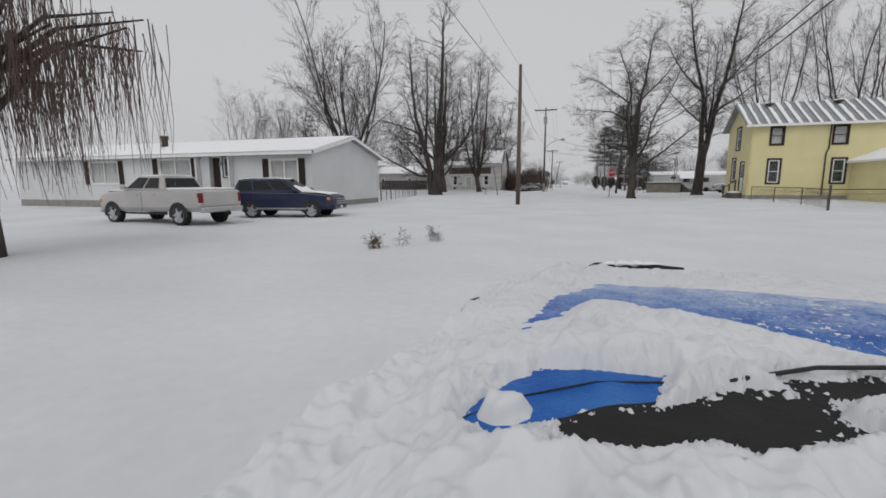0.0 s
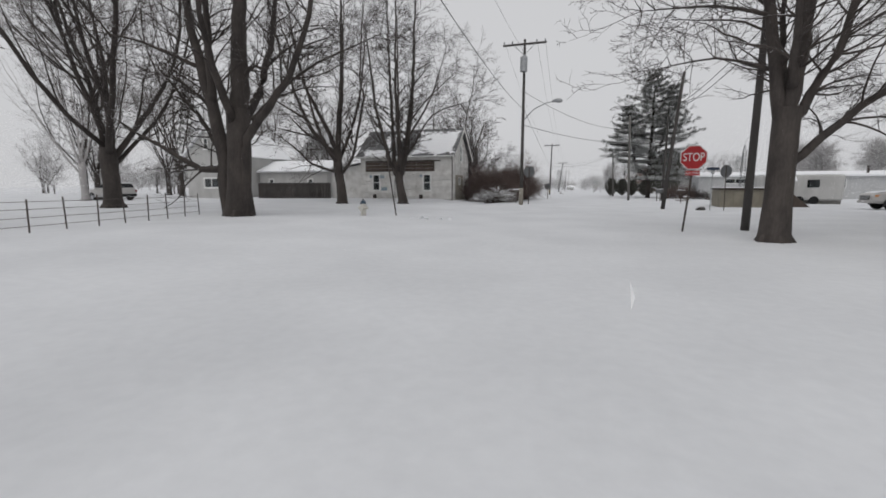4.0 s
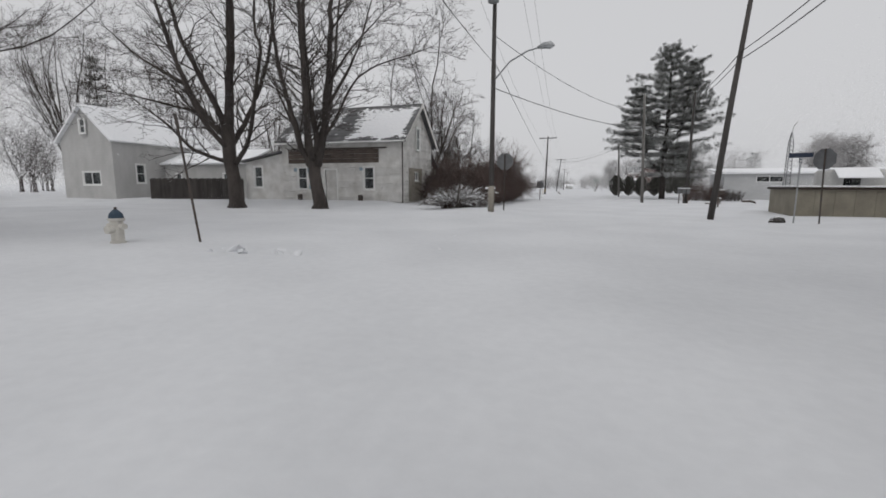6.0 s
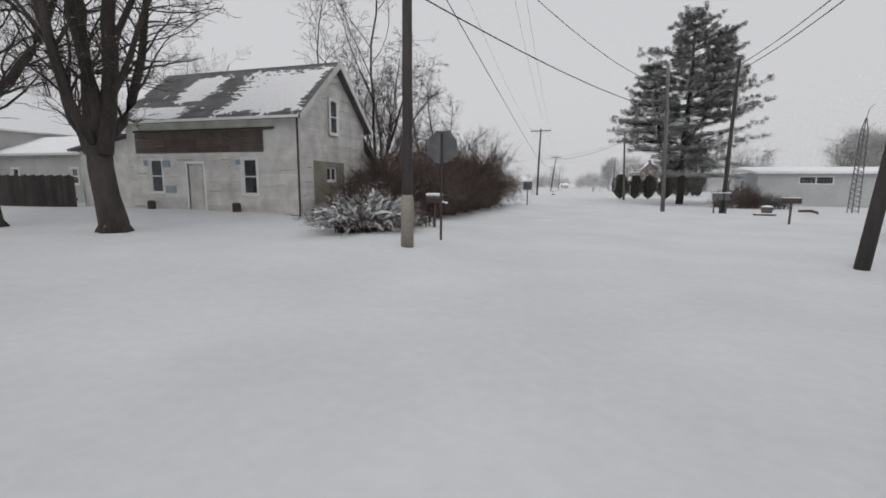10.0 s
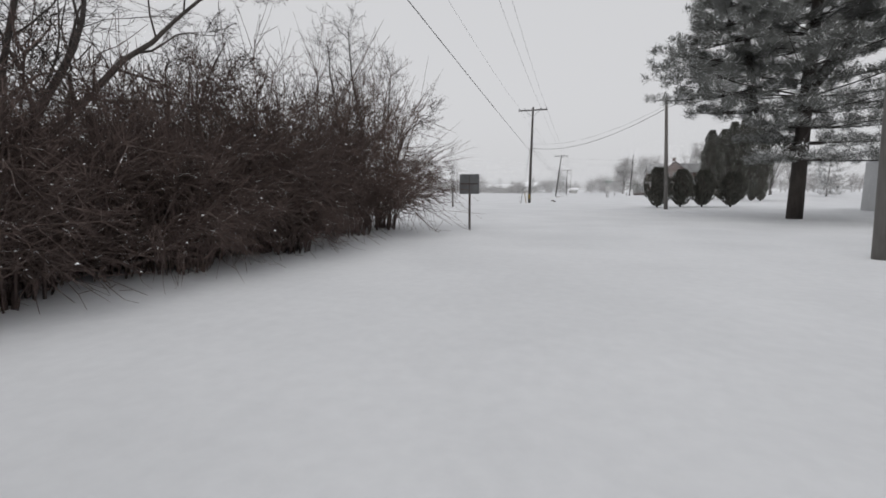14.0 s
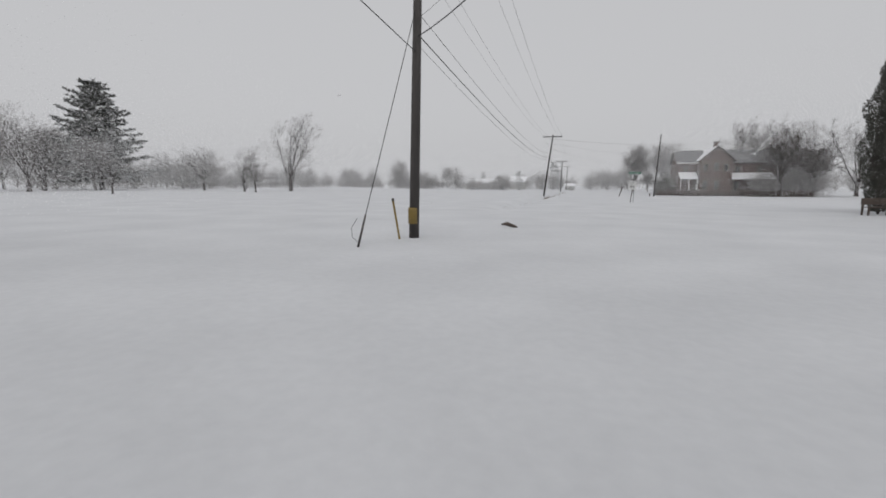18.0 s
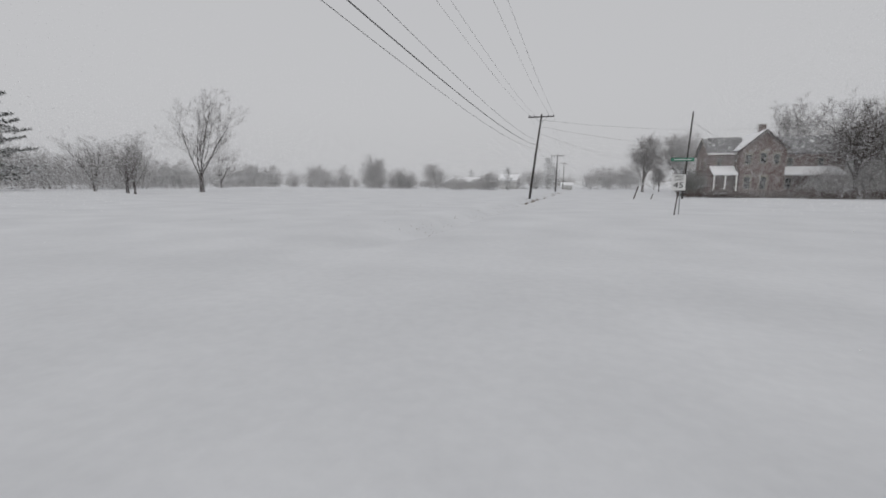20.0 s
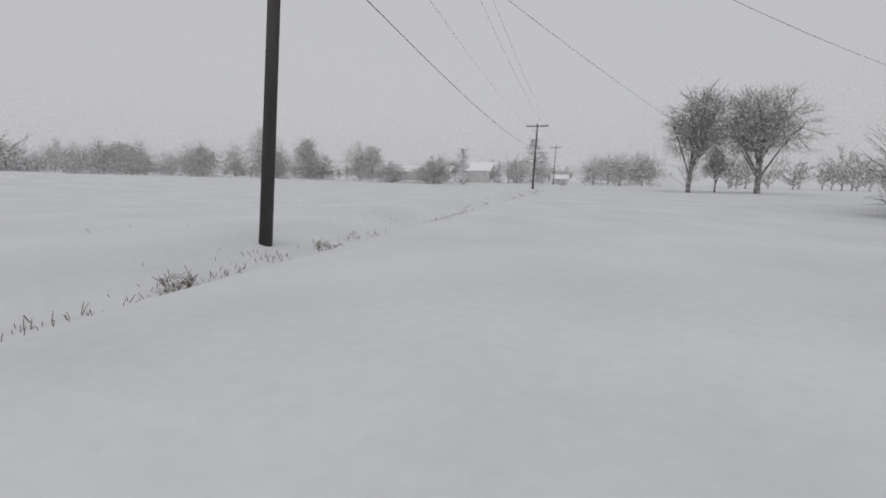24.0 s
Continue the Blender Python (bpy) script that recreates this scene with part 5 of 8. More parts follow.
def post(parent, x, y, h, dx=0.0, dy=0.0, r=0.03, material=None, name="post", n=6):
    return Geo().tube([(x, y, -0.3), (x + dx, y + dy, h)], r, n).obj(name, material or GALV, parent)


def octagon(w, z, y):
    r = w / 2 / math.cos(math.pi / 8)
    return [(r * math.cos(math.pi / 8 + k * math.pi / 4), y, z + r * math.sin(math.pi / 8 + k * math.pi / 4)) for k in range(8)]


def stop_sign(x, y, turn, zc, w, post_top, lean, label, plate=True, blade=False):
    t = thing("stop_sign", (x, y, gz(x, y)), turn, label, "road sign")
    post(t, -lean, 0.03, post_top, lean, 0, 0.033, DARKSTEEL, "sign_post", 4)
    Geo().prism(octagon(w, zc, 0.0), (0, 0.006, 0)).obj("sign_panel", ALU, t, "grey aluminium back")
    b = Geo().prism(octagon(w * 0.995, zc, -0.004), (0, 0.003, 0)).obj("border", SIGNWHITE, t, "white border")
    Geo().prism(octagon(w * 0.94, zc, -0.007), (0, 0.003, 0)).obj("face", SIGNRED, t, "red octagonal face")
    me = text_mesh("STOP", w * 0.42)
    me.materials.append(SIGNWHITE)
    ob = new("letters", me)
    ob.parent = t
    ob.matrix_local = pose(0, -0.009, zc, 90, 0, 0) @ Matrix.Diagonal((0.80, 1.15, 1, 1))
    if plate:
        g = Geo().box(-0.22, -0.004, zc - w / 2 - 0.2, 0.22, 0.004, zc - w / 2 - 0.04).obj("plate", SIGNRED, t, "small red plaque under the octagon")
        me = text_mesh("ALL WAY", 0.105)
        me.materials.append(SIGNWHITE)
        ob = new("plate_letters", me)
        ob.parent = t
        ob.matrix_local = pose(0, -0.008, zc - w / 2 - 0.12, 90, 0, 0)
    return t


stop_sign(3.12, 48.8, -4, 2.55, 0.81, 2.2, 0.2, "red octagonal stop sign on a leaning steel post")
stop_sign(-4.5, 65.75, 180, 2.45, 0.81, 2.8, 0.0, "back of a grey octagonal stop sign on a steel post", plate=False)
stop_sign(8.15, 64.3, 128, 2.5, 0.78, 2.9, 0.1, "octagonal stop sign seen edge-on beside a street name post", plate=False)
ms = thing("marker_post", (-9.1, 51.4, gz(-9.1, 51.4)), 0, "tall leaning dark steel marker post by the hydrant", "post")
post(ms, 0, 0, 2.9, -0.5, 0, 0.035, DARKSTEEL, "post_body", 4)
Geo().tube([(-0.44, 0, 2.6), (-0.505, 0, 2.93)], 0.05, 4).obj("post_tip", DARKSTEEL, ms)


def name_sign(x, y, h, turn, label, w=0.75, blades=(0, 90), sheet=None):
    t = thing("street_name_sign", (x, y, gz(x, y)), turn, label, "road sign")
    post(t, 0, 0, h, 0, 0, 0.03, GALV, "sign_post")
    for k, a in enumerate(blades):
        b = Geo().box(-w / 2, -0.004, h + 0.02 + 0.22 * k, w / 2, 0.004, h + 0.2 + 0.22 * k).obj("blade", sheet or SIGNGREEN, t, "street name blade")
        b.matrix_local = pose(0, 0, 0, 0, 0, a)
        q = Geo().box(-w * 0.38, -0.007, h + 0.085 + 0.22 * k, w * 0.38, -0.0045, h + 0.135 + 0.22 * k).obj("lettering_bar", SIGNWHITE, b)
    return t


name_sign(7.45, 64.5, 2.35, 62, "dark street name blades on a steel post", sheet=SIGNDARK)
name_sign(1.98, 161.6, 2.78, 0, "green street name blade on a thin steel post", w=1.1, blades=(0,))

sq = thing("warning_sign", (-5.2, 92.0, gz(-5.2, 92)), 0, "square road sign seen from its grey back", "road sign")
post(sq, 0, 0.02, 1.95, 0, 0, 0.04, DARKSTEEL, "sign_post", 4)
g = Geo().box(-0.36, -0.008, 1.28, 0.36, 0.0, 1.98).obj("sign_panel", ALU, sq, "dark grey square back", bevel=0.003)
Geo().box(-0.3, -0.03, 1.62, 0.3, -0.009, 1.66).obj("brace", DARKSTEEL, sq)

sp = thing("speed_sign", (1.75, 160.9, gz(1.75, 160.9)), 0, "white speed limit sign on a leaning post in snow", "road sign")
post(sp, -0.12, 0.03, 1.95, 0.2, 0, 0.03, DARKSTEEL, "sign_post", 4)
Geo().box(-0.33, 0, 1.28, 0.33, 0.006, 2.1).obj("sign_panel", SIGNWHITE, sp, "white rectangular face")
for word, size, z in (("SPEED", 0.15, 1.99), ("LIMIT", 0.15, 1.83), ("45", 0.42, 1.54)):
    me = text_mesh(word, size)
    me.materials.append(BLACK)
    ob = new("letters", me)
    ob.parent = sp
    ob.matrix_local = pose(0, -0.004, z, 90, 0, 0) @ Matrix.Diagonal((1.15, 1, 1, 1))

# hydrant
hy = thing("fire_hydrant", (-10.4, 50.4, gz(-10.4, 50.4) - 0.03), 0, "pale fire hydrant with blue cap, half buried in snow", "hydrant")
hy.scale = (1.2, 1.2, 1.2)
Geo().tube([(0, 0, -0.2), (0, 0, 0.05), (0, 0, 0.06), (0, 0, 0.42), (0, 0, 0.44), (0, 0, 0.48)], [0.13, 0.13, 0.105, 0.105, 0.135, 0.135], 14).obj("barrel", HYDRANT, hy)
Geo().tube([(0, 0, 0.48), (0, 0, 0.56), (0, 0, 0.62), (0, 0, 0.64)], [0.12, 0.105, 0.05, 0.02], 14).obj("bonnet", mat("blue_hydrant_cap", (0.035, 0.055, 0.085), (0.06, 0.085, 0.11), scale=6), hy, "blue bonnet")
Geo().tube([(0, 0, 0.62), (0, 0, 0.68)], 0.025, 5).obj("nut", DARKSTEEL, hy)
for k in (-1, 1):
    Geo().tube([(0, 0, 0.33), (0.2 * k, 0, 0.33)], 0.055, 10).obj("nozzle", HYDRANT, hy)
Geo().tube([(0, 0, 0.28), (0, -0.19, 0.28)], 0.075, 12).obj("steamer_nozzle", HYDRANT, hy)

# ploughed chunks of snow, cinder pieces, mound
def clods(x, y, n, spread, size, seed, label, material=None, name="snow_clods"):
    rnd = random.Random(seed)
    bm = bmesh.new()
    for k in range(n):
        m = Matrix.Translation((rnd.gauss(0, spread), rnd.gauss(0, spread * 0.5), -0.02)) @ Euler((rnd.random(), rnd.random(), rnd.random() * 6)).to_matrix().to_4x4() @ Matrix.Diagonal((rnd.uniform(0.6, 1.5), 1, rnd.uniform(0.3, 0.5), 1))
        r = bmesh.ops.create_icosphere(bm, subdivisions=2, radius=size * rnd.uniform(0.4, 1.1), matrix=m)
        for v in r["verts"]:
            v.co += v.co.normalized() * 0.0 + Vector((1, 1, 1)) * size * 0.25 * noise.noise(v.co * 3.1 / max(size, 0.1) + Vector((seed, k, 0)))
    me = bpy.data.meshes.new(name)
    bm.to_mesh(me)
    bm.free()
    me.materials.append(material or SNOW)
    ob = new(name, me)
    ob.location = (x, y, gz(x, y))
    return tagged(ob, label, "snow", kind="stuff")


clods(-7.65, 50.8, 6, 0.3, 0.16, 3, "lumps of shovelled grey snow")
clods(-6.9, 51.3, 5, 0.3, 0.14, 4, "lumps of shovelled grey snow")
rk = thing("culvert_marker", (-5.3, 131.0, gz(-5.3, 131)), 20, "dark flat object half buried in snow", "debris")
Geo().tube([(-0.3, 0, 0.12), (-0.1, 0, 0.15), (0.25, 0, 0.02), (0.4, 0, -0.05)], [0.03, 0.08, 0.06, 0.01], 8).obj("slab", BAREWOOD, rk, smooth=True)
for x, y, d, h, s in ((2.4, 189.9, 0.5, 1.45, 0.075), (4.1, 189.4, 0.3, 0.6, 0.05), (6.9, 190.0, 0.1, 0.5, 0.07)):
    f = thing("fence_post", (x, y, gz(x, y)), 0, "leaning old wooden fence post in snow", "post", "old posts by the brick house")
    post(f, 0, 0, h, d, 0, s, BAREWOOD, "post_body", 5)
# fallen limbs under the fruit tree
fl = thing("fallen_branches", (-19.6, 109.9, gz(-19.6, 109.9)), 10, "fallen bare branches lying on snow", "branches")
rnd = random.Random(8)
for k in range(9):
    a = rnd.uniform(-0.6, 0.6)
    x0 = rnd.uniform(-1.5, 0.8)
    Geo().tube([(x0, rnd.uniform(-0.4, 0.4), 0.05), (x0 + 0.9, a * 0.5, rnd.uniform(0.1, 0.4)), (x0 + rnd.uniform(1.5, 2.3), a, rnd.uniform(0.02, 0.3))], [0.05, 0.035, 0.012], 5).obj("branch", TWIG, fl)
fl2 = thing("fallen_branches", (-22.9, 115.1, gz(-22.9, 115.1)), 25, "fallen bare limb lying on snow", "branches")
for k in range(5):
    Geo().tube([(-1.2, 0, 0.15 + k * 0.05), (0, 0.1 * k, 0.3), (1.2, 0.3 * k - 0.6, 0.12)], [0.06, 0.04, 0.015], 5).obj("branch", TWIG, fl2)
# ---- buildings ----


def wall(parent, name, material, p0, u, length, height, openings=(), thick=0.16, z0=-0.4, gable=0.0, label="", peak=0.5):
    """A wall from p0 along u (2D); openings as (x, z, w, h); gable: extra height at its peak."""
    n = Vector((-u[1], u[0]))  # inward
    xs = sorted({0.0, length, *[o[0] for o in openings], *[o[0] + o[2] for o in openings]})
    zs = sorted({z0, height, *[o[1] for o in openings], *[o[1] + o[3] for o in openings]})
    g = Geo()
    P = lambda x, z, d: (p0[0] + u[0] * x + n[0] * d, p0[1] + u[1] * x + n[1] * d, z)
    solid = {}
    for i in range(len(xs) - 1):
        for j in range(len(zs) - 1):
            cx, cz = (xs[i] + xs[i + 1]) / 2, (zs[j] + zs[j + 1]) / 2
            solid[i, j] = not any(o[0] < cx < o[0] + o[2] and o[1] < cz < o[1] + o[3] for o in openings)
    for (i, j), s in solid.items():
        if not s:
            continue
        a, b, c, d = xs[i], xs[i + 1], zs[j], zs[j + 1]
        g.add([P(a, c, 0), P(b, c, 0), P(b, d, 0), P(a, d, 0)], [(0, 1, 2, 3)])
        g.add([P(a, c, thick), P(b, c, thick), P(b, d, thick), P(a, d, thick)], [(3, 2, 1, 0)])
        for di, dj, q in ((-1, 0, ((a, c), (a, d))), (1, 0, ((b, d), (b, c))), (0, -1, ((b, c), (a, c))), (0, 1, ((a, d), (b, d)))):
            if 0 <= i + di < len(xs) - 1 and not solid.get((i + di, j + dj), False):
                (x1, z1), (x2, z2) = q
                g.add([P(x1, z1, 0), P(x1, z1, thick), P(x2, z2, thick), P(x2, z2, 0)], [(0, 1, 2, 3)])
    if gable:
        g.prism([P(0, height, 0), P(length, height, 0), P(length * peak, height + gable, 0)], (n[0] * thick, n[1] * thick, 0))
    me = bpy.data.meshes.new(name)
    me.from_pydata(g.v, [], g.f)
    me.materials.append(material)
    ob = new(name, me)
    ob.parent = parent
    if label:
        ob["label"] = label
    return ob


def window(parent, p0, u, x, z, w, h, trim=None, fw=0.07, casing=None, cw=0.1, mullion=True, curtain=False, split=False, out_by=0.03, glass=None):
    """A sash window in a wall's opening: frame, panes, casing, and what stands behind it."""
    n = Vector((-u[1], u[0]))
    P = lambda a, c, d: (p0[0] + u[0] * a + n[0] * d, p0[1] + u[1] * a + n[1] * d, c)
    def bar(g, x0, z0, x1, z1, d0, d1):
        g.prism([P(x0, z0, d0), P(x1, z0, d0), P(x1, z1, d0), P(x0, z1, d0)], (n[0] * (d1 - d0), n[1] * (d1 - d0), 0))
    fr = Geo()
    bar(fr, x, z, x + fw, z + h, 0.01, 0.1), bar(fr, x + w - fw, z, x + w, z + h, 0.01, 0.1)
    bar(fr, x + fw, z, x + w - fw, z + fw, 0.012, 0.1), bar(fr, x + fw, z + h - fw, x + w - fw, z + h, 0.012, 0.1)
    if mullion:
        bar(fr, x + fw, z + h / 2 - 0.025, x + w - fw, z + h / 2 + 0.025, 0.02, 0.09)
    if split:
        bar(fr, x + w / 2 - 0.03, z + fw, x + w / 2 + 0.03, z + h - fw, 0.015, 0.085)
    f = fr.obj("window", trim or TRIMW, parent)
    pn = Geo()
    bar(pn, x + fw * 0.8, z + fw * 0.8, x + w - fw * 0.8, z + h - fw * 0.8, 0.055, 0.061)
    pane = pn.obj("pane", glass or PANE, f, "window glass" if glass else "dark window glass")
    pane.visible_shadow = False
    if casing:
        c = Geo()
        bar(c, x - cw, z - cw, x, z + h + cw, -out_by, 0.02), bar(c, x + w, z - cw, x + w + cw, z + h + cw, -out_by, 0.02)
        bar(c, x, z + h, x + w, z + h + cw, -out_by, 0.02), bar(c, x, z - cw, x + w, z, -out_by - 0.02, 0.02)
        c.obj("casing", casing, f)
    # Backing sheet: the unlit room's shade painted as a near-black surface.
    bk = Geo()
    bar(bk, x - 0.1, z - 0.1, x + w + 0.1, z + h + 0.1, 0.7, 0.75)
    bk.obj("room_darkness", ROOMSHADE, f, "near-black sheet standing in for the unlit room")
    if curtain:
        cu = Geo()
        k = 24
        row = [P(x + 0.04 + (w - 0.08) * i / k, 0, 0.16 + 0.02 * math.sin(i * 1.9)) for i in range(k + 1)]
        for i in range(k):
            cu.add([(row[i][0], row[i][1], z + 0.02), (row[i + 1][0], row[i + 1][1], z + 0.02), (row[i + 1][0], row[i + 1][1], z + h - 0.02), (row[i][0], row[i][1], z + h - 0.02)], [(0, 1, 2, 3)])
        cu.obj("curtain", CURTAIN, f, "pale curtain")
    return f


def slab(parent, name, material, a, b, c, d, t, label="", bevel=0.0):
    """A roof slab under four top corners."""
    n = (Vector(b) - Vector(a)).cross(Vector(d) - Vector(a)).normalized()
    if n.z < 0:
        n = -n
    return Geo().prism([a, b, c, d], tuple(-n * t)).obj(name, material, parent, label, bevel=bevel)


def door(parent, p0, u, x, z, w, h, material, name="door", casing=None):
    n = Vector((-u[1], u[0]))
    P = lambda a, c, d: (p0[0] + u[0] * a + n[0] * d, p0[1] + u[1] * a + n[1] * d, c)
    g = Geo()
    q = lambda a, b, c, e, d0, d1, G: G.prism([P(a, b, d0), P(c, b, d0), P(c, e, d0), P(a, e, d0)], (n[0] * (d1 - d0), n[1] * (d1 - d0), 0))
    q(x, z, x + w, z + h, 0.05, 0.1, g)
    for zz, hh in ((0.12, 0.75), (1.0, 0.85)):
        q(x + 0.12, z + zz * h / 2.0, x + w - 0.12, z + (zz + hh) * h / 2.0, 0.035, 0.05, g)
    ob = g.obj(name, material, parent)
    kb = Geo()
    q(x + w - 0.12, z + h * 0.45, x + w - 0.07, z + h * 0.48, 0.0, 0.05, kb)
    kb.obj("door_handle", GALV, ob)
    fr = Geo()
    q(x - 0.09, z, x, z + h + 0.09, -0.02, 0.05, fr), q(x + w, z, x + w + 0.09, z + h + 0.09, -0.02, 0.05, fr), q(x, z + h, x + w, z + h + 0.09, -0.02, 0.05, fr)
    fr.obj("door_frame", casing or TRIMW, ob)
    return ob


# ---- weathered white house at the crossing ----
h1 = thing("weathered_house", (-11.9, 70.05, 0.35), 0, "weathered white clapboard house with snowy grey shingle roof", "house")
W1, DEP, EV, RG = 9.2, 5.6, 4.25, 6.6
p0 = (-W1, 0)
front_open = [(1.25, 0.85, 0.75, 1.5), (6.4, 0.85, 0.75, 1.5), (3.45, 0.15, 0.88, 2.0)]
wall(h1, "wall_front", WHITEPAINT, p0, (1, 0), W1, EV, front_open)
side_open = [(2.0, 1.45, 0.85, 0.62), (2.3, 3.55, 0.66, 1.5)]
wall(h1, "wall_gable", WHITEPAINT, (0, 0), (0, 1), DEP, EV, [o for o in side_open if o[1] + o[3] < EV], gable=RG - EV)
wall(h1, "wall_gable", WHITEPAINT, (-W1, DEP), (0, -1), DEP, EV, gable=RG - EV)
wall(h1, "wall_back", WHITEPAINT, (0, DEP), (-1, 0), W1, EV)
window(h1, p0, (1, 0), 1.25, 0.85, 0.75, 1.5, casing=TRIMW, cw=0.05)
window(h1, p0, (1, 0), 6.4, 0.85, 0.75, 1.5, casing=TRIMW, cw=0.07)
door(h1, p0, (1, 0), 3.45, 0.15, 0.88, 2.0, WHITEPAINT)
window(h1, (0, 0), (0, 1), 2.0, 1.45, 0.85, 0.62, mullion=False, split=True, casing=TRIMW, cw=0.06)
up = window(h1, (0.10, 0), (0, 1), 2.3, 3.55, 0.66, 1.5, casing=TRIMW, cw=0.06)
ov = 0.35
slab(h1, "roof", SHINGLE, (-W1 - ov, -ov, EV - 0.28), (ov, -ov, EV - 0.28), (ov, DEP / 2, RG + 0.1), (-W1 - ov, DEP / 2, RG + 0.1), 0.12, "grey shingle slope with patchy snow")
slab(h1, "roof", SHINGLE, (ov, DEP + ov, EV - 0.28), (-W1 - ov, DEP + ov, EV - 0.28), (-W1 - ov, DEP / 2, RG + 0.1), (ov, DEP / 2, RG + 0.1), 0.12)
# shingle courses on the near slope
slope = Vector((0, DEP / 2 + ov, RG + 0.1 - EV + 0.28))
for k in range(17):
    a, b = k / 17, (k + 1.25) / 17
    za, zb = -ov + slope.y * a, EV - 0.28 + slope.z * a
    n_ = Vector((0, -slope.z, slope.y)).normalized()
    y1, z1 = -ov + slope.y * min(1, b), EV - 0.28 + slope.z * min(1, b)
    Geo().prism([(-W1 - ov, za, zb + 0.004), (ov, za, zb + 0.004), (ov, y1, z1 + 0.004), (-W1 - ov, y1, z1 + 0.004)], tuple(n_ * (0.016 if k % 2 else 0.012))).obj("shingle_course", SHINGLE, h1)
# snow fields left on the roof
def roof_snow(parent, x0, x1, a0, a1, origin, run, lift, seed, thick=0.05, verge=1.3):
    """A patch of snow with a torn edge on a slope; a runs up it."""
    g = Geo()
    nx_, na = 130, 85
    n_ = Vector((0, -run.z, run.y)).normalized()
    for j in range(na + 1):
        for i in range(nx_ + 1):
            u, a = i / nx_, j / na
            edge = min(u * 1.3, (1 - u) * verge + 0.02, a * 2.2 + 0.02, (1 - a) * 1.6) * 2.6
            x_ = u * (x1 - x0)
            course = (a0 + (a1 - a0) * a) * 17 % 1.0
            h = min(1.0, edge) - 0.52 + 0.55 * noise.noise((x_ * 0.8 + seed - a * 1.2, a * 2.4, seed)) + 0.34 * noise.noise((x_ * 3.0, a * 22, seed)) + 0.3 * noise.noise((x_ * 9.0, a * 40, seed)) - 0.34 * (course - 0.5)
            h = thick * max(-1.2, min(1.0, h * 1.6))
            p = origin + Vector((x0 + (x1 - x0) * u, 0, 0)) + run * (a0 + (a1 - a0) * a) + n_ * (lift + h)
            g.v.append(tuple(p))
    g.f = [(j * (nx_ + 1) + i, j * (nx_ + 1) + i + 1, (j + 1) * (nx_ + 1) + i + 1, (j + 1) * (nx_ + 1) + i) for j in range(na) for i in range(nx_)]
    return g.obj("roof_snow", CLOD, parent, "patch of snow on the shingles", smooth=True)


og = Vector((0, -ov, EV - 0.28))
roof_snow(h1, -4.6, 0.36, 0.0, 0.99, og, slope, 0.018, 3, thick=0.03, verge=3.0)
roof_snow(h1, -7.4, -4.9, 0.25, 0.93, og, slope, 0.014, 7.5, thick=0.025)
roof_snow(h1, -9.4, -5.2, 0.0, 0.3, og, slope, 0.012, 5.1, thick=0.02)
for k in (0, 1):
    s = 1 if k else -1
    e0 = (ov + 0.02, -ov if k == 0 else DEP + ov, EV - 0.30)
    Geo().prism([(e0[0], e0[1], EV - 0.24), (ov + 0.02, DEP / 2, RG + 0.14), (ov + 0.02, DEP / 2, RG - 0.16), (ov + 0.02, e0[1], EV - 0.54)], (0.03, 0, 0)).obj("bargeboard", WHITEPAINT, h1)
Geo().box(-W1, -ov, EV - 0.34, 0.0, -0.02, EV - 0.3).obj("soffit", WHITEPAINT, h1)
Geo().box(-W1 - 0.3, -ov - 0.1, EV - 0.36, 0.3, -ov, EV - 0.26).obj("gutter", TRIMW, h1, "old white gutter")
Geo().tube([(0.03, -0.08, EV - 0.35), (0.03, -0.08, 0.0)], 0.045, 6).obj("downspout", DARKSTEEL, h1, "dark downspout at the corner")
# dark bare band over the front and sheathing patches
for r in range(3):
    for c in range(4):
        x = -W1 + 0.55 + c * 1.75
        Geo().box(x, -0.05, 2.62 + r * 0.3, x + 1.73, -0.02, 2.9 + r * 0.3).obj("bare_board", BAREWOOD, h1)
Geo().box(-W1 + 0.55, -0.12, 3.52, -W1 + 8.1, -0.02, 3.6).obj("ledger", BAREWOOD, h1)
for y0_, y1_, z0_, z1_ in ((1.0, 2.0, 0.05, 2.3), (2.85, 3.5, 0.05, 2.3), (2.0, 2.85, 0.05, 1.45), (2.0, 2.85, 2.07, 2.3)):
    Geo().box(0.004, y0_, z0_, 0.045, y1_, z1_).obj("plywood_patch", PLY, h1, "grey plywood sheet round the side window")
for x_, z_, w_, h_ in ((-W1 + 2.15, 0.85, 0.6, 0.32), (-W1 + 2.05, 2.0, 0.45, 0.28), (-W1 + 6.1, 2.1, 0.25, 0.2), (-W1 + 0.95, 2.05, 0.25, 0.25)):
    Geo().box(x_, -0.04, z_, x_ + w_, -0.028, z_ + h_).obj("wrap_patch", BLUEWRAP, h1, "torn blue house wrap patch")


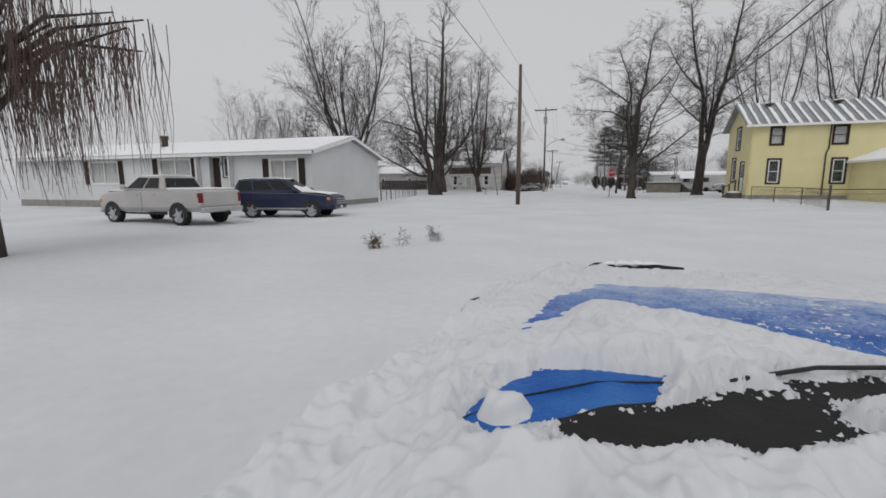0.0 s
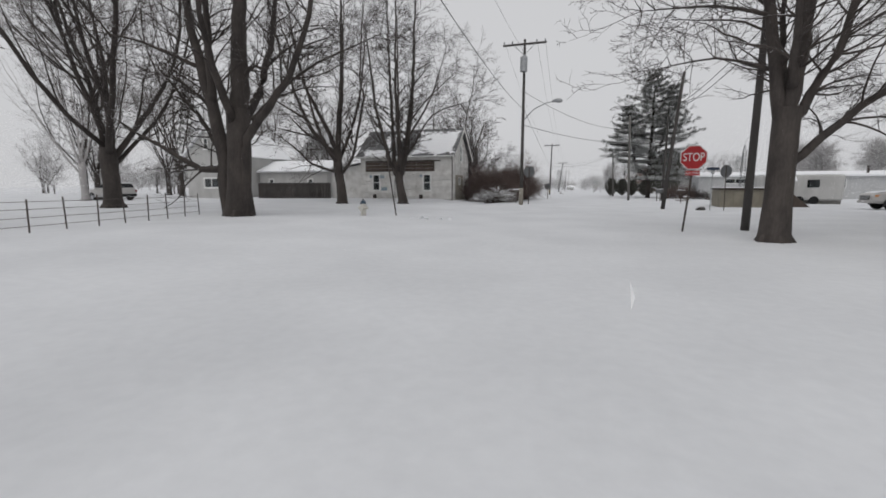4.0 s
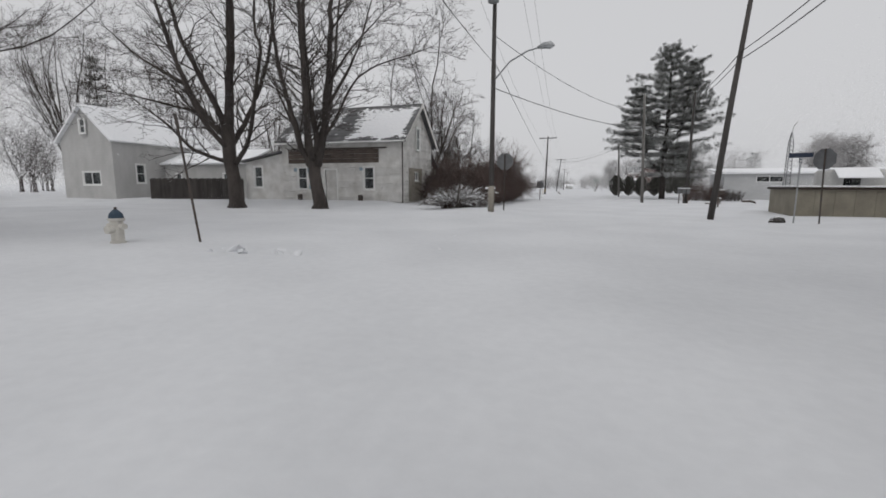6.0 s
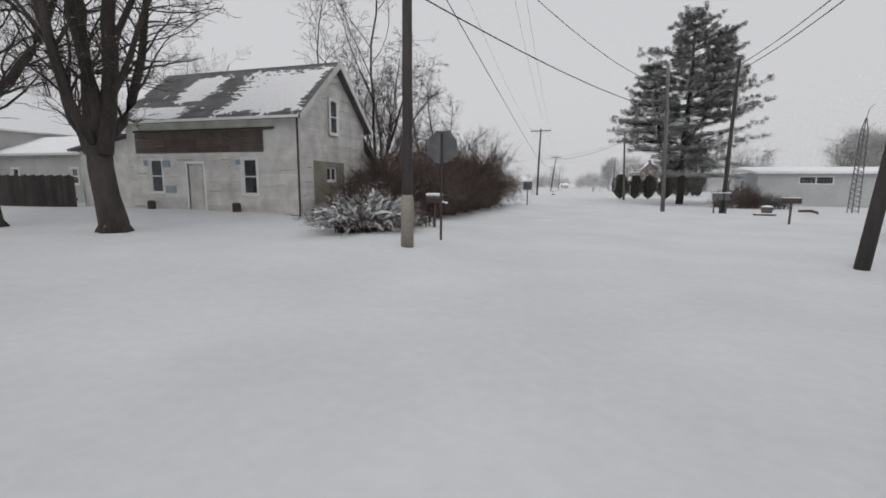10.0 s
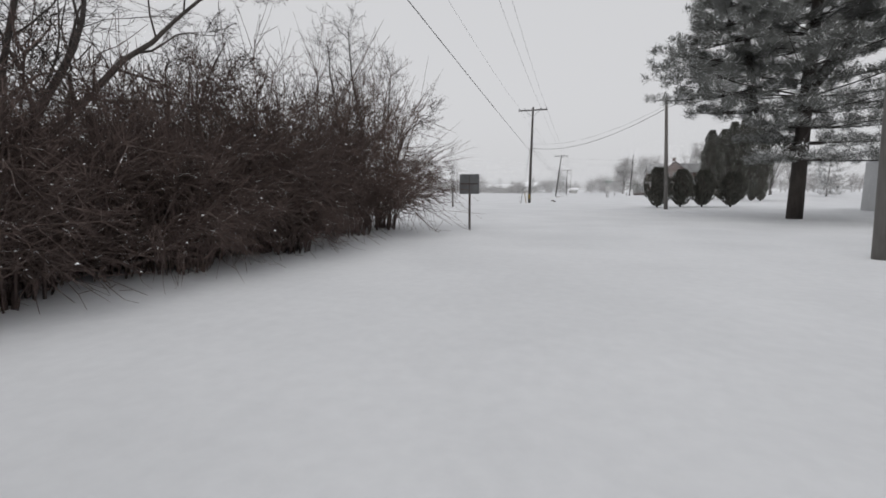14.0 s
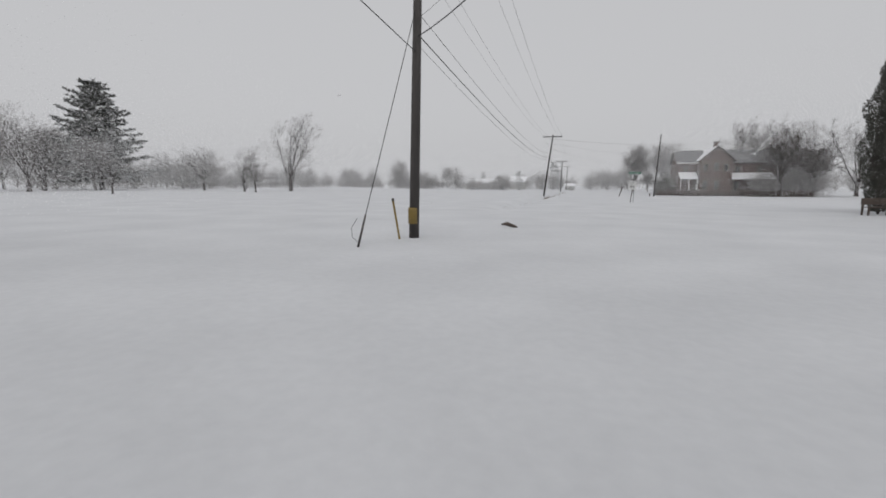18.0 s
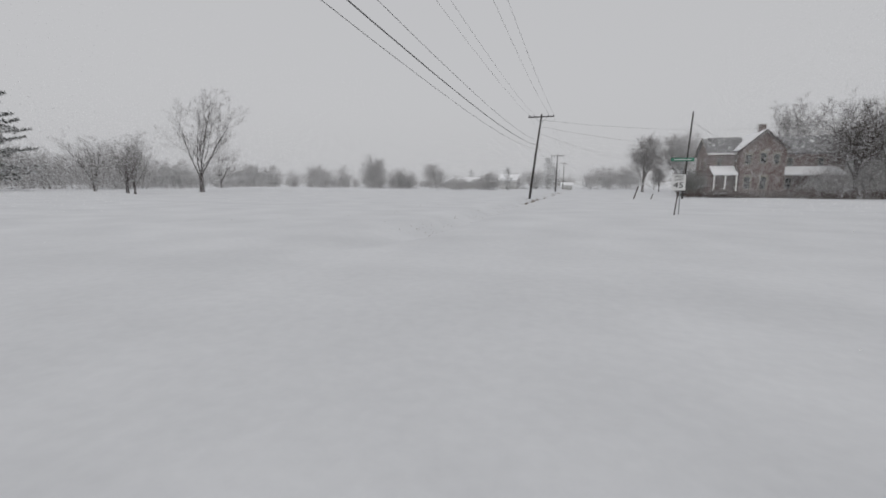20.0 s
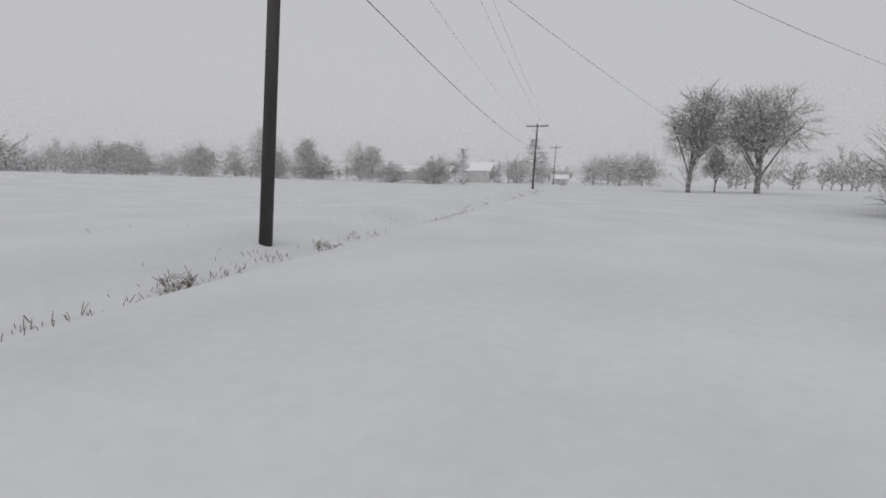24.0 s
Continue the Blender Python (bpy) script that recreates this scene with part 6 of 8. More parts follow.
def clapboards(parent, p0, u, length, zlo, zhi, openings, step, material, seed, clip=None):
    """Lapped boards, each its own piece, stopped at openings."""
    rnd = random.Random(seed)
    n = Vector((-u[1], u[0]))
    k, z = 0, zlo
    while z < zhi:
        lo, hi = (0.0, length) if clip is None else clip(z + step)
        cuts = [(lo, hi)]
        for ox, oz, ow, oh in openings:
            if z < oz + oh and z + step > oz:
                cuts = [seg for a, b in cuts for seg in ((a, min(b, ox)), (max(a, ox + ow), b)) if seg[1] - seg[0] > 0.06]
        for a, b in cuts:
            m = a + (b - a) * rnd.uniform(0.3, 0.7) if b - a > 4 else b
            for a_, b_ in ((a, m), (m, b)):
                if b_ - a_ < 0.06:
                    continue
                j = rnd.uniform(-0.006, 0.006)
                P = lambda x, zz, d: (p0[0] + u[0] * x + n[0] * d, p0[1] + u[1] * x + n[1] * d, zz + j)
                pr = [P(a_ + 0.004, z, -0.026), P(b_ - 0.004, z, -0.026), P(b_ - 0.004, z + step * 1.06, -0.006), P(a_ + 0.004, z + step * 1.06, -0.006)]
                Geo().add(pr + [P(a_ + 0.004, z, 0.0), P(b_ - 0.004, z, 0.0)], [(0, 1, 2, 3), (4, 5, 1, 0), (0, 3, 4), (1, 5, 2)]).obj("clapboard", material, parent)
                if b_ - a_ > 0.8 and rnd.random() < 0.28:
                    c0 = rnd.uniform(a_ + 0.1, b_ - 0.5)
                    c1 = min(b_ - 0.05, c0 + rnd.uniform(0.15, 0.9))
                    zt = z - 0.004 - rnd.uniform(0.0, 0.012)
                    Geo().add([P(c0, zt, -0.03), P(c1, zt + 0.006, -0.03), P(c1 - 0.05, z + 0.012, -0.028), P(c0 + 0.08, z + rnd.uniform(0.004, 0.02), -0.028)], [(0, 1, 2, 3)]).obj("split_edge", rnd.choice((BAREWOOD, PLY)), parent)
        z += step
        k += 1


# lean-to at its far end
lt = [(0.75, 0.95, 0.7, 1.5)]
wall(h1, "leanto_wall", WHITEPAINT, (-W1 - 3.3, 0.1), (1, 0), 3.3, 2.75, lt)
window(h1, (-W1 - 3.3, 0.1), (1, 0), 0.75, 0.95, 0.7, 1.5, casing=TRIMW, cw=0.07)
wall(h1, "leanto_wall", WHITEPAINT, (-W1 - 3.3, 4.0), (0, -1), 3.9, 2.75)
slab(h1, "leanto_roof", SHINGLE, (-W1 - 3.6, -0.25, 2.85), (-W1, -0.25, 3.5), (-W1, 4.3, 3.5), (-W1 - 3.6, 4.3, 2.85), 0.1, "low shed roof with snow")
Geo().prism([(-W1 - 3.3, 0.1, 2.75), (-W1, 0.1, 2.75), (-W1, 0.1, 3.35)], (0, 0.12, 0)).obj("leanto_cheek", WHITEPAINT, h1)
# back lean-to seen from the road
wall(h1, "rear_wall", WHITEPAINT, (-0.35, DEP), (0, 1), 2.6, 1.9, [(0.35, 1.0, 0.5, 0.75)])
window(h1, (-0.35, DEP), (0, 1), 0.35, 1.0, 0.5, 0.75, mullion=False, split=True)
Geo().prism([(-0.37, DEP, 1.9), (-0.37, DEP + 2.6, 1.9), (-0.37, DEP, 3.55)], (-0.12, 0, 0)).obj("rear_cheek", WHITEPAINT, h1)
slab(h1, "rear_roof", SHINGLE, (0.0, DEP, 3.75), (-W1, DEP, 3.75), (-W1, DEP + 3.0, 1.75), (0.0, DEP + 3.0, 1.75), 0.1, "sloping rear shed roof with snow")
Geo().box(-W1, -0.03, -0.4, 0.02, 0.0, 0.06).obj("foundation", FOUND, h1, "concrete footing")
for x_ in (-2.9, -7.6):
    Geo().tube([(x_, -0.35, -0.3), (x_, -0.35, 0.45), (x_, -0.35, 0.5)], [0.16, 0.17, 0.12], 10).obj("downpipe_stub", DARKSTEEL, h1, "dark pipe stub by the wall")

# ---- board fence between the white houses ----
bf = thing("board_fence", (-32.0, 68.6, gz(-32, 68.6)), 8, "dark weathered wooden board fence", "fence")
for k in range(46):
    Geo().box(0.17 * k, 0, -0.2, 0.17 * k + 0.15, 0.025, 1.5 + 0.03 * ((k * 7) % 3)).obj("board", FENCEWOOD, bf)
for z in (0.35, 1.2):
    Geo().box(0, 0.03, z, 7.8, 0.08, z + 0.1).obj("rail", FENCEWOOD, bf)

# ---- white gabled house behind the fence ----
h2 = thing("gabled_house", (-35.2, 68.3, 0.4), 0, "plain white gabled farmhouse with snow on its roof", "house")
GW = 5.6
wall(h2, "wall_front", WHITESIDE, (-GW, 0), (1, 0), GW, 4.6, [(2.2, 1.05, 1.9, 1.0)], gable=2.5)
window(h2, (-GW, 0), (1, 0), 2.2, 1.05, 1.9, 1.0, mullion=False, split=True, casing=TRIMW, cw=0.08)
window(h2, (-GW, -0.14), (1, 0), 2.55, 5.0, 0.6, 1.1, casing=TRIMW, cw=0.07)
wall(h2, "wall_side", WHITESIDE, (0, 0), (0, 1), 9.5, 4.6, [(1.8, 1.2, 0.75, 1.5), (5.0, 1.2, 0.75, 1.5)])
window(h2, (0, 0), (0, 1), 1.8, 1.2, 0.75, 1.5, casing=TRIMW, cw=0.07)
window(h2, (0, 0), (0, 1), 5.0, 1.2, 0.75, 1.5, casing=TRIMW, cw=0.07)
wall(h2, "wall_side", WHITESIDE, (-GW, 9.5), (0, -1), 9.5, 4.6)
wall(h2, "wall_back", WHITESIDE, (0, 9.5), (-1, 0), GW, 4.6, gable=2.5)
slab(h2, "roof", CLOD, (0.35, -0.3, 4.4), (0.35, 9.8, 4.4), (-GW / 2, 9.8, 7.25), (-GW / 2, -0.3, 7.25), 0.14, "snow-covered roof slope")
slab(h2, "roof", CLOD, (-GW - 0.35, 9.8, 4.4), (-GW - 0.35, -0.3, 4.4), (-GW / 2, -0.3, 7.25), (-GW / 2, 9.8, 7.25), 0.14, "snow-covered roof slope")
# its lower wing toward the weathered house
wall(h2, "wing_wall", WHITESIDE, (0.2, 4.2), (1, 0), 8.6, 2.9, [(1.2, 1.1, 0.6, 0.9), (6.2, 1.1, 0.6, 0.9)])
window(h2, (0.2, 4.2), (1, 0), 1.2, 1.1, 0.6, 0.9, casing=TRIMW, cw=0.06)
window(h2, (0.2, 4.2), (1, 0), 6.2, 1.1, 0.6, 0.9, casing=TRIMW, cw=0.06)
slab(h2, "wing_roof", CLOD, (0, 3.9, 2.85), (9.0, 3.9, 2.85), (9.0, 6.8, 4.1), (0, 6.8, 4.1), 0.14, "snow-covered wing roof")
wall(h2, "wing_end", WHITESIDE, (8.8, 4.2), (0, 1), 5.2, 2.9, gable=1.1)

# ---- mobile home ----
mh = thing("mobile_home", (-14.0, 21.2, 0.2), 0, "long white mobile home with low snow-covered roof", "house")
ML = 24.0
fo = [(ML - 10.95, 1.4, 2.5, 1.45), (ML - 7.05, 0.6, 0.8, 2.35), (ML - 6.02, 1.75, 0.42, 1.15), (ML - 2.78, 1.3, 1.85, 1.4), (ML - 16.9, 1.4, 2.5, 1.4)]
wall(mh, "wall_front", MOBILE, (-ML, 0), (1, 0), ML, 3.15, fo)
for k, o in enumerate(fo):
    if k != 1:
        window(mh, (-ML, 0), (1, 0), *o, curtain=k != 2, split=k != 2, mullion=False, casing=TRIMW if k != 2 else TRIMD, cw=0.05, glass=CLEARPANE if k != 2 else None)
for x_, z_, h_ in ((-11.42, 1.35, 1.55), (-8.38, 1.35, 1.55), (-3.24, 1.25, 1.5), (-0.87, 1.25, 1.5), (-17.36, 1.35, 1.5), (-14.32, 1.35, 1.5)):
    s = Geo().box(x_, -0.045, z_, x_ + 0.4, -0.01, z_ + h_)
    for q in range(9):
        s.box(x_ + 0.04, -0.06, z_ + 0.08 + q * (h_ - 0.15) / 9, x_ + 0.36, -0.045, z_ + 0.14 + q * (h_ - 0.15) / 9)
    s.obj("shutter", TRIMD, mh, "dark louvred shutter")
door(mh, (-ML, 0.25), (1, 0), ML - 7.05, 0.6, 0.8, 2.3, TRIMD)
for x_ in (-7.85, -5.45):
    Geo().box(x_, -0.3, 0.32, x_ + 0.12, -0.005, 3.05).obj("entry_pier", MOBILE, mh, "white pier beside the entry", bevel=0.01)
for k in range(26):
    x_ = -ML + 0.5 + k * 0.92 + 0.25 * math.sin(k * 2.7)
    Geo().tube([(x_, -0.475, 2.95), (x_ + 0.01, -0.475, 2.95 - 0.1 - 0.09 * abs(math.sin(k * 1.7)))], [0.014, 0.003], 5).obj("icicle", PANE, mh, "small clear icicle")
Geo().tube([(-6.13, -0.03, 2.6), (-6.13, -0.1, 2.55), (-6.13, -0.1, 2.43)], [0.05, 0.06, 0.07], 8).obj("porch_lamp", GALV, mh, "small wall lamp by the door")
wall(mh, "wall_gable", MOBILE, (0, 0), (0, 1), 8.1, 3.15, gable=0.95)
wall(mh, "wall_gable", MOBILE, (-ML, 8.1), (0, -1), 8.1, 3.15, gable=0.95)
wall(mh, "wall_back", MOBILE, (0, 8.1), (-1, 0), ML, 3.15)
Geo().box(-ML, -0.03, -0.4, 0.03, 8.13, 0.32).obj("skirting", FOUND, mh, "grey block skirting")
for s in (0, 1):
    y0_ = -0.45 if s == 0 else 8.55
    slab(mh, "roof", METALROOF, (-ML - 0.3, y0_, 3.1), (0.4, y0_, 3.1), (0.4, 4.05, 4.22), (-ML - 0.3, 4.05, 4.22), 0.12)
    sl = slab(mh, "roof_snow", CLOD, (-ML - 0.28, y0_ + (0.06 if s == 0 else -0.06), 3.2), (0.36, y0_ + (0.06 if s == 0 else -0.06), 3.2), (0.36, 4.05, 4.32), (-ML - 0.28, 4.05, 4.32), 0.09, "layer of snow on the roof", bevel=0.03)
    Geo().prism([(0.4, y0_, 3.12), (0.4, 4.05, 4.24), (0.4, 4.05, 4.06), (0.4, y0_, 2.94)], (0.035, 0, 0)).obj("bargeboard", TRIMW, mh)
Geo().box(-ML, -0.5, 2.94, 0.3, -0.45, 3.1).obj("fascia", TRIMW, mh)
Geo().tube([(-12.8, 2.2, 3.6), (-12.8, 2.2, 4.35), (-12.8, 2.2, 4.36), (-12.8, 2.2, 4.55)], [0.2, 0.2, 0.26, 0.26], 8).obj("chimney", DARKSTEEL, mh, "dark metal chimney")
Geo().tube([(0.06, 8.15, 3.0), (0.06, 8.15, 0.1)], 0.05, 6).obj("downspout", TRIMW, mh)
Geo().box(-7.7, -1.5, -0.3, -5.5, -0.31, 0.5).obj("porch_step", FOUND, mh, "concrete porch step")

# ---- wire yard fence past the mobile home ----
yf = thing("wire_fence", (-14.9, 29.8, gz(-14.9, 29.8)), 0, "low sagging wire fence with thin steel posts", "fence")
pts = [(-0.1 - 0.012 * k * k, 1.15 * k) for k in range(17)]
for k, (x, y) in enumerate(pts):
    big = k in (2, 4)
    post(yf, x, y, 1.45 if big else 1.0 + 0.05 * (k % 3), 0.05 * math.sin(k * 3), 0, 0.05 if big else 0.022, BAREWOOD if big else DARKSTEEL)
for z in (0.2, 0.45, 0.7, 0.92):
    Geo().tube([(x, y, z) for x, y in pts], 0.008, 4).obj("strand", DARKSTEEL, yf)
ys = thing("garden_swing", (-21.0, 40.5, gz(-21, 40.5)), 15, "metal garden swing frame in the snowy yard", "swing")
for s in (-0.9, 0.9):
    Geo().tube([(s, -0.6, -0.1), (s, 0, 1.9), (s, 0.6, -0.1)], 0.04, 6).obj("swing_leg", DARKSTEEL, ys)
Geo().tube([(-1.1, 0, 1.9), (1.1, 0, 1.9)], 0.04, 6).obj("top_bar", DARKSTEEL, ys)
Geo().box(-0.75, -0.25, 0.5, 0.75, 0.25, 0.56).obj("seat", BAREWOOD, ys, bevel=0.01)
Geo().box(-0.75, 0.25, 0.56, 0.75, 0.3, 1.1).obj("backrest", BAREWOOD, ys, bevel=0.01)

# ---- yellow farmhouse ----
def snow_pad(parent, x, y, z, rx, ry, seed):
    """A rounded pad of fallen snow on a tread."""
    g = Geo()
    rows = []
    for k, (f, h) in enumerate(((1.04, -0.02), (1.02, 0.05), (0.85, 0.1), (0.5, 0.125), (0.1, 0.13))):
        rows.append([])
        for q in range(16):
            a = q * math.tau / 16
            c, d = math.cos(a), math.sin(a)
            m = f / max(abs(c), abs(d)) ** 0.75 * (1 + 0.07 * noise.noise((c * 2, d * 2, seed)))
            rows[-1].append((x + rx * c * m, y + ry * d * m, z + h * (1 + 0.3 * noise.noise((c * 3, d * 3, seed + 5.0)))))
    g.loft(rows, closed=True)
    return g.obj("tread_snow", CLOD, parent, "snow lying on the step", smooth=True)


yh = thing("yellow_house", (13.2, 42.5, 0.15), 0, "two-storey yellow clapboard farmhouse with snow-striped metal roof", "house")
YL, YD, YE, YR = 16.0, 5.6, 6.15, 1.75
lo = [(1.43, 1.32, 0.77, 1.81), (5.74, 1.32, 0.8, 1.81), (1.44, 4.39, 0.79, 1.3), (5.6, 4.35, 0.85, 1.3), (10.5, 4.35, 0.85, 1.3)]
wall(yh, "wall_long", YELLOW, (0, 0), (1, 0), YL, YE, lo)
for o in lo:
    if o[1] < 3:
        window(yh, (0, 0), (1, 0), *o, casing=TRIMD, cw=0.14, fw=0.085)
    else:
        window(yh, (0, 0), (1, 0), *o, trim=TRIMD, casing=TRIMD, cw=0.13, fw=0.04, curtain=True, glass=CLEARPANE)
so = [(3.78, 0.62, 0.94, 2.38), (1.62, 1.48, 0.9, 1.9), (2.33, 4.2, 0.92, 1.78)]
wall(yh, "wall_gable", YELLOW, (0, YD), (0, -1), YD, YE, so, gable=YR)
window(yh, (0, YD), (0, -1), *so[1], casing=TRIMD, cw=0.13, fw=0.08)
window(yh, (0, YD), (0, -1), *so[2], casing=TRIMD, cw=0.13, fw=0.08)
sd = door(yh, (0, YD), (0, -1), *so[0], TRIMW, casing=TRIMD)
for z0_, z1_, m_ in ((1.75, 2.85, PANE), (0.85, 1.6, SIGNWHITE)):
    Geo().box(0.022, YD - 4.56, z0_, 0.034, YD - 3.94, z1_).obj("storm_pane" if m_ is PANE else "storm_panel", m_, sd, "dark glass of the storm door" if m_ is PANE else "pale lower panel")
wall(yh, "wall_gable", YELLOW, (YL, 0), (0, 1), YD, YE, gable=YR)
wall(yh, "wall_back", YELLOW, (YL, YD), (-1, 0), YL, YE)
Geo().box(-0.03, -0.03, -0.4, YL + 0.03, YD + 0.03, 0.3).obj("foundation", FOUND, yh, "grey stone foundation")
for s in (0, 1):
    y0_ = -0.4 if s == 0 else YD + 0.4
    slab(yh, "roof", METALROOF, (-0.5, y0_, YE - 0.2), (YL + 0.5, y0_, YE - 0.2), (YL + 0.5, YD / 2, YE + YR + 0.12), (-0.5, YD / 2, YE + YR + 0.12), 0.08, "grey ribbed metal roof")
run = Vector((0, YD / 2 + 0.4, YR + 0.32))
for k in range(24):
    x_ = -0.45 + k * 0.69
    og_ = Vector((x_, -0.4, YE - 0.2))
    n_ = Vector((0, -run.z, run.y)).normalized()
    a, b = og_ + n_ * 0.004, og_ + run + n_ * 0.004
    Geo().prism([tuple(a), tuple(a + Vector((0.05, 0, 0))), tuple(b + Vector((0.05, 0, 0))), tuple(b)], tuple(n_ * 0.045)).obj("roof_rib", METALROOF, yh)
    sk = 0.22 + 0.05 * math.sin(k * 5.1)
    g = Geo()
    rows = []
    for q in range(9):
        u = q / 8
        w0 = 0.06 + 0.05 * noise.noise((k, u * 4, 1.0))
        c = og_ + run * u
        wv = sk + 0.09 * noise.noise((k * 2.0, u * 5, 7.0))
        dx = -0.35 * (u - 0.5) * 0
        rows.append([tuple(c + Vector((w0, 0, 0)) + n_ * 0.006), tuple(c + Vector((w0 + 0.04, 0, 0)) + n_ * 0.05), tuple(c + Vector((w0 + wv, 0, 0)) + n_ * 0.05), tuple(c + Vector((w0 + wv + 0.06, 0, 0)) + n_ * 0.006)])
    g.loft(rows, closed=True)
    g.obj("snow_strip", CLOD, yh, "strip of snow between roof ribs")
Geo().box(-0.5, -0.46, YE - 0.38, YL + 0.5, -0.4, YE - 0.2).obj("fascia", TRIMW, yh)
Geo().tube([(5.35, -0.06, YE - 0.3), (5.35, -0.06, 4.0), (5.2, -0.06, 3.6), (5.2, -0.06, 0.3)], 0.05, 6).obj("downspout", TRIMD, yh, "dark downspout")
# corner downspout, roof vents
Geo().tube([(0.1, -0.36, YE - 0.42), (0.1, -0.3, YE - 0.6), (0.07, -0.07, YE - 0.85), (0.07, -0.07, 0.25), (0.02, -0.25, 0.02)], 0.045, 8).obj("downspout", YELLOW, yh, "pale yellow corner downspout", smooth=True)
for x_ in (1.8, 6.6, 11.4):
    Geo().tube([(x_, 2.25, YE + 1.3), (x_, 2.22, YE + 1.62), (x_, 2.22, YE + 1.66), (x_, 2.22, YE + 1.75), (x_, 2.22, YE + 1.8)], [0.16, 0.16, 0.34, 0.3, 0.05], 14).obj("roof_vent", DARKSTEEL, yh, "dark mushroom roof vent", smooth=True)
# landing, steps along the gable and their rail
Geo().box(-0.85, 0.75, -0.4, -0.035, 2.15, 0.46).obj("porch_landing", BAREWOOD, yh, "dark weathered wooden landing", bevel=0.02)
for k in range(4):
    Geo().box(-0.85, 2.15 + 0.55 * k, -0.4, -0.1, 2.7 + 0.55 * k, 0.3 - 0.13 * k).obj("porch_step", BAREWOOD, yh, "weathered wooden step", bevel=0.02)
    snow_pad(yh, -0.5, 2.44 + 0.55 * k, 0.3 - 0.13 * k, 0.3, 0.22, 40 + k)
snow_pad(yh, -0.45, 1.45, 0.46, 0.36, 0.6, 39)
Geo().tube([(-0.4, 1.1, 1.52), (-0.4, 4.75, 0.82)], 0.045, 8).obj("porch_rail", BAREWOOD, yh, "sloping wooden handrail")
for y_, h_ in ((1.35, 1.47), (2.9, 1.17), (4.6, 0.84)):
    Geo().box(-0.44, y_ - 0.045, -0.3, -0.35, y_ + 0.045, h_).obj("rail_post", BAREWOOD, yh)
# single-storey wing in front
ye = thing("yellow_wing", (20.1, 36.0, 0.15), 0, "single-storey yellow house wing with snowy shed roof", "house wing")
wall(ye, "wall_front", YELLOW, (0, 0), (1, 0), 7, 3.0)
wall(ye, "wall_side", YELLOW, (0, 6.5), (0, -1), 6.5, 3.0)
wall(ye, "wall_side", YELLOW, (7, 0), (0, 1), 6.5, 3.0)
slab(ye, "roof", CLOD, (-0.35, -0.35, 2.95), (-0.35, 6.55, 2.95), (3.5, 6.55, 4.6), (3.5, -0.35, 4.6), 0.16, "snow-covered roof slope")
slab(ye, "roof", CLOD, (7.35, -0.35, 2.95), (7.35, 6.55, 2.95), (3.5, 6.55, 4.6), (3.5, -0.35, 4.6), 0.16, "snow-covered roof slope")
Geo().prism([(0, 0, 3.0), (7, 0, 3.0), (3.5, 0, 4.4)], (0, 0.15, 0)).obj("gable_end", YELLOW, ye)
# chain fence in front of the yellow house
cf = thing("chain_fence", (12.9, 40.2, gz(12.9, 40.2)), 0, "low weathered rail fence with wire mesh, half buried in snow", "fence")
fp_ = [(0, 0), (0.1, -4.0), (0.1, -8.0), (-1.1, -13.8), (2.4, -13.0), (5.2, -13.0)]
for k, (x, y) in enumerate(fp_):
    post(cf, x, y, 1.05 if k != 3 else 1.25, 0, 0, 0.03 if k != 3 else 0.06, BAREWOOD)
Geo().tube([(x, y, 1.03) for x, y in fp_], 0.028, 6).obj("top_rail", BAREWOOD, cf)
Geo().tube([(x, y, 0.8) for x, y in fp_], 0.012, 5).obj("lower_rail", BAREWOOD, cf)
mesh = Geo()
for (xa, ya), (xb, yb) in zip(fp_, fp_[1:]):
    L = math.hypot(xb - xa, yb - ya)
    for k in range(int(L / 0.12)):
        u, w = k * 0.12 / L, min(1, (k * 0.12 + 0.8) / L)
        mesh.tube([(xa + (xb - xa) * u, ya + (yb - ya) * u, 0.1), (xa + (xb - xa) * w, ya + (yb - ya) * w, 1.0)], 0.003, 3, cap=False)
        mesh.tube([(xa + (xb - xa) * u, ya + (yb - ya) * u, 1.0), (xa + (xb - xa) * w, ya + (yb - ya) * w, 0.1)], 0.003, 3, cap=False)
mesh.obj("mesh", BAREWOOD, cf, "thin wire mesh")

# ---- low pool wall ----
pw = thing("pool_enclosure", (9.3, 69.5, 0.0), 0, "low tan panelled pool wall capped with snow", "pool")
pp = [(0, 0), (4.3, 0.5), (5.0, 3.0), (3.6, 5.0), (0.5, 4.6)]
for (xa, ya), (xb, yb) in zip(pp, pp[1:] + pp[:1]):
    m = max(1, round(math.hypot(xb - xa, yb - ya) / 0.95))
    for k in range(m):
        a = (xa + (xb - xa) * (k + 0.01) / m, ya + (yb - ya) * (k + 0.01) / m)
        b = (xa + (xb - xa) * (k + 0.99) / m, ya + (yb - ya) * (k + 0.99) / m)
        d = Vector((-(b[1] - a[1]), b[0] - a[0], 0)).normalized() * 0.05
        Geo().prism([(*a, -0.2), (*b, -0.2), (*b, 1.42), (*a, 1.42)], tuple(d)).obj("panel", TAN, pw)
Geo().prism([(x, y, 1.42) for x, y in pp], (0, 0, 0.12)).obj("snow_cap", CLOD, pw, "snow on top", bevel=0.03)
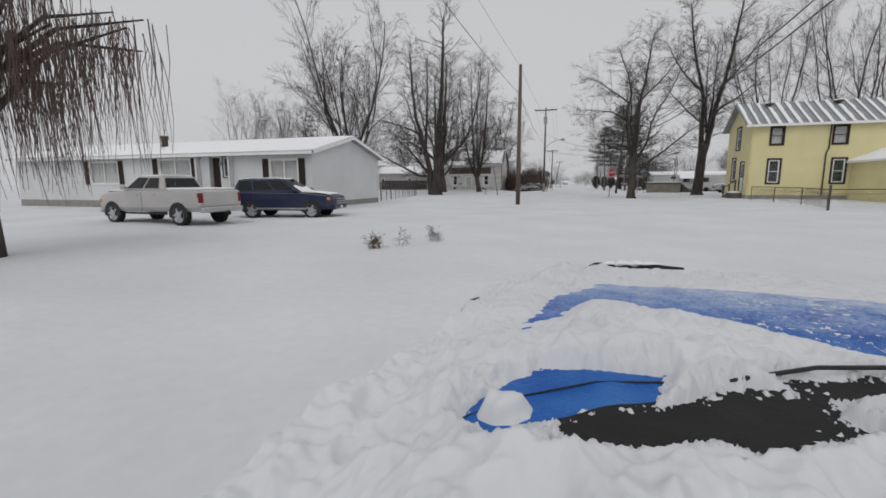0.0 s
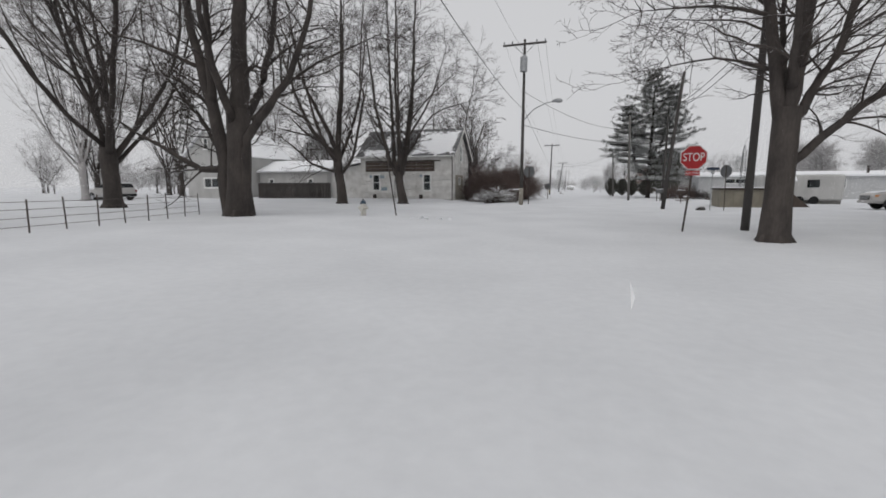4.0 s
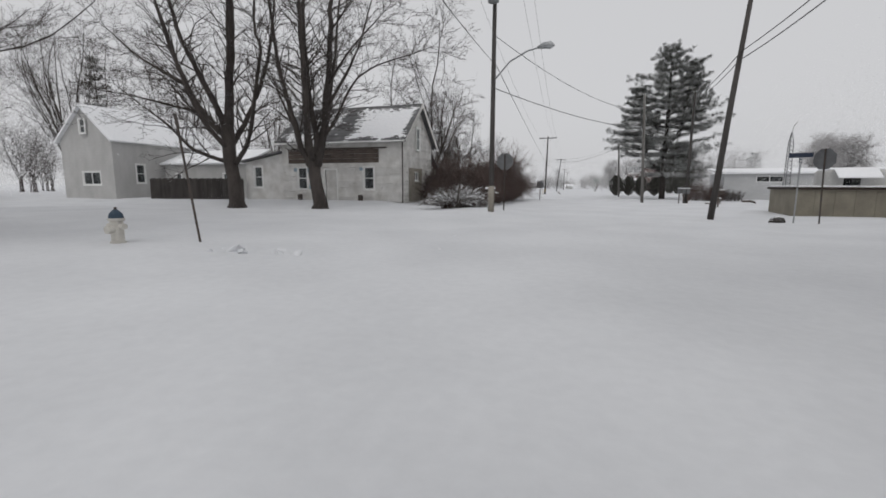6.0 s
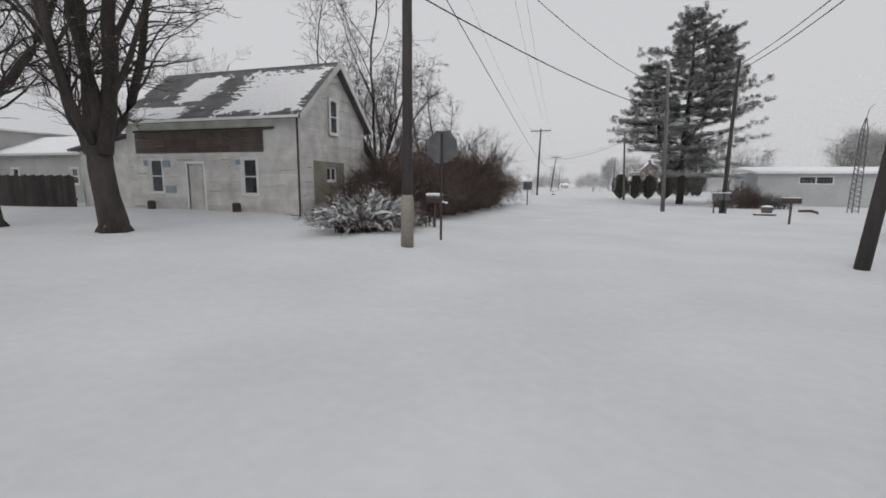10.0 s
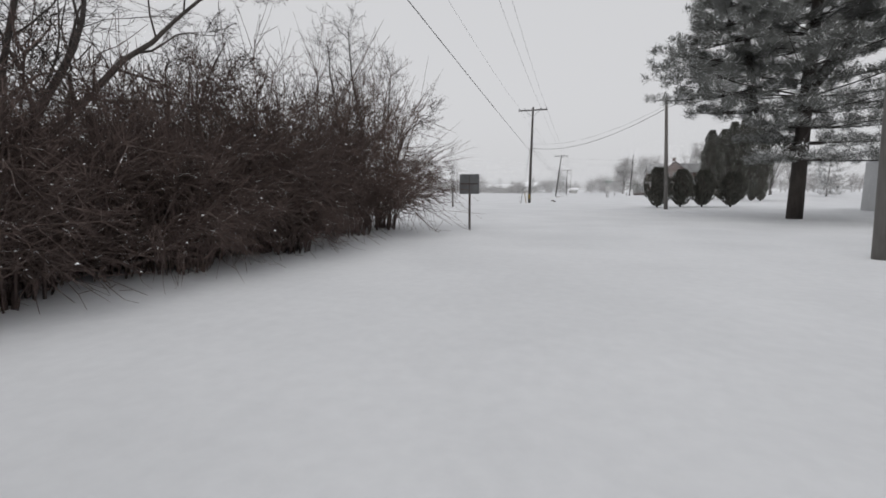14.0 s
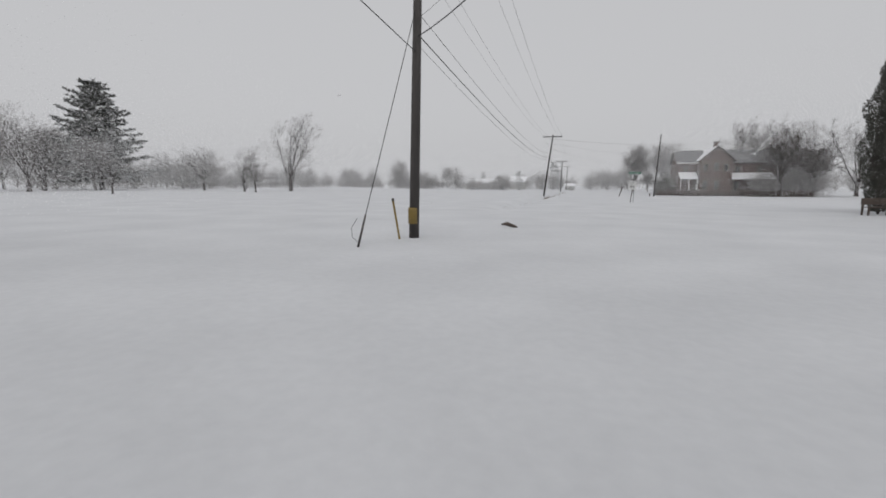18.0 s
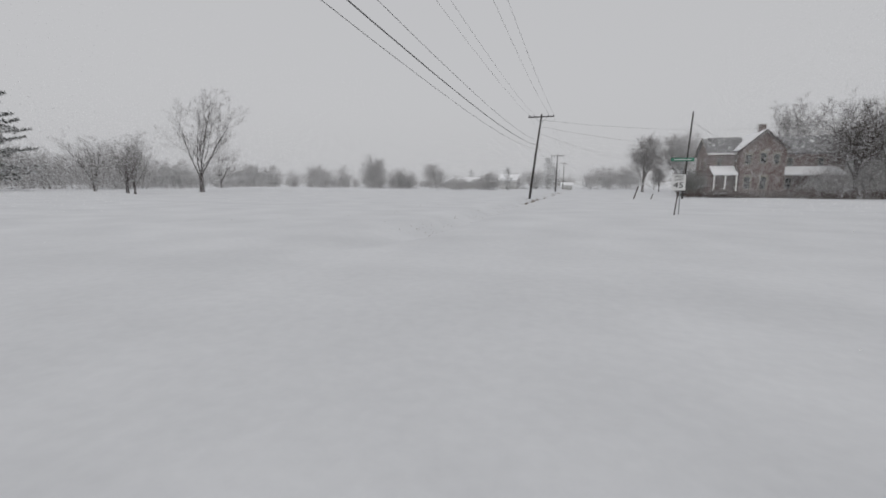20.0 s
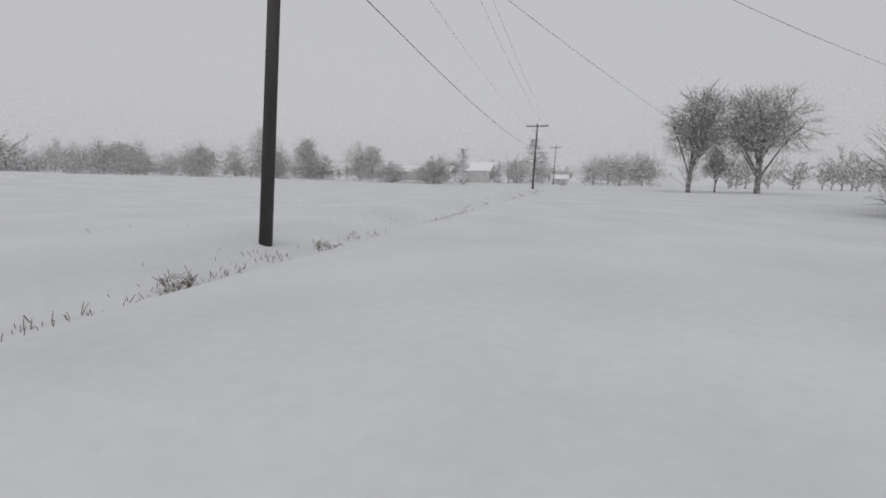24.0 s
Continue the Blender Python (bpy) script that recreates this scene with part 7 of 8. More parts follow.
for (xa, ya), (xb, yb) in zip(pp, pp[1:] + pp[:1]):
    q = lambda x_, y_: (2.5 + (x_ - 2.5) * 1.06, 2.5 + (y_ - 2.5) * 1.06)
    Geo().prism([(*q(xa, ya), 1.34), (*q(xb, yb), 1.34), (*q(xb, yb), 1.46), (*q(xa, ya), 1.46)], tuple(Vector((yb - ya, xa - xb, 0)).normalized() * -0.12)).obj("rim", TRIMD, pw, "dark overhanging rim")
Geo().prism([(4.9, 1.6, 0), (6.3, 1.6, 0), (4.9, 1.6, 1.2)], (0, 0.9, 0)).obj("ramp", BAREWOOD, pw, "sloping side ramp")

# ---- low white building behind the pine ----
lb = thing("low_building", (15.0, 103.5, 0.0), -4, "long low grey-white building with flat snowy roof", "building")
lo2 = [(3.2, 2.0, 2.6, 0.7), (9.0, 1.4, 1.4, 1.2), (15, 1.4, 1.8, 1.2)]
wall(lb, "wall_front", GREYSIDE, (0, 0), (1, 0), 26, 3.1, lo2)
for o in lo2:
    window(lb, (0, 0), (1, 0), *o, mullion=False, split=True)
wall(lb, "wall_side", GREYSIDE, (0, 9), (0, -1), 9, 3.1, [(3, 1.2, 1.2, 1.2)])
window(lb, (0, 9), (0, -1), 3, 1.2, 1.2, 1.2)
slab(lb, "roof", CLOD, (-0.4, -0.4, 3.15), (26.4, -0.4, 3.15), (26.4, 9.4, 3.9), (-0.4, 9.4, 3.9), 0.2, "flat roof under snow")
Geo().tube([(20, 3, 3.2), (20, 3, 4.1), (20, 3, 4.15), (20, 3, 4.35)], [0.15, 0.15, 0.22, 0.2], 8).obj("vent_pipe", DARKSTEEL, lb)
# white trailer by the pool
wt = thing("white_trailer", (15.2, 80.5, 0.0), -6, "white box trailer with rounded snowy roof edge", "trailer")
tb = Geo().box(0, 0, 0.35, 6.3, 2.6, 2.62).obj("trailer_box", WHITESIDE, wt, bevel=0.12)
Geo().prism([(0.3, -1.0, 2.05), (2.6, -1.0, 2.05), (2.6, 0.0, 2.7), (0.3, 0.0, 2.7)], (0, 0, 0.09)).obj("awning", CLOD, wt, "snow-covered door awning", bevel=0.02)
Geo().box(0.1, 0.1, 2.622, 6.2, 2.5, 2.72).obj("roof_snow", CLOD, wt, "snow on the roof", bevel=0.03)
for x_ in (0.9, 3.6):
    Geo().box(x_, -0.02, 1.5, x_ + 0.9, 0.0, 2.2).obj("trailer_window", CARGLASS, wt, "dark small window")
for x_ in (3.1, 4.2):
    Geo().tube([(x_, -0.02, 0.35), (x_, 0.22, 0.35)], 0.36, 18).obj("wheel", RUBBER, wt)
Geo().box(0, 0.5, 0.0, 6.3, 2.2, 0.35).obj("skirt", FOUND, wt)
# small lattice tower
tw = thing("lattice_tower", (16.9, 91.6, 0.0), 0, "thin steel lattice antenna tower", "tower")
for k in range(3):
    a = k * 2.094
    Geo().tube([(0.34 * math.cos(a), 0.34 * math.sin(a), -0.2), (0.22 * math.cos(a), 0.22 * math.sin(a), 5.4), (0.03 * math.cos(a), 0.03 * math.sin(a), 6.3)], 0.034, 6).obj("leg", ALU, tw)
for q in range(17):
    z = 0.1 + q * 0.33
    r_ = 0.34 - 0.12 * z / 5.4
    ring = [(r_ * math.cos(k * 2.094), r_ * math.sin(k * 2.094), z + (0.33 if k == 1 else 0)) for k in range(4)]
    Geo().tube(ring, 0.02, 4).obj("brace", ALU, tw)
Geo().tube([(0, 0, 6.2), (0.1, 0, 6.9), (0.35, 0, 7.2)], 0.02, 5).obj("antenna", DARKSTEEL, tw)
# mailbox cluster and meter boxes, bench, pots
mb = thing("mailbox", (8.3, 78.6, gz(8.3, 78.6)), 0, "dark rural mailbox on a post with snow on top", "mailbox")
post(mb, 0, 0, 0.95, 0, 0, 0.05, BAREWOOD, "mailbox_post", 4)
Geo().prism([(-0.4, -0.12, 0.95), (-0.4, 0.12, 0.95), (-0.4, 0.12, 1.12), (-0.4, 0.07, 1.2), (-0.4, -0.07, 1.2), (-0.4, -0.12, 1.12)], (0.75, 0, 0)).obj("mailbox_body", DARKSTEEL, mb)
Geo().box(-0.38, -0.08, 1.203, 0.33, 0.08, 1.25).obj("snow_cap", CLOD, mb, "snow on top", bevel=0.02)
for k, x_ in enumerate((-0.35, 0.0, 0.35)):
    q = thing("meter_box", (7.75 + x_, 87.25, gz(8, 87)), 0, "grey meter box on a short wooden stand", "meter box", "meters by the pole")
    Geo().box(-0.13, -0.1, 0.85, 0.13, 0.1, 1.3).obj("box_body", ALU, q, bevel=0.015)
    post(q, 0, 0, 0.85, 0, 0, 0.045, BAREWOOD, "stand_post", 4)
    Geo().box(-0.15, -0.12, 1.302, 0.15, 0.12, 1.36).obj("snow_cap", CLOD, q, bevel=0.02)
rm = thing("roadside_mailbox", (-6.1, 70.0, gz(-6.1, 70.0)), 0, "dark roadside mailbox with thick snow cap before the hedge", "mailbox")
post(rm, 0, 0, 0.9, 0, 0, 0.06, BAREWOOD, "mailbox_post", 4)
Geo().prism([(-0.3, -0.15, 0.9), (-0.3, 0.15, 0.9), (-0.3, 0.15, 1.06), (-0.3, 0.09, 1.16), (-0.3, -0.09, 1.16), (-0.3, -0.15, 1.06)], (0.6, 0, 0)).obj("mailbox_body", DARKSTEEL, rm)
Geo().box(-0.31, -0.14, 1.14, 0.29, 0.14, 1.26).obj("snow_cap", CLOD, rm, "thick snow on top", bevel=0.045)
lid_ = Geo().prism([(0.31, -0.14, 0.91), (0.31, 0.14, 0.91), (0.47, 0.14, 0.86), (0.47, -0.14, 0.86)], (0.006, 0, 0.02)).obj("mailbox_door", DARKSTEEL, rm, "open door with a little snow")
Geo().prism([(0.32, -0.12, 0.935), (0.32, 0.12, 0.935), (0.47, 0.12, 0.885), (0.47, -0.12, 0.885)], (0, 0, 0.04)).obj("snow_cap", CLOD, lid_)
pt = thing("garden_pot", (10.5, 87.6, gz(10.5, 87.6)), 0, "dark round garden pot heaped with snow", "pot")
Geo().loft([[(q_ * c_, q_ * s_, z_) for c_, s_ in RING[14]] for q_, z_ in ((0.2, -0.05), (0.3, 0.2), (0.36, 0.42), (0.38, 0.45))]).obj("pot_body", POLE_GREY, pt, smooth=False)
Geo().loft([[(q_ * c_, q_ * s_, z_) for c_, s_ in RING[14]] for q_, z_ in ((0.36, 0.455), (0.28, 0.52), (0.1, 0.57))]).obj("snow_cap", CLOD, pt, smooth=True)
bd = thing("loose_board", (9.6, 85.3, gz(9.6, 85.3)), 0, "loose dark board lying on snow", "board")
Geo().box(-0.55, -0.15, 0.02, 0.55, 0.15, 0.1).obj("plank", BAREWOOD, bd, bevel=0.01)
Geo().box(-0.52, -0.13, 0.102, 0.5, 0.13, 0.15).obj("snow_cap", CLOD, bd, bevel=0.02)
lg = thing("fallen_log", (13.2, 88.8, gz(13.2, 88.8)), 0, "short dark log lying in snow", "log")
Geo().tube([(-0.5, 0, 0.2), (0.2, 0.1, 0.22), (0.55, 0.1, 0.12), (0.62, 0.1, -0.05)], [0.08, 0.1, 0.08, 0.05], 7).obj("log_body", BAREWOOD, lg)
lu = thing("dark_lump", (6.97, 64.7, gz(6.97, 64.7)), 0, "dark earthy lump dusted by snow at the corner", "debris")
for k, (lx, ly, q_) in enumerate(((0, 0, 0.2), (0.16, 0.05, 0.15), (-0.17, 0.04, 0.13))):
    Geo().tube([(lx, ly, -0.1), (lx, ly, q_ * 0.5), (lx + 0.03, ly, q_ * 1.15), (lx + 0.05, ly, q_ * 1.4)], [q_ * 0.9, q_, q_ * 0.6, q_ * 0.1], 8).obj("clump", mat("earth_clump", (0.06, 0.055, 0.05), (0.03, 0.028, 0.026), scale=5, bump=0.8, snow=0.9) if k == 0 else bpy.data.materials["earth_clump"], lu)
sb = thing("box_stand", (14.7, 143.6, gz(14.7, 143.6)), 0, "small box on two posts with snow on top", "mailbox")
for x_ in (-0.22, 0.22):
    post(sb, 0, 0, 1.1, 0, 0, 0.045, PLY, "stand_post", 4).location.x += x_
Geo().box(-0.3, -0.2, 1.02, 0.3, 0.2, 1.32).obj("box_body", BAREWOOD, sb, bevel=0.02)
Geo().box(-0.32, -0.22, 1.322, 0.32, 0.22, 1.42).obj("snow_cap", CLOD, sb, bevel=0.03)
bn = thing("wooden_bench", (13.7, 146.0, gz(13.7, 146.0)), 15, "weathered wooden bench beside the arborvitae", "bench")
Geo().box(-0.8, -0.25, 0.45, 0.8, 0.25, 0.5).obj("seat", BAREWOOD, bn, bevel=0.01)
Geo().box(-0.8, 0.22, 0.6, 0.8, 0.27, 1.0).obj("backrest", BAREWOOD, bn, bevel=0.01)
for x_ in (-0.7, 0.7):
    for y_ in (-0.2, 0.22):
        Geo().box(x_ - 0.04, y_ - 0.04, -0.1, x_ + 0.04, y_ + 0.04, 0.45 if y_ < 0 else 1.0).obj("leg", BAREWOOD, bn)
# grey shed behind the fruit tree
sh = thing("garden_shed", (-47.3, 113.2, gz(-47.3, 113.2) - 0.15), 0, "grey wooden shed at the orchard yard", "shed")
for k in range(16):
    Geo().box(0.31 * k, 0, -0.2, 0.31 * k + 0.295, 0.04, 1.9).obj("board", FENCEWOOD, sh)
for k in range(10):
    Geo().box(4.94, 0.31 * k, -0.2, 4.98, 0.31 * k + 0.295, 1.9).obj("board", FENCEWOOD, sh)
slab(sh, "roof", CLOD, (-0.3, -0.3, 1.95), (5.2, -0.3, 1.95), (5.2, 3.4, 2.3), (-0.3, 3.4, 2.3), 0.12, "snow-covered shed roof")
# Added near-black block paints the shade inside the shed.
Geo().box(0.02, 0.05, -0.2, 4.9, 3.1, 1.8).obj("shed_core", ROOMSHADE, sh)
# far white house across the orchard
fh = thing("distant_house", (-106, 157, 0.3), 0, "distant white house with dark windows", "house")
wall(fh, "wall_front", WHITESIDE, (0, 0), (1, 0), 11, 4.5, [(1.5, 1, 1, 1.4), (4.5, 1, 1, 1.4), (8, 1, 1, 1.4)])
for x_ in (1.5, 4.5, 8):
    window(fh, (0, 0), (1, 0), x_, 1, 1, 1.4)
slab(fh, "roof", CLOD, (-0.4, -0.4, 4.5), (11.4, -0.4, 4.5), (11.4, 3.5, 6.8), (-0.4, 3.5, 6.8), 0.15, "snow-covered roof")
# ---- brick farmhouse ----
bh = thing("brick_house", (13.3, 203.2, 0.1), 0, "old red brick farmhouse with gables and snowy roof", "house")
wall(bh, "wing_wall", BRICK, (0.0, 2.1), (1, 0), 3.3, 5.9, [(0.9, 3.9, 0.7, 1.3)])
window(bh, (0.0, 2.1), (1, 0), 0.9, 3.9, 0.7, 1.3, trim=PLY, casing=PLY, cw=0.05)
side_w = [(2.0, 3.7, 0.8, 1.5), (4.6, 3.7, 0.8, 1.5), (2.0, 0.9, 0.8, 1.6)]
wall(bh, "wing_gable", BRICK, (0.0, 9.3), (0, -1), 7.2, 5.9, side_w, gable=2.2)
for o in side_w:
    window(bh, (0.0, 9.3), (0, -1), *o, trim=PLY, casing=PLY, cw=0.05)
slab(bh, "wing_roof", SHINGLE, (-0.35, 1.75, 5.75), (4.6, 1.75, 5.75), (4.6, 5.7, 8.2), (-0.35, 5.7, 8.2), 0.15, "grey shingle wing roof")
slab(bh, "wing_roof", SHINGLE, (-0.35, 9.65, 5.75), (4.6, 9.65, 5.75), (4.6, 5.7, 8.2), (-0.35, 5.7, 8.2), 0.15)
Geo().box(-0.3, 1.68, 5.6, 3.2, 1.76, 5.8).obj("fascia", TRIMW, bh, "pale eave board")
for ya, yb in ((1.75, 5.7), (9.65, 5.7)):
    Geo().prism([(-0.37, ya, 5.75), (-0.37, yb, 8.2), (-0.37, yb, 8.0), (-0.37, ya, 5.55)], (-0.03, 0, 0)).obj("bargeboard", PLY, bh)
go = [(0.45, 4.1, 0.8, 1.4), (2.1, 4.2, 0.85, 1.5), (3.6, 4.1, 0.8, 1.4), (0.5, 0.9, 0.85, 1.7), (2.3, 0.9, 0.85, 1.7)]
wall(bh, "wall_front", BRICK, (3.2, 0), (1, 0), 5.0, 6.15, go, gable=2.3)
for o in go:
    window(bh, (3.2, 0), (1, 0), *o, trim=PLY, casing=PLY, cw=0.05)
    Geo().box(3.2 + o[0] - 0.12, -0.05, o[1] + o[3] + 0.06, 3.2 + o[0] + o[2] + 0.12, -0.004, o[1] + o[3] + 0.24).obj("lintel", PLY, bh, "pale stone lintel")
wall(bh, "wall_side", BRICK, (3.2, 10), (0, -1), 10, 6.15)
wall(bh, "wall_side", BRICK, (8.2, 0), (0, 1), 10, 6.15, [(2, 1, 0.9, 1.7), (2, 4, 0.9, 1.7)])
slab(bh, "roof", SHINGLE, (2.8, -0.4, 5.95), (2.8, 10.3, 5.95), (5.7, 10.3, 8.6), (5.7, -0.4, 8.6), 0.15, "grey shingles under thin snow")
slab(bh, "roof", SHINGLE, (8.6, -0.4, 5.95), (8.6, 10.3, 5.95), (5.7, 10.3, 8.6), (5.7, -0.4, 8.6), 0.15)
slab(bh, "roof_snow", CLOD, (2.85, -0.3, 6.07), (2.85, 9.8, 6.07), (5.6, 9.8, 8.61), (5.6, -0.3, 8.61), 0.1, "snow on the roof slope")
ch_ = Geo().box(5.35, 1.2, 8.0, 6.05, 1.8, 9.3).obj("chimney", BRICK, bh, "brick chimney", bevel=0.02)
Geo().box(5.28, 1.13, 9.3, 6.12, 1.87, 9.42).obj("chimney_cap", FOUND, ch_, bevel=0.02)
for k, (xa, xb) in enumerate(((2.8, 5.7), (8.6, 5.7))):
    Geo().prism([(xa, -0.42, 5.95), (xb, -0.42, 8.6), (xb, -0.42, 8.35), (xa, -0.42, 5.7)], (0, 0.04, 0)).obj("bargeboard", TRIMD, bh)
slab(bh, "porch_roof", CLOD, (0.1, -0.4, 2.9), (3.0, -0.4, 2.9), (3.0, 2.1, 4.1), (0.1, 2.1, 4.1), 0.16, "snow-covered porch roof")
for x_ in (0.2, 1.5, 2.8):
    Geo().box(x_, -0.3, -0.2, x_ + 0.14, -0.16, 2.85).obj("porch_post", TRIMW, bh)
rw = thing("rear_wing", (21.55, 206.4, 0.1), 0, "two-storey brick rear wing with snowy porch roof", "house wing")
wall(rw, "wall_front", BRICK, (0, 0), (1, 0), 7.6, 5.9, [(1.2, 3.8, 0.8, 1.4), (4.6, 3.8, 0.8, 1.4), (1.2, 0.9, 0.8, 1.6), (4.6, 0.9, 0.8, 1.6)])
for x_ in (1.2, 4.6):
    window(rw, (0, 0), (1, 0), x_, 3.8, 0.8, 1.4, trim=PLY)
    window(rw, (0, 0), (1, 0), x_, 0.9, 0.8, 1.6, trim=PLY)
wall(rw, "wall_side", BRICK, (7.6, 0), (0, 1), 7.2, 5.9, gable=2.2)
slab(rw, "roof", SHINGLE, (-0.3, -0.35, 5.75), (7.95, -0.35, 5.75), (7.95, 3.6, 8.3), (-0.3, 3.6, 8.3), 0.15, "grey shingle roof dusted with snow")
slab(rw, "roof", SHINGLE, (-0.3, 7.55, 5.75), (7.95, 7.55, 5.75), (7.95, 3.6, 8.3), (-0.3, 3.6, 8.3), 0.15)
slab(rw, "porch_roof", CLOD, (0.05, -2.7, 2.9), (6.8, -2.7, 2.9), (6.8, -0.01, 4.0), (0.05, -0.01, 4.0), 0.16, "snow-covered porch roof")
for x_ in (0.1, 2.2, 4.4, 6.5):
    Geo().box(x_, -2.6, -0.2, x_ + 0.14, -2.46, 2.85).obj("porch_post", BAREWOOD, rw)
oval_tree(28.2, 201.6, 11.5, 4.6, 1.6, 132, "dense dark-twigged bushy tree before the rear wing", limbs=16, subs=14, twigs=14, materials=(BARK, TWIG))
oval_tree(33.5, 203.5, 10.0, 4.4, 1.2, 133, "dense dark-twigged bushy tree beside the rear wing", limbs=15, subs=13, twigs=14, materials=(BARK, TWIG))
# low hedge before the brick house
brush(12.5, 198.6, 3.2, 0.6, 1.3, 96, 170, "dark low hedge before the brick house", name="garden_hedge")
brush(19.5, 198.8, 3.8, 0.6, 1.3, 97, 190, "dark low hedge before the brick house", name="garden_hedge")
brush(27.5, 199.2, 4.4, 0.6, 1.3, 98, 200, "dark low hedge before the rear wing", name="garden_hedge")
brush(16.0, 200.2, 3.8, 0.6, 1.0, 91, 150, "dark low foundation shrubs before the brick house", name="garden_hedge")
brush(24.0, 200.0, 4.2, 0.6, 1.0, 92, 150, "dark low shrubs before the rear wing", name="garden_hedge")
brush(11.6, 207.0, 1.5, 1.6, 4.4, 93, 330, "dense dark evergreen shrub beside the brick house", name="garden_shrub", material=CEDAR)
# far farm roofs down the road
for k, (x, y, w, h) in enumerate(((-54.5, 300, 16, 4.5), (-34.0, 302, 6.5, 5.6), (-11.5, 312, 4, 2.6))):
    fb = thing("distant_barn", (x, y, 0), 0, "distant pale farm building with snowy roof", "barn")
    wall(fb, "wall_front", WHITESIDE, (0, 0), (1, 0), w, h * 0.6)
    slab(fb, "roof", CLOD, (-0.4, -0.4, h * 0.58), (w + 0.4, -0.4, h * 0.58), (w + 0.4, 5, h), (-0.4, 5, h), 0.2, "snow-covered roof")
# ---- vehicles ----


def wheel(parent, x, y, r, w, side):
    """A tyre with a spoked rim; side: which way its face looks."""
    tyre = Geo()
    rings = []
    for d, q in ((-w / 2, 0.72), (-w / 2, 0.93), (-w * 0.35, 1.0), (w * 0.35, 1.0), (w / 2, 0.93), (w / 2, 0.72)):
        rings.append([(x + q * r * c, y + d, r + q * r * s) for c, s in RING[24]])
    tyre.loft(rings)
    t = tyre.obj("wheel", RUBBER, parent, "black tyre", smooth=False)
    f = y + side * (w / 2 + 0.004)
    rim = Geo()
    rim.loft([[(x + q * r * c, f + side * d, r + q * r * s) for c, s in RING[24]] for q, d in ((0.70, 0.0), (0.66, 0.012), (0.60, -0.02), (0.60, -0.001))])
    for k in range(5):
        a = k * 1.2566
        c, s = math.cos(a), math.sin(a)
        rim.prism([(x + r * (c * u - s * v), f, r + r * (s * u + c * v)) for u, v in ((0.08, -0.13), (0.62, -0.07), (0.62, 0.07), (0.08, 0.13))], (0, side * 0.02, 0))
    rim.tube([(x, f, r), (x, f + side * 0.03, r)], 0.13 * r / 0.35, 10)
    rim.obj("rim", CHROME, t, "silver spoked rim")
    return t


def section(x, hw, zb, zm, zt, crown=0.02, tuck=0.9):
    half = [(hw * tuck, zb), (hw, zb + 0.18), (hw, zm), (hw * 0.97, zt - 0.03), (hw * 0.9, zt), (hw * 0.4, zt + crown)]
    return [(x, -y, z) for y, z in half] + [(x, y, z) for y, z in reversed(half)]


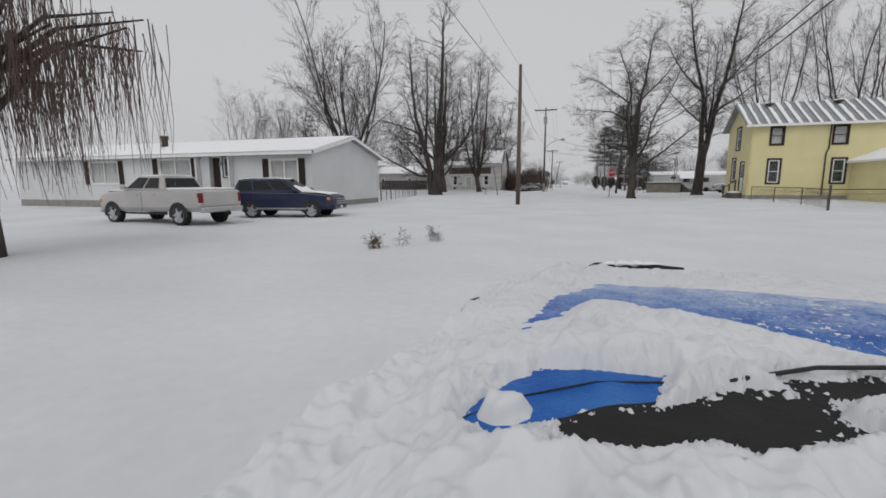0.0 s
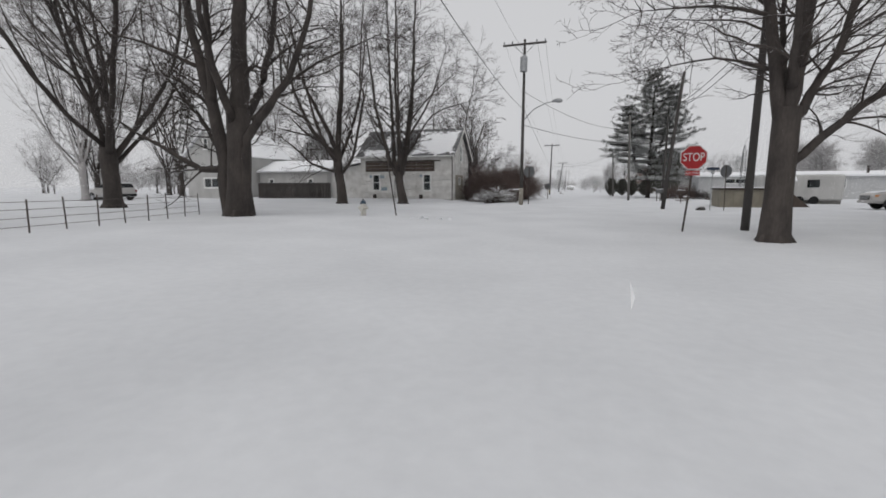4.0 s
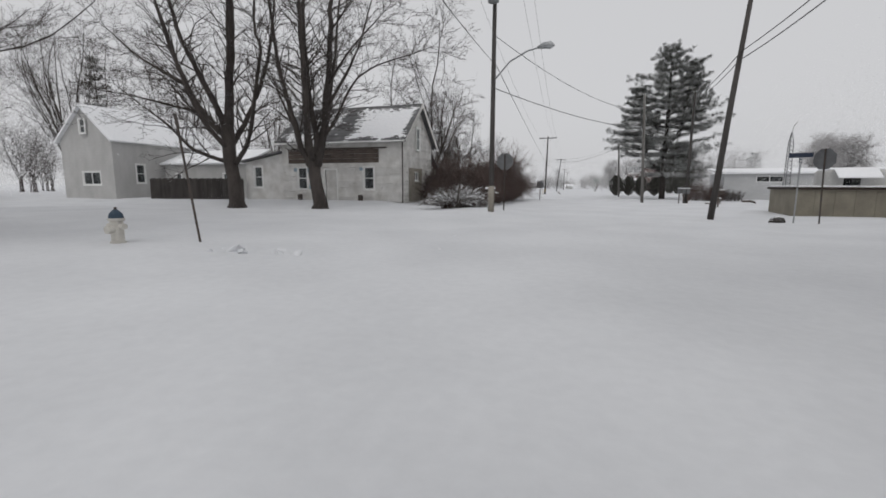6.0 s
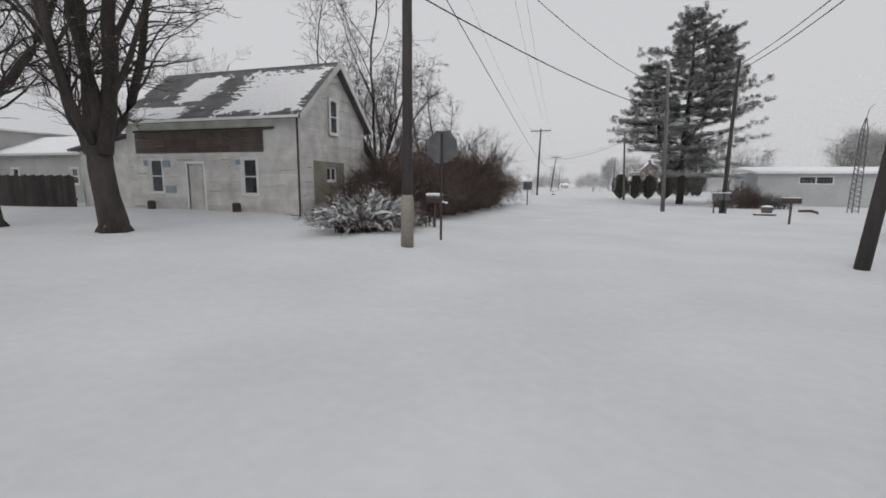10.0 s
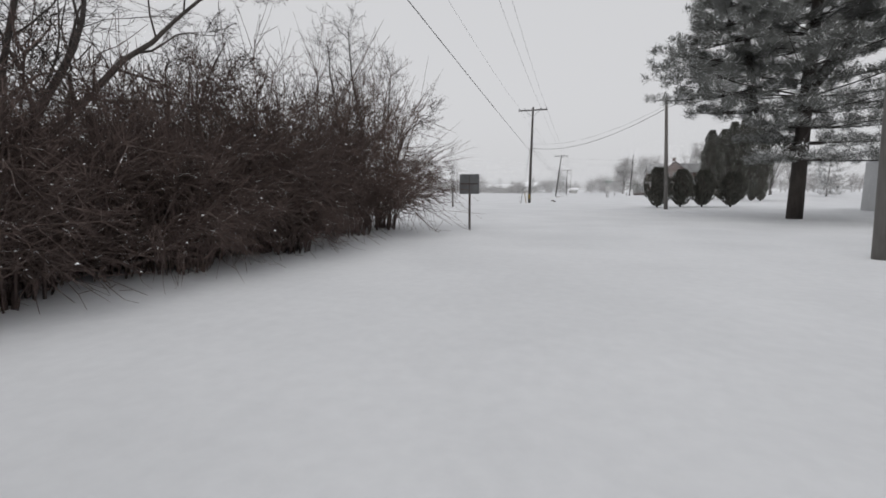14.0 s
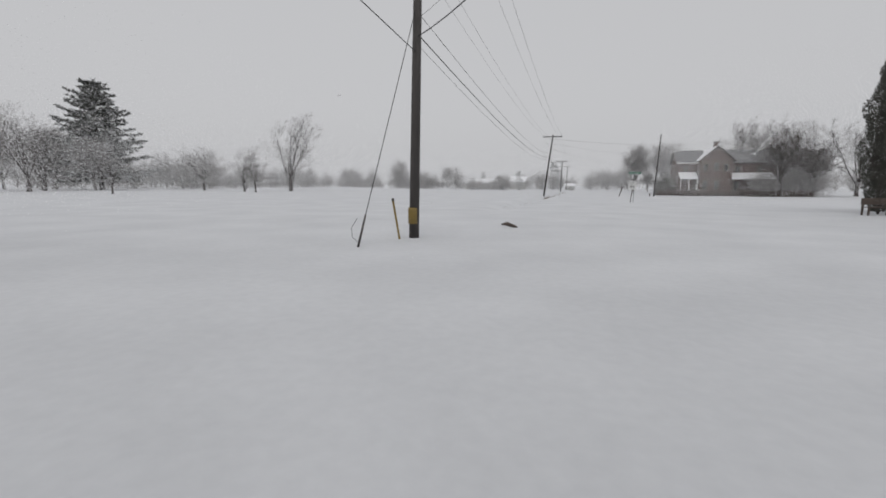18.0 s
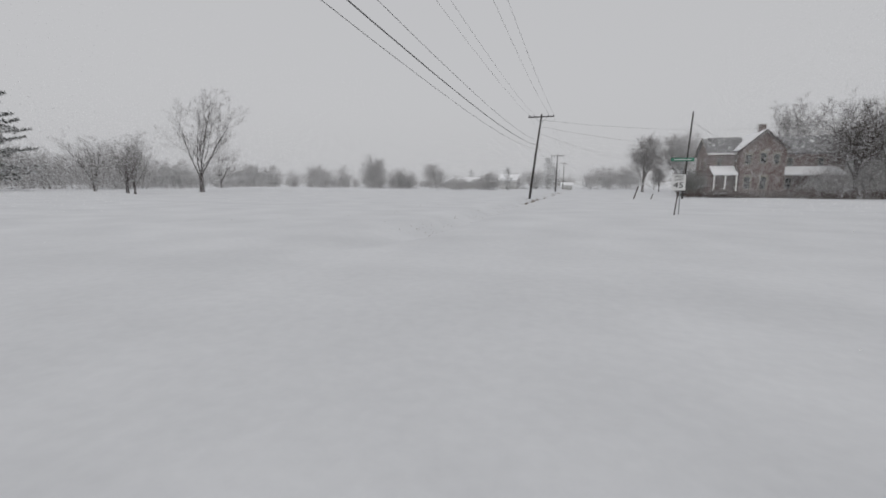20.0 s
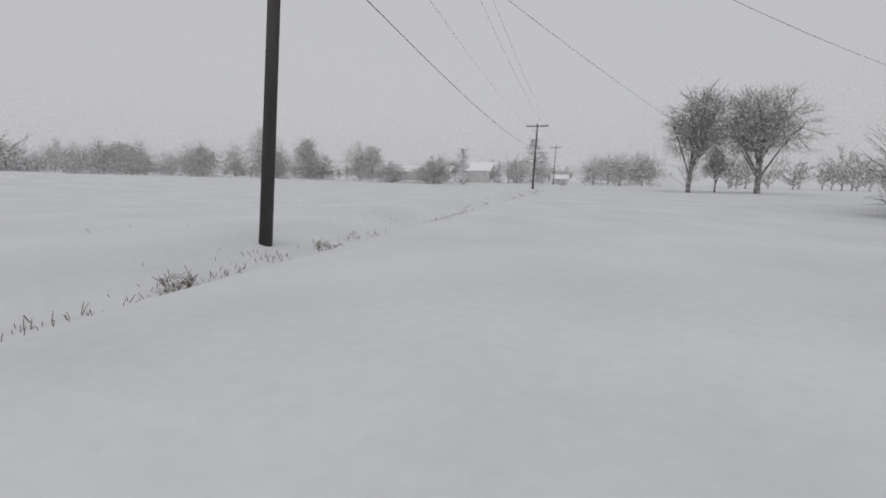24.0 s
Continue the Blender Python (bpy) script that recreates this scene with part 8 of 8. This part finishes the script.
def car(x, y, turn, kind, paint, label, name, snow=True):
    """x runs toward the nose. kind: pickup or suv."""
    t = thing(name, (x, y, gz(x, y) - 0.03), turn, label, "car" if kind != "pickup" else "pickup truck")
    if kind == "pickup":
        hw, r, ax = 0.99, 0.41, (-1.75, 1.95)
        body = [section(-2.85, 0.95, 0.62, 0.9, 1.30, 0.0), section(-2.75, hw, 0.55, 0.95, 1.34, 0.0), section(-0.75, hw, 0.52, 0.95, 1.34, 0.0),
                section(1.25, hw, 0.5, 0.95, 1.32, 0.02), section(2.3, 0.98, 0.52, 0.95, 1.25, 0.05), section(2.75, 0.93, 0.55, 0.9, 1.12, 0.05), section(2.9, 0.84, 0.6, 0.85, 1.0, 0.02)]
        roofline = [(-0.95, 1.34), (-0.72, 1.86), (0.55, 1.9), (1.35, 1.34)]
        cab = (-0.95, 1.4)
    else:
        hw, r, ax = 0.98, 0.385, (-1.42, 1.44)
        body = [section(-2.42, 0.88, 0.5, 0.9, 1.2, 0.0), section(-2.3, 0.96, 0.42, 0.9, 1.24, 0.0), section(-1.0, hw, 0.36, 0.9, 1.22, 0.0), section(0.85, hw, 0.36, 0.9, 1.19, 0.02),
                section(1.6, 0.98, 0.38, 0.88, 1.14, 0.06), section(2.15, 0.95, 0.42, 0.84, 1.07, 0.06), section(2.4, 0.88, 0.46, 0.8, 1.0, 0.04), section(2.48, 0.82, 0.5, 0.76, 0.92, 0.02)]
        roofline = [(-2.35, 1.22), (-2.12, 1.78), (-0.1, 1.83), (1.0, 1.18)]
        cab = (-2.3, 1.0)
    Geo().loft(body).obj("body", paint, t, bevel=0.02)
    # cabin: four stations, leaning in at the top
    (xa, za), (xb, zb), (xc, zc), (xd, zd) = roofline
    low, high = hw * 0.93, hw * 0.74
    cb = Geo()
    bot = [(xa, -low, za - 0.02), (xd, -low, zd - 0.02), (xd, low, zd - 0.02), (xa, low, za - 0.02)]
    tp = [(xb, -high, zb), (xc, -high, zc), (xc, high, zc), (xb, high, zb)]
    cb.loft([bot, tp])
    cb.obj("cabin", paint, t, bevel=0.05)

    def pane(name_, quad, lab):
        q = [Vector(p) for p in quad]
        n = (q[1] - q[0]).cross(q[3] - q[0]).normalized()
        c = sum(q, Vector()) / len(q)
        if n.dot(c - Vector(((xb + xc) / 2, 0, za))) < 0:
            n = -n
        Geo().prism([tuple(p + n * 0.004) for p in q], tuple(n * 0.006)).obj(name_, CARGLASS, t, lab)
    L = lambda u, v, s: Vector((xa + (xd - xa) * u, s * low, za)).lerp(Vector((xb + (xc - xb) * u, s * high, zb + (zc - zb) * u)), v)
    cuts = ((0.10, 0.47), (0.52, 0.93)) if kind == "pickup" else ((0.06, 0.30), (0.34, 0.62), (0.66, 0.95))
    for s in (-1, 1):
        for a, b in cuts:
            pane("side_window", [L(a, 0.14, s), L(b, 0.14, s), L(b, 0.88, s), L(a, 0.88, s)], "dark tinted side window")
    M = lambda u, v, e: (Vector((xd, -low + 2 * low * u, zd)) if e else Vector((xa, -low + 2 * low * u, za))).lerp(Vector((xc, -high + 2 * high * u, zc)) if e else Vector((xb, -high + 2 * high * u, zb)), v)
    pane("windshield", [M(0.07, 0.08, 1), M(0.93, 0.08, 1), M(0.93, 0.93, 1), M(0.07, 0.93, 1)], "dark windshield")
    pane("rear_window", [M(0.08, 0.2, 0), M(0.92, 0.2, 0), M(0.92, 0.9, 0), M(0.08, 0.9, 0)], "dark rear window")
    if snow:
        q = [M(0.06, 0.03, 1), M(0.94, 0.03, 1), M(0.9, 0.42, 1), M(0.55, 0.34, 1), M(0.3, 0.52, 1), M(0.1, 0.45, 1)]
        up_ = Vector((0.55, 0, 0.8))
        Geo().prism([tuple(p + up_ * 0.008) for p in q], tuple(up_ * 0.02)).obj("windshield_snow", CLOD, t, "snow banked on the windshield", bevel=0.006)
    nose, tail = body[-1][0][0], body[0][0][0]
    for s in (-1, 1):
        for xx in ax:
            wheel(t, xx, s * (hw - 0.13), r, 0.25, s)
            arch = Geo()
            arch.prism([(xx + r * 1.2 * c, s * (hw + 0.002), r + r * 1.2 * max(-0.2, q)) for c, q in RING[20]], (0, s * 0.006, 0))
            arch.obj("wheel_arch", PLASTIC, t, "dark wheel arch")
        Geo().box(nose - 0.24, s * (hw - 0.3) - 0.16, 0.80 if kind != "pickup" else 0.82, nose - 0.02, s * (hw - 0.3) + 0.16, 0.95 if kind != "pickup" else 1.0).obj("headlight", CLEARLENS, t, "clear headlamp", bevel=0.03)
        Geo().box(nose - 0.6 if kind != "pickup" else nose - 0.42, s * (hw - 0.1) - 0.05, 0.84 if kind != "pickup" else 0.84, nose - 0.16, s * (hw - 0.1) + 0.06, 0.97 if kind != "pickup" else 0.98).obj("side_marker", AMBER, t, "amber marker lens", bevel=0.01)
        Geo().box(tail - 0.02, s * (hw - 0.12) - 0.08, 0.88, tail + 0.12, s * (hw - 0.12) + 0.1, 1.24 if kind == "pickup" else 1.12).obj("tail_light", REDLENS, t, "red tail lamp", bevel=0.02)
        Geo().tube([(xd - 0.35, s * (low + 0.02), zd + 0.08), (xd - 0.32, s * (low + 0.18), zd + 0.12), (xd - 0.3, s * (low + 0.26), zd + 0.1)], [0.03, 0.1, 0.06], 8).obj("mirror", paint, t, "door mirror")
        for a, b in cuts:
            xh = xa + (xd - xa) * a + 0.12
            Geo().box(xh, s * hw - 0.01, za - 0.17, xh + 0.2, s * hw + 0.025, za - 0.135).obj("door_handle", paint, t)
    gl = Geo().box(nose - 0.04, -0.6, 0.62 if kind != "pickup" else 0.72, nose + 0.02, 0.6, 0.92 if kind != "pickup" else 1.0).obj("grille", PLASTIC, t, "dark grille with chrome bars", bevel=0.02)
    for k in range(3):
        zg = 0.66 + 0.1 * k + (0.1 if kind == "pickup" else 0)
        Geo().box(nose + 0.02, -0.58, zg, nose + 0.045, 0.58, zg + 0.045).obj("grille_bar", CHROME, gl)
    Geo().box(nose + 0.08, -0.16, 0.46, nose + 0.09, 0.16, 0.58).obj("plate", SIGNWHITE, t, "pale blank plate")
    for s in (-1, 1):
        Geo().box(-1.2, s * (hw + 0.001), 0.42, 1.2, s * (hw + 0.02), 0.5).obj("rocker_trim", PLASTIC if kind != "suv" else CHROME, t, bevel=0.006)
        for a, b in cuts[1:]:
            xg = xa + (xd - xa) * a - 0.06
            Geo().box(xg, s * (hw + 0.0005), 0.52, xg + 0.012, s * (hw + 0.003), za - 0.06).obj("door_gap", PLASTIC, t)
    Geo().box(nose - 0.12, -0.86, 0.42, nose + 0.08, 0.86, 0.6).obj("front_bumper", paint, t, bevel=0.05)
    if kind == "pickup":
        Geo().box(tail - 0.14, -0.92, 0.52, tail + 0.05, 0.92, 0.72).obj("rear_bumper", CHROME, t, "chrome step bumper", bevel=0.03)
        Geo().box(tail - 0.03, -0.8, 0.74, tail + 0.02, 0.8, 1.3).obj("tailgate", paint, t, bevel=0.02)
        Geo().box(-2.7, -0.85, 1.345, -1.0, 0.85, 1.43).obj("bed_snow", CLOD, t, "snow filling the truck bed", bevel=0.03)
        Geo().tube([(tail - 0.1, 0, 0.5), (tail - 0.3, 0, 0.5), (tail - 0.31, 0, 0.58)], 0.03, 6).obj("tow_hitch", DARKSTEEL, t)
    else:
        Geo().box(tail - 0.08, -0.85, 0.45, tail + 0.04, 0.85, 0.7).obj("rear_bumper", PLASTIC, t, "dark lower bumper", bevel=0.03)
        for s in (-1, 1):
            Geo().tube([(xb + 0.15, s * high * 0.92, zb + 0.05), (xc - 0.1, s * high * 0.92, zc + 0.05)], 0.02, 6).obj("roof_rail", CHROME, t)
    Geo().box(xb + 0.05, -high + 0.08, zb + 0.012, xc - 0.02, high - 0.08, zb + 0.075).obj("roof_snow", CLOD, t, "snow on the roof", bevel=0.03)
    hx0, hx1 = xd + 0.08, nose - 0.25
    hz = [s_[5][2] for s_ in body]
    hood = Geo()
    hood.v = []
    for i in range(13):
        for j in range(13):
            u, v = i / 12, j / 12
            px = hx0 + (hx1 - hx0) * u
            zz = np.interp(px, [s_[0][0] for s_ in body], hz)
            e = min(u, 1 - u, v, 1 - v)
            hood.v.append((px, -0.78 + 1.56 * v, float(zz) + (0.035 + 0.03 * noise.noise((px * 2, v * 4, turn))) * min(1, e * 6) - 0.005))
    hood.f = [(i * 13 + j, i * 13 + j + 1, i * 13 + j + 14, i * 13 + j + 13) for i in range(12) for j in range(12)]
    hood.obj("hood_snow", CLOD, t, "thin snow on the hood", smooth=True)
    return t


car(-16.0, 13.9, 176, "pickup", SILVER, "silver-white crew cab pickup parked in the snowy yard", "pickup_truck")
car(-13.3, 18.1, 12, "suv", NAVY, "navy blue sport utility car with snow on roof and hood", "navy_car")
car(19.3, 62.2, 176, "suv", DARKCAR, "dark grey car parked behind the yellow house", "dark_car")
car(19.8, 68.0, 176, "suv", SILVER, "pale grey car parked behind the yellow house", "pale_car")
car(-46.5, 64.2, 178, "suv", SILVER, "silver estate car parked across the side street", "silver_car")
# ---- snow-covered front end of the blue car at the start of the drive ----
hc = thing("blue_car_front", (0.0, 0.0, 0.0), 0, "front end of a bright blue car under patchy clinging snow", "car")


def hood_z(x, y):
    z = 1.155 - 0.10 * smoothstep(0.05, -0.45, x) ** 2 - 0.10 * smoothstep(0.95, 1.45, x) ** 2
    z -= 0.10 * smoothstep(1.9, 2.75, y) + 0.02 * smoothstep(1.2, 2.2, y)
    return z + 0.012 * math.exp(-((x - 0.02 - 0.05 * y) / 0.06) ** 2)


def left_edge(y):
    return -0.53 + 0.12 * smoothstep(0.8, 1.4, y) + 0.36 * smoothstep(1.8, 2.6, y) ** 2


def inside(x, y, poly):
    """Signed distance to a closed outline, positive inside."""
    best, hit = 9.0, False
    for (x0, y0), (x1, y1) in zip(poly, poly[1:] + poly[:1]):
        dx, dy = x1 - x0, y1 - y0
        u = max(0.0, min(1.0, ((x - x0) * dx + (y - y0) * dy) / (dx * dx + dy * dy)))
        best = min(best, math.hypot(x - x0 - u * dx, y - y0 - u * dy))
        if (y0 > y) != (y1 > y) and x < x0 + (y - y0) / (y1 - y0) * dx:
            hit = not hit
    return best if hit else -best


NEAR = [(-0.20, 0.76), (-0.15, 0.87), (-0.07, 0.99), (0.08, 0.98), (0.2, 1.02), (0.17, 0.87), (0.05, 0.81), (-0.06, 0.71), (-0.12, 0.65)]
FAR = [(-0.14, 1.25), (-0.08, 1.64), (0.04, 1.86), (0.29, 2.08), (0.56, 2.08), (0.87, 2.02), (1.4, 2.06), (1.4, 1.15), (0.9, 1.2), (0.66, 1.28), (0.57, 1.41), (0.36, 1.53), (0.1, 1.62), (-0.04, 1.5)]
COWL = [(0.16, 0.86), (0.31, 0.97), (0.48, 1.07), (0.65, 1.13), (1.3, 1.22), (1.3, 0.95), (0.5, 0.82), (0.4, 0.8), (0.27, 0.73), (0.11, 0.69), (0.02, 0.65), (-0.04, 0.71), (-0.02, 0.77)]


def cover(x, y):
    """How thick the snow lies, in metres; below zero where the wind has swept it away."""
    big = noise.noise((x * 3.2, y * 2.4, 0.0))
    mid = noise.noise((x * 9, y * 9, 5.0))
    fine_ = noise.noise((x * 30, y * 30, 1.0))
    dust = noise.noise((x * 70, y * 46, 3.0))
    grit = noise.noise((x * 150, y * 110, 8.0))
    lump = abs(noise.noise((x * 6.5, y * 5.0, 11.0))) + 0.5 * abs(noise.noise((x * 15, y * 13, 2.0)))
    torn = 0.020 * mid + 0.014 * fine_ + 0.010 * dust + 0.009 * grit
    d = inside(x, y, NEAR) + torn
    th = 0.062 + 0.03 * big + 0.022 * mid + 0.011 * fine_ + 0.004 * dust + 0.0015 * grit - 0.055 * lump
    th = min(th, -d * 1.3)
    d = inside(x, y, FAR) + 2.5 * torn
    frost = 0.005 * dust + 0.004 * fine_ + 0.005 * grit + 0.003 * mid - 0.0062 + 0.0062 * smoothstep(0.2, 0.6, x)
    th = min(th, max(-d * 0.35 + 0.010 * grit + 0.006 * dust, min(frost - 0.003, 0.003)))
    blob = math.exp(-(((x - 0.56) / 0.14) ** 2 + ((y - 0.93) / 0.07) ** 2))
    d = inside(x, y, COWL) + 1.6 * torn - 0.16 * blob
    crust = -0.003 + 0.035 * max(0.0, fine_ + 0.7 * dust + 0.5 * mid + 0.5 * grit - 0.05 - 0.75 * smoothstep(0.0, 0.07, d))
    th = min(th, max(-d * 1.2, crust if d > 0.02 else -d))
    th = max(th, min(0.03 + 0.012 * fine_ + 0.01 * mid, 0.09 * math.exp(-(((x + 0.12) / 0.045) ** 2 + ((y - 0.78) / 0.045) ** 2)) * (0.9 + 0.6 * fine_) - 0.02))
    return max(-0.012, th)


N1, N2 = 300, 340
paint, white = Geo(), Geo()
for j in range(N2 + 1):
    y = 0.42 + 2.25 * j / N2
    le = left_edge(y)
    re = 1.46 - (le + 0.43)
    for i in range(N1 + 1):
        u = i / N1
        x = le + (re - le) * (0.72 * u if u < 0.88 else 0.6336 + (u - 0.88) / 0.12 * 0.3664)
        z = hood_z(x, y)
        paint.v.append((x, y, z))
        th = cover(x, y)
        white.v.append((x, y, z + th))
idx = lambda i, j: j * (N1 + 1) + i
faces = [(idx(i, j), idx(i + 1, j), idx(i + 1, j + 1), idx(i, j + 1)) for j in range(N2) for i in range(N1)]
cowl = Geo()
for i in range(61):
    x = -0.03 + 1.36 * i / 60
    for k in range(7):
        y = 0.60 + 0.40 * x - 0.12 * max(0, x - 0.4) + (0.17 + 0.3 * min(max(x, 0.0), 0.5)) * k / 6
        cowl.v.append((x, y, hood_z(x, y) + 0.003))
cowl.f = [(i * 7 + k, i * 7 + k + 1, i * 7 + k + 8, i * 7 + k + 7) for i in range(60) for k in range(6)]
paint.f = [(idx(i, j), idx(i + 5, j), idx(i + 5, j + 5), idx(i, j + 5)) for j in range(0, N2, 5) for i in range(0, N1, 5)]
white.f = faces
paint.obj("hood", BLUE, hc, "bright blue hood panel", smooth=True)
cowl.obj("cowl", RUBBER, hc, "black plastic cowl", smooth=True)
white.obj("hood_snow", SNOW, hc, "clinging snow torn into patches", smooth=True)
Geo().tube([(px_, py_, hood_z(px_, py_) + 0.001) for px_, py_ in ((-0.2, 0.76), (-0.1, 0.84), (0.05, 0.92), (0.2, 0.985))], 0.0022, 5).obj("panel_gap", PLASTIC, hc, "dark gap between hood and cowl")
for s, lab in ((0, "front_lip"),):
    Geo().tube([(-0.01, 2.36, 1.11), (0.1, 2.5, 1.125), (0.3, 2.58, 1.125), (0.56, 2.62, 1.112)], [0.005, 0.02, 0.018, 0.006], 8).obj(lab, PLASTIC, hc, "black hood lip with snow", smooth=True)
tagged(Geo().loft([[(0.08 + 0.36 * q_ / 14 + 0.02 * c_, 2.5 + 0.1 * (q_ / 14) ** 0.7 + 0.025 * c_ - 0.01, 1.138 + 0.012 * s_ * (1 + 0.8 * math.sin(q_ * 2.3)) * math.sin(math.pi * (q_ + 0.3) / 14.6)) for c_, s_ in RING[8]] for q_ in range(15)]).obj("lip_snow", CLOD, hc, "snow caught on the lip", smooth=True))
Geo().tube([(-0.43, 1.6, 1.07), (-0.41, 1.72, 1.09), (-0.38, 1.82, 1.09)], [0.005, 0.012, 0.005], 6).obj("marker_lamp", PLASTIC, hc, "dark fender trim")
Geo().tube([(0.3, 0.985, 1.172), (0.5, 1.085, 1.185), (0.75, 1.16, 1.185), (1.3, 1.25, 1.17)], 0.005, 6).obj("wiper_arm", PLASTIC, hc, "black wiper arm")
# fenders, nose and wheels below
for s in (0, 1):
    g = Geo()
    rows = []
    for j in range(0, N2 + 1, 5):
        a = paint.v[idx(0 if s == 0 else N1, j)]
        o = -0.08 if s == 0 else 0.08
        rows.append([(a[0], a[1], a[2] - 0.002), (a[0] + o, a[1], a[2] - 0.16), (a[0] + o * 1.3, a[1], 0.75), (a[0] + o, a[1], 0.42)])
    g.loft(rows, closed=False)
    g.obj("fender", BLUE, hc, "blue fender with thin snow", smooth=True)
nose = [paint.v[idx(i, N2)] for i in range(0, N1 + 1, 5)]
g = Geo()
g.loft([[(x, y, z - 0.002), (x, y + 0.06, z - 0.12), (x, y + 0.1, 0.75), (x, y + 0.06, 0.4)] for x, y, z in nose], closed=False)
g.obj("front_fascia", BLUE, hc, smooth=True)
Geo().box(0.1, 2.72, 0.55, 0.95, 2.8, 0.75).obj("grille", PLASTIC, hc, "black grille", bevel=0.02)
for x_ in (-0.05, 1.05):
    Geo().box(x_ - 0.12, 2.68, 0.78, x_ + 0.14, 2.76, 0.92).obj("headlight", CLEARLENS, hc, bevel=0.03)
for s, x_ in ((-1, -0.36), (1, 1.38)):
    w = wheel(hc, 0, 0, 0.35, 0.22, s)
    w.matrix_local = pose(x_, 1.75, 0.0, 0, 0, 90 if s > 0 else 90)
# ---- oversized flakes added as distance haze, plus sparse falling snow ----


def snowfall(name, x0, x1, y0, y1, z1, per_m3, size, seed):
    rs = np.random.RandomState(seed)
    n = int((x1 - x0) * (y1 - y0) * z1 * per_m3)
    c = rs.uniform((x0, y0, 0.6), (x1, y1, z1), (n, 3))
    tri = rs.normal(size=(n, 3, 3))
    tri -= tri.mean(axis=1, keepdims=True)
    tri *= (size * rs.uniform(0.6, 1.2, (n, 1, 1))) / np.linalg.norm(tri, axis=2).mean(axis=1)[:, None, None]
    co = (c[:, None, :] + tri).astype(np.float32)
    me = bpy.data.meshes.new(name)
    me.vertices.add(3 * n)
    me.vertices.foreach_set("co", co.ravel())
    me.loops.add(3 * n)
    me.loops.foreach_set("vertex_index", np.arange(3 * n, dtype=np.int32))
    me.polygons.add(n)
    me.polygons.foreach_set("loop_start", np.arange(0, 3 * n, 3, dtype=np.int32))
    me.update()
    me.materials.append(FLAKE)
    return tagged(new(name, me), "snowflakes added in the air, mostly as distance haze", "snowfall", kind="stuff")


FLAKE = mat("snowflakes", (0.985, 0.985, 0.99), (0.97, 0.97, 0.975), rough=1.0, bump=0, spec=0.0)
_n, _l = FLAKE.node_tree.nodes, FLAKE.node_tree.links
_d, _t, _m = _n.new("ShaderNodeBsdfDiffuse"), _n.new("ShaderNodeBsdfTranslucent"), _n.new("ShaderNodeMixShader")
for _s in (_d, _t):
    _s.inputs["Color"].default_value = (0.99, 0.99, 0.995, 1)
_l.new(_d.outputs[0], _m.inputs[1])
_l.new(_t.outputs[0], _m.inputs[2])
_l.new(_m.outputs[0], _n["Material Output"].inputs["Surface"])
snowfall("falling_snow", -130, -42, 60, 330, 9.5, 1.9, 0.06, 1)
snowfall("falling_snow", -42, 60, 222, 330, 11, 2.4, 0.06, 2)
snowfall("falling_snow", 28, 70, 40, 222, 15, 1.2, 0.065, 3)
snowfall("falling_snow", -42, -17, 85, 222, 9, 8.0, 0.019, 4)
snowfall("falling_snow", 11, 28, 125, 222, 12, 9.0, 0.018, 5)
snowfall("falling_snow", 14, 28, 75, 125, 12, 4.0, 0.026, 6)
snowfall("falling_snow", 3, 11, 140, 168, 9, 20.0, 0.017, 9)
snowfall("falling_snow", 7, 14, 168, 203, 10, 45.0, 0.017, 8)
snowfall("falling_snow", -15, 14, -5, 240, 8, 0.12, 0.008, 7)
# ---- clapboards of the weathered house, last ----
clapboards(h1, p0, (1, 0), W1, 0.06, 2.5, [(o[0] - 0.09, o[1] - 0.09, o[2] + 0.18, o[3] + 0.18) for o in front_open], 0.15, WHITEPAINT, 1)
clapboards(h1, p0, (1, 0), W1, 3.62, EV - 0.36, [], 0.15, WHITEPAINT, 2)
clapboards(h1, (0, 0), (0, 1), DEP, 0.06, RG - 0.1, [(1.0, 0.0, 2.5, 2.3), (2.2, 3.45, 0.86, 1.7)], 0.15, WHITEPAINT, 3,
           clip=lambda z: (0.0, DEP) if z < EV else ((z - EV) / (RG - EV) * DEP / 2, DEP - (z - EV) / (RG - EV) * DEP / 2))
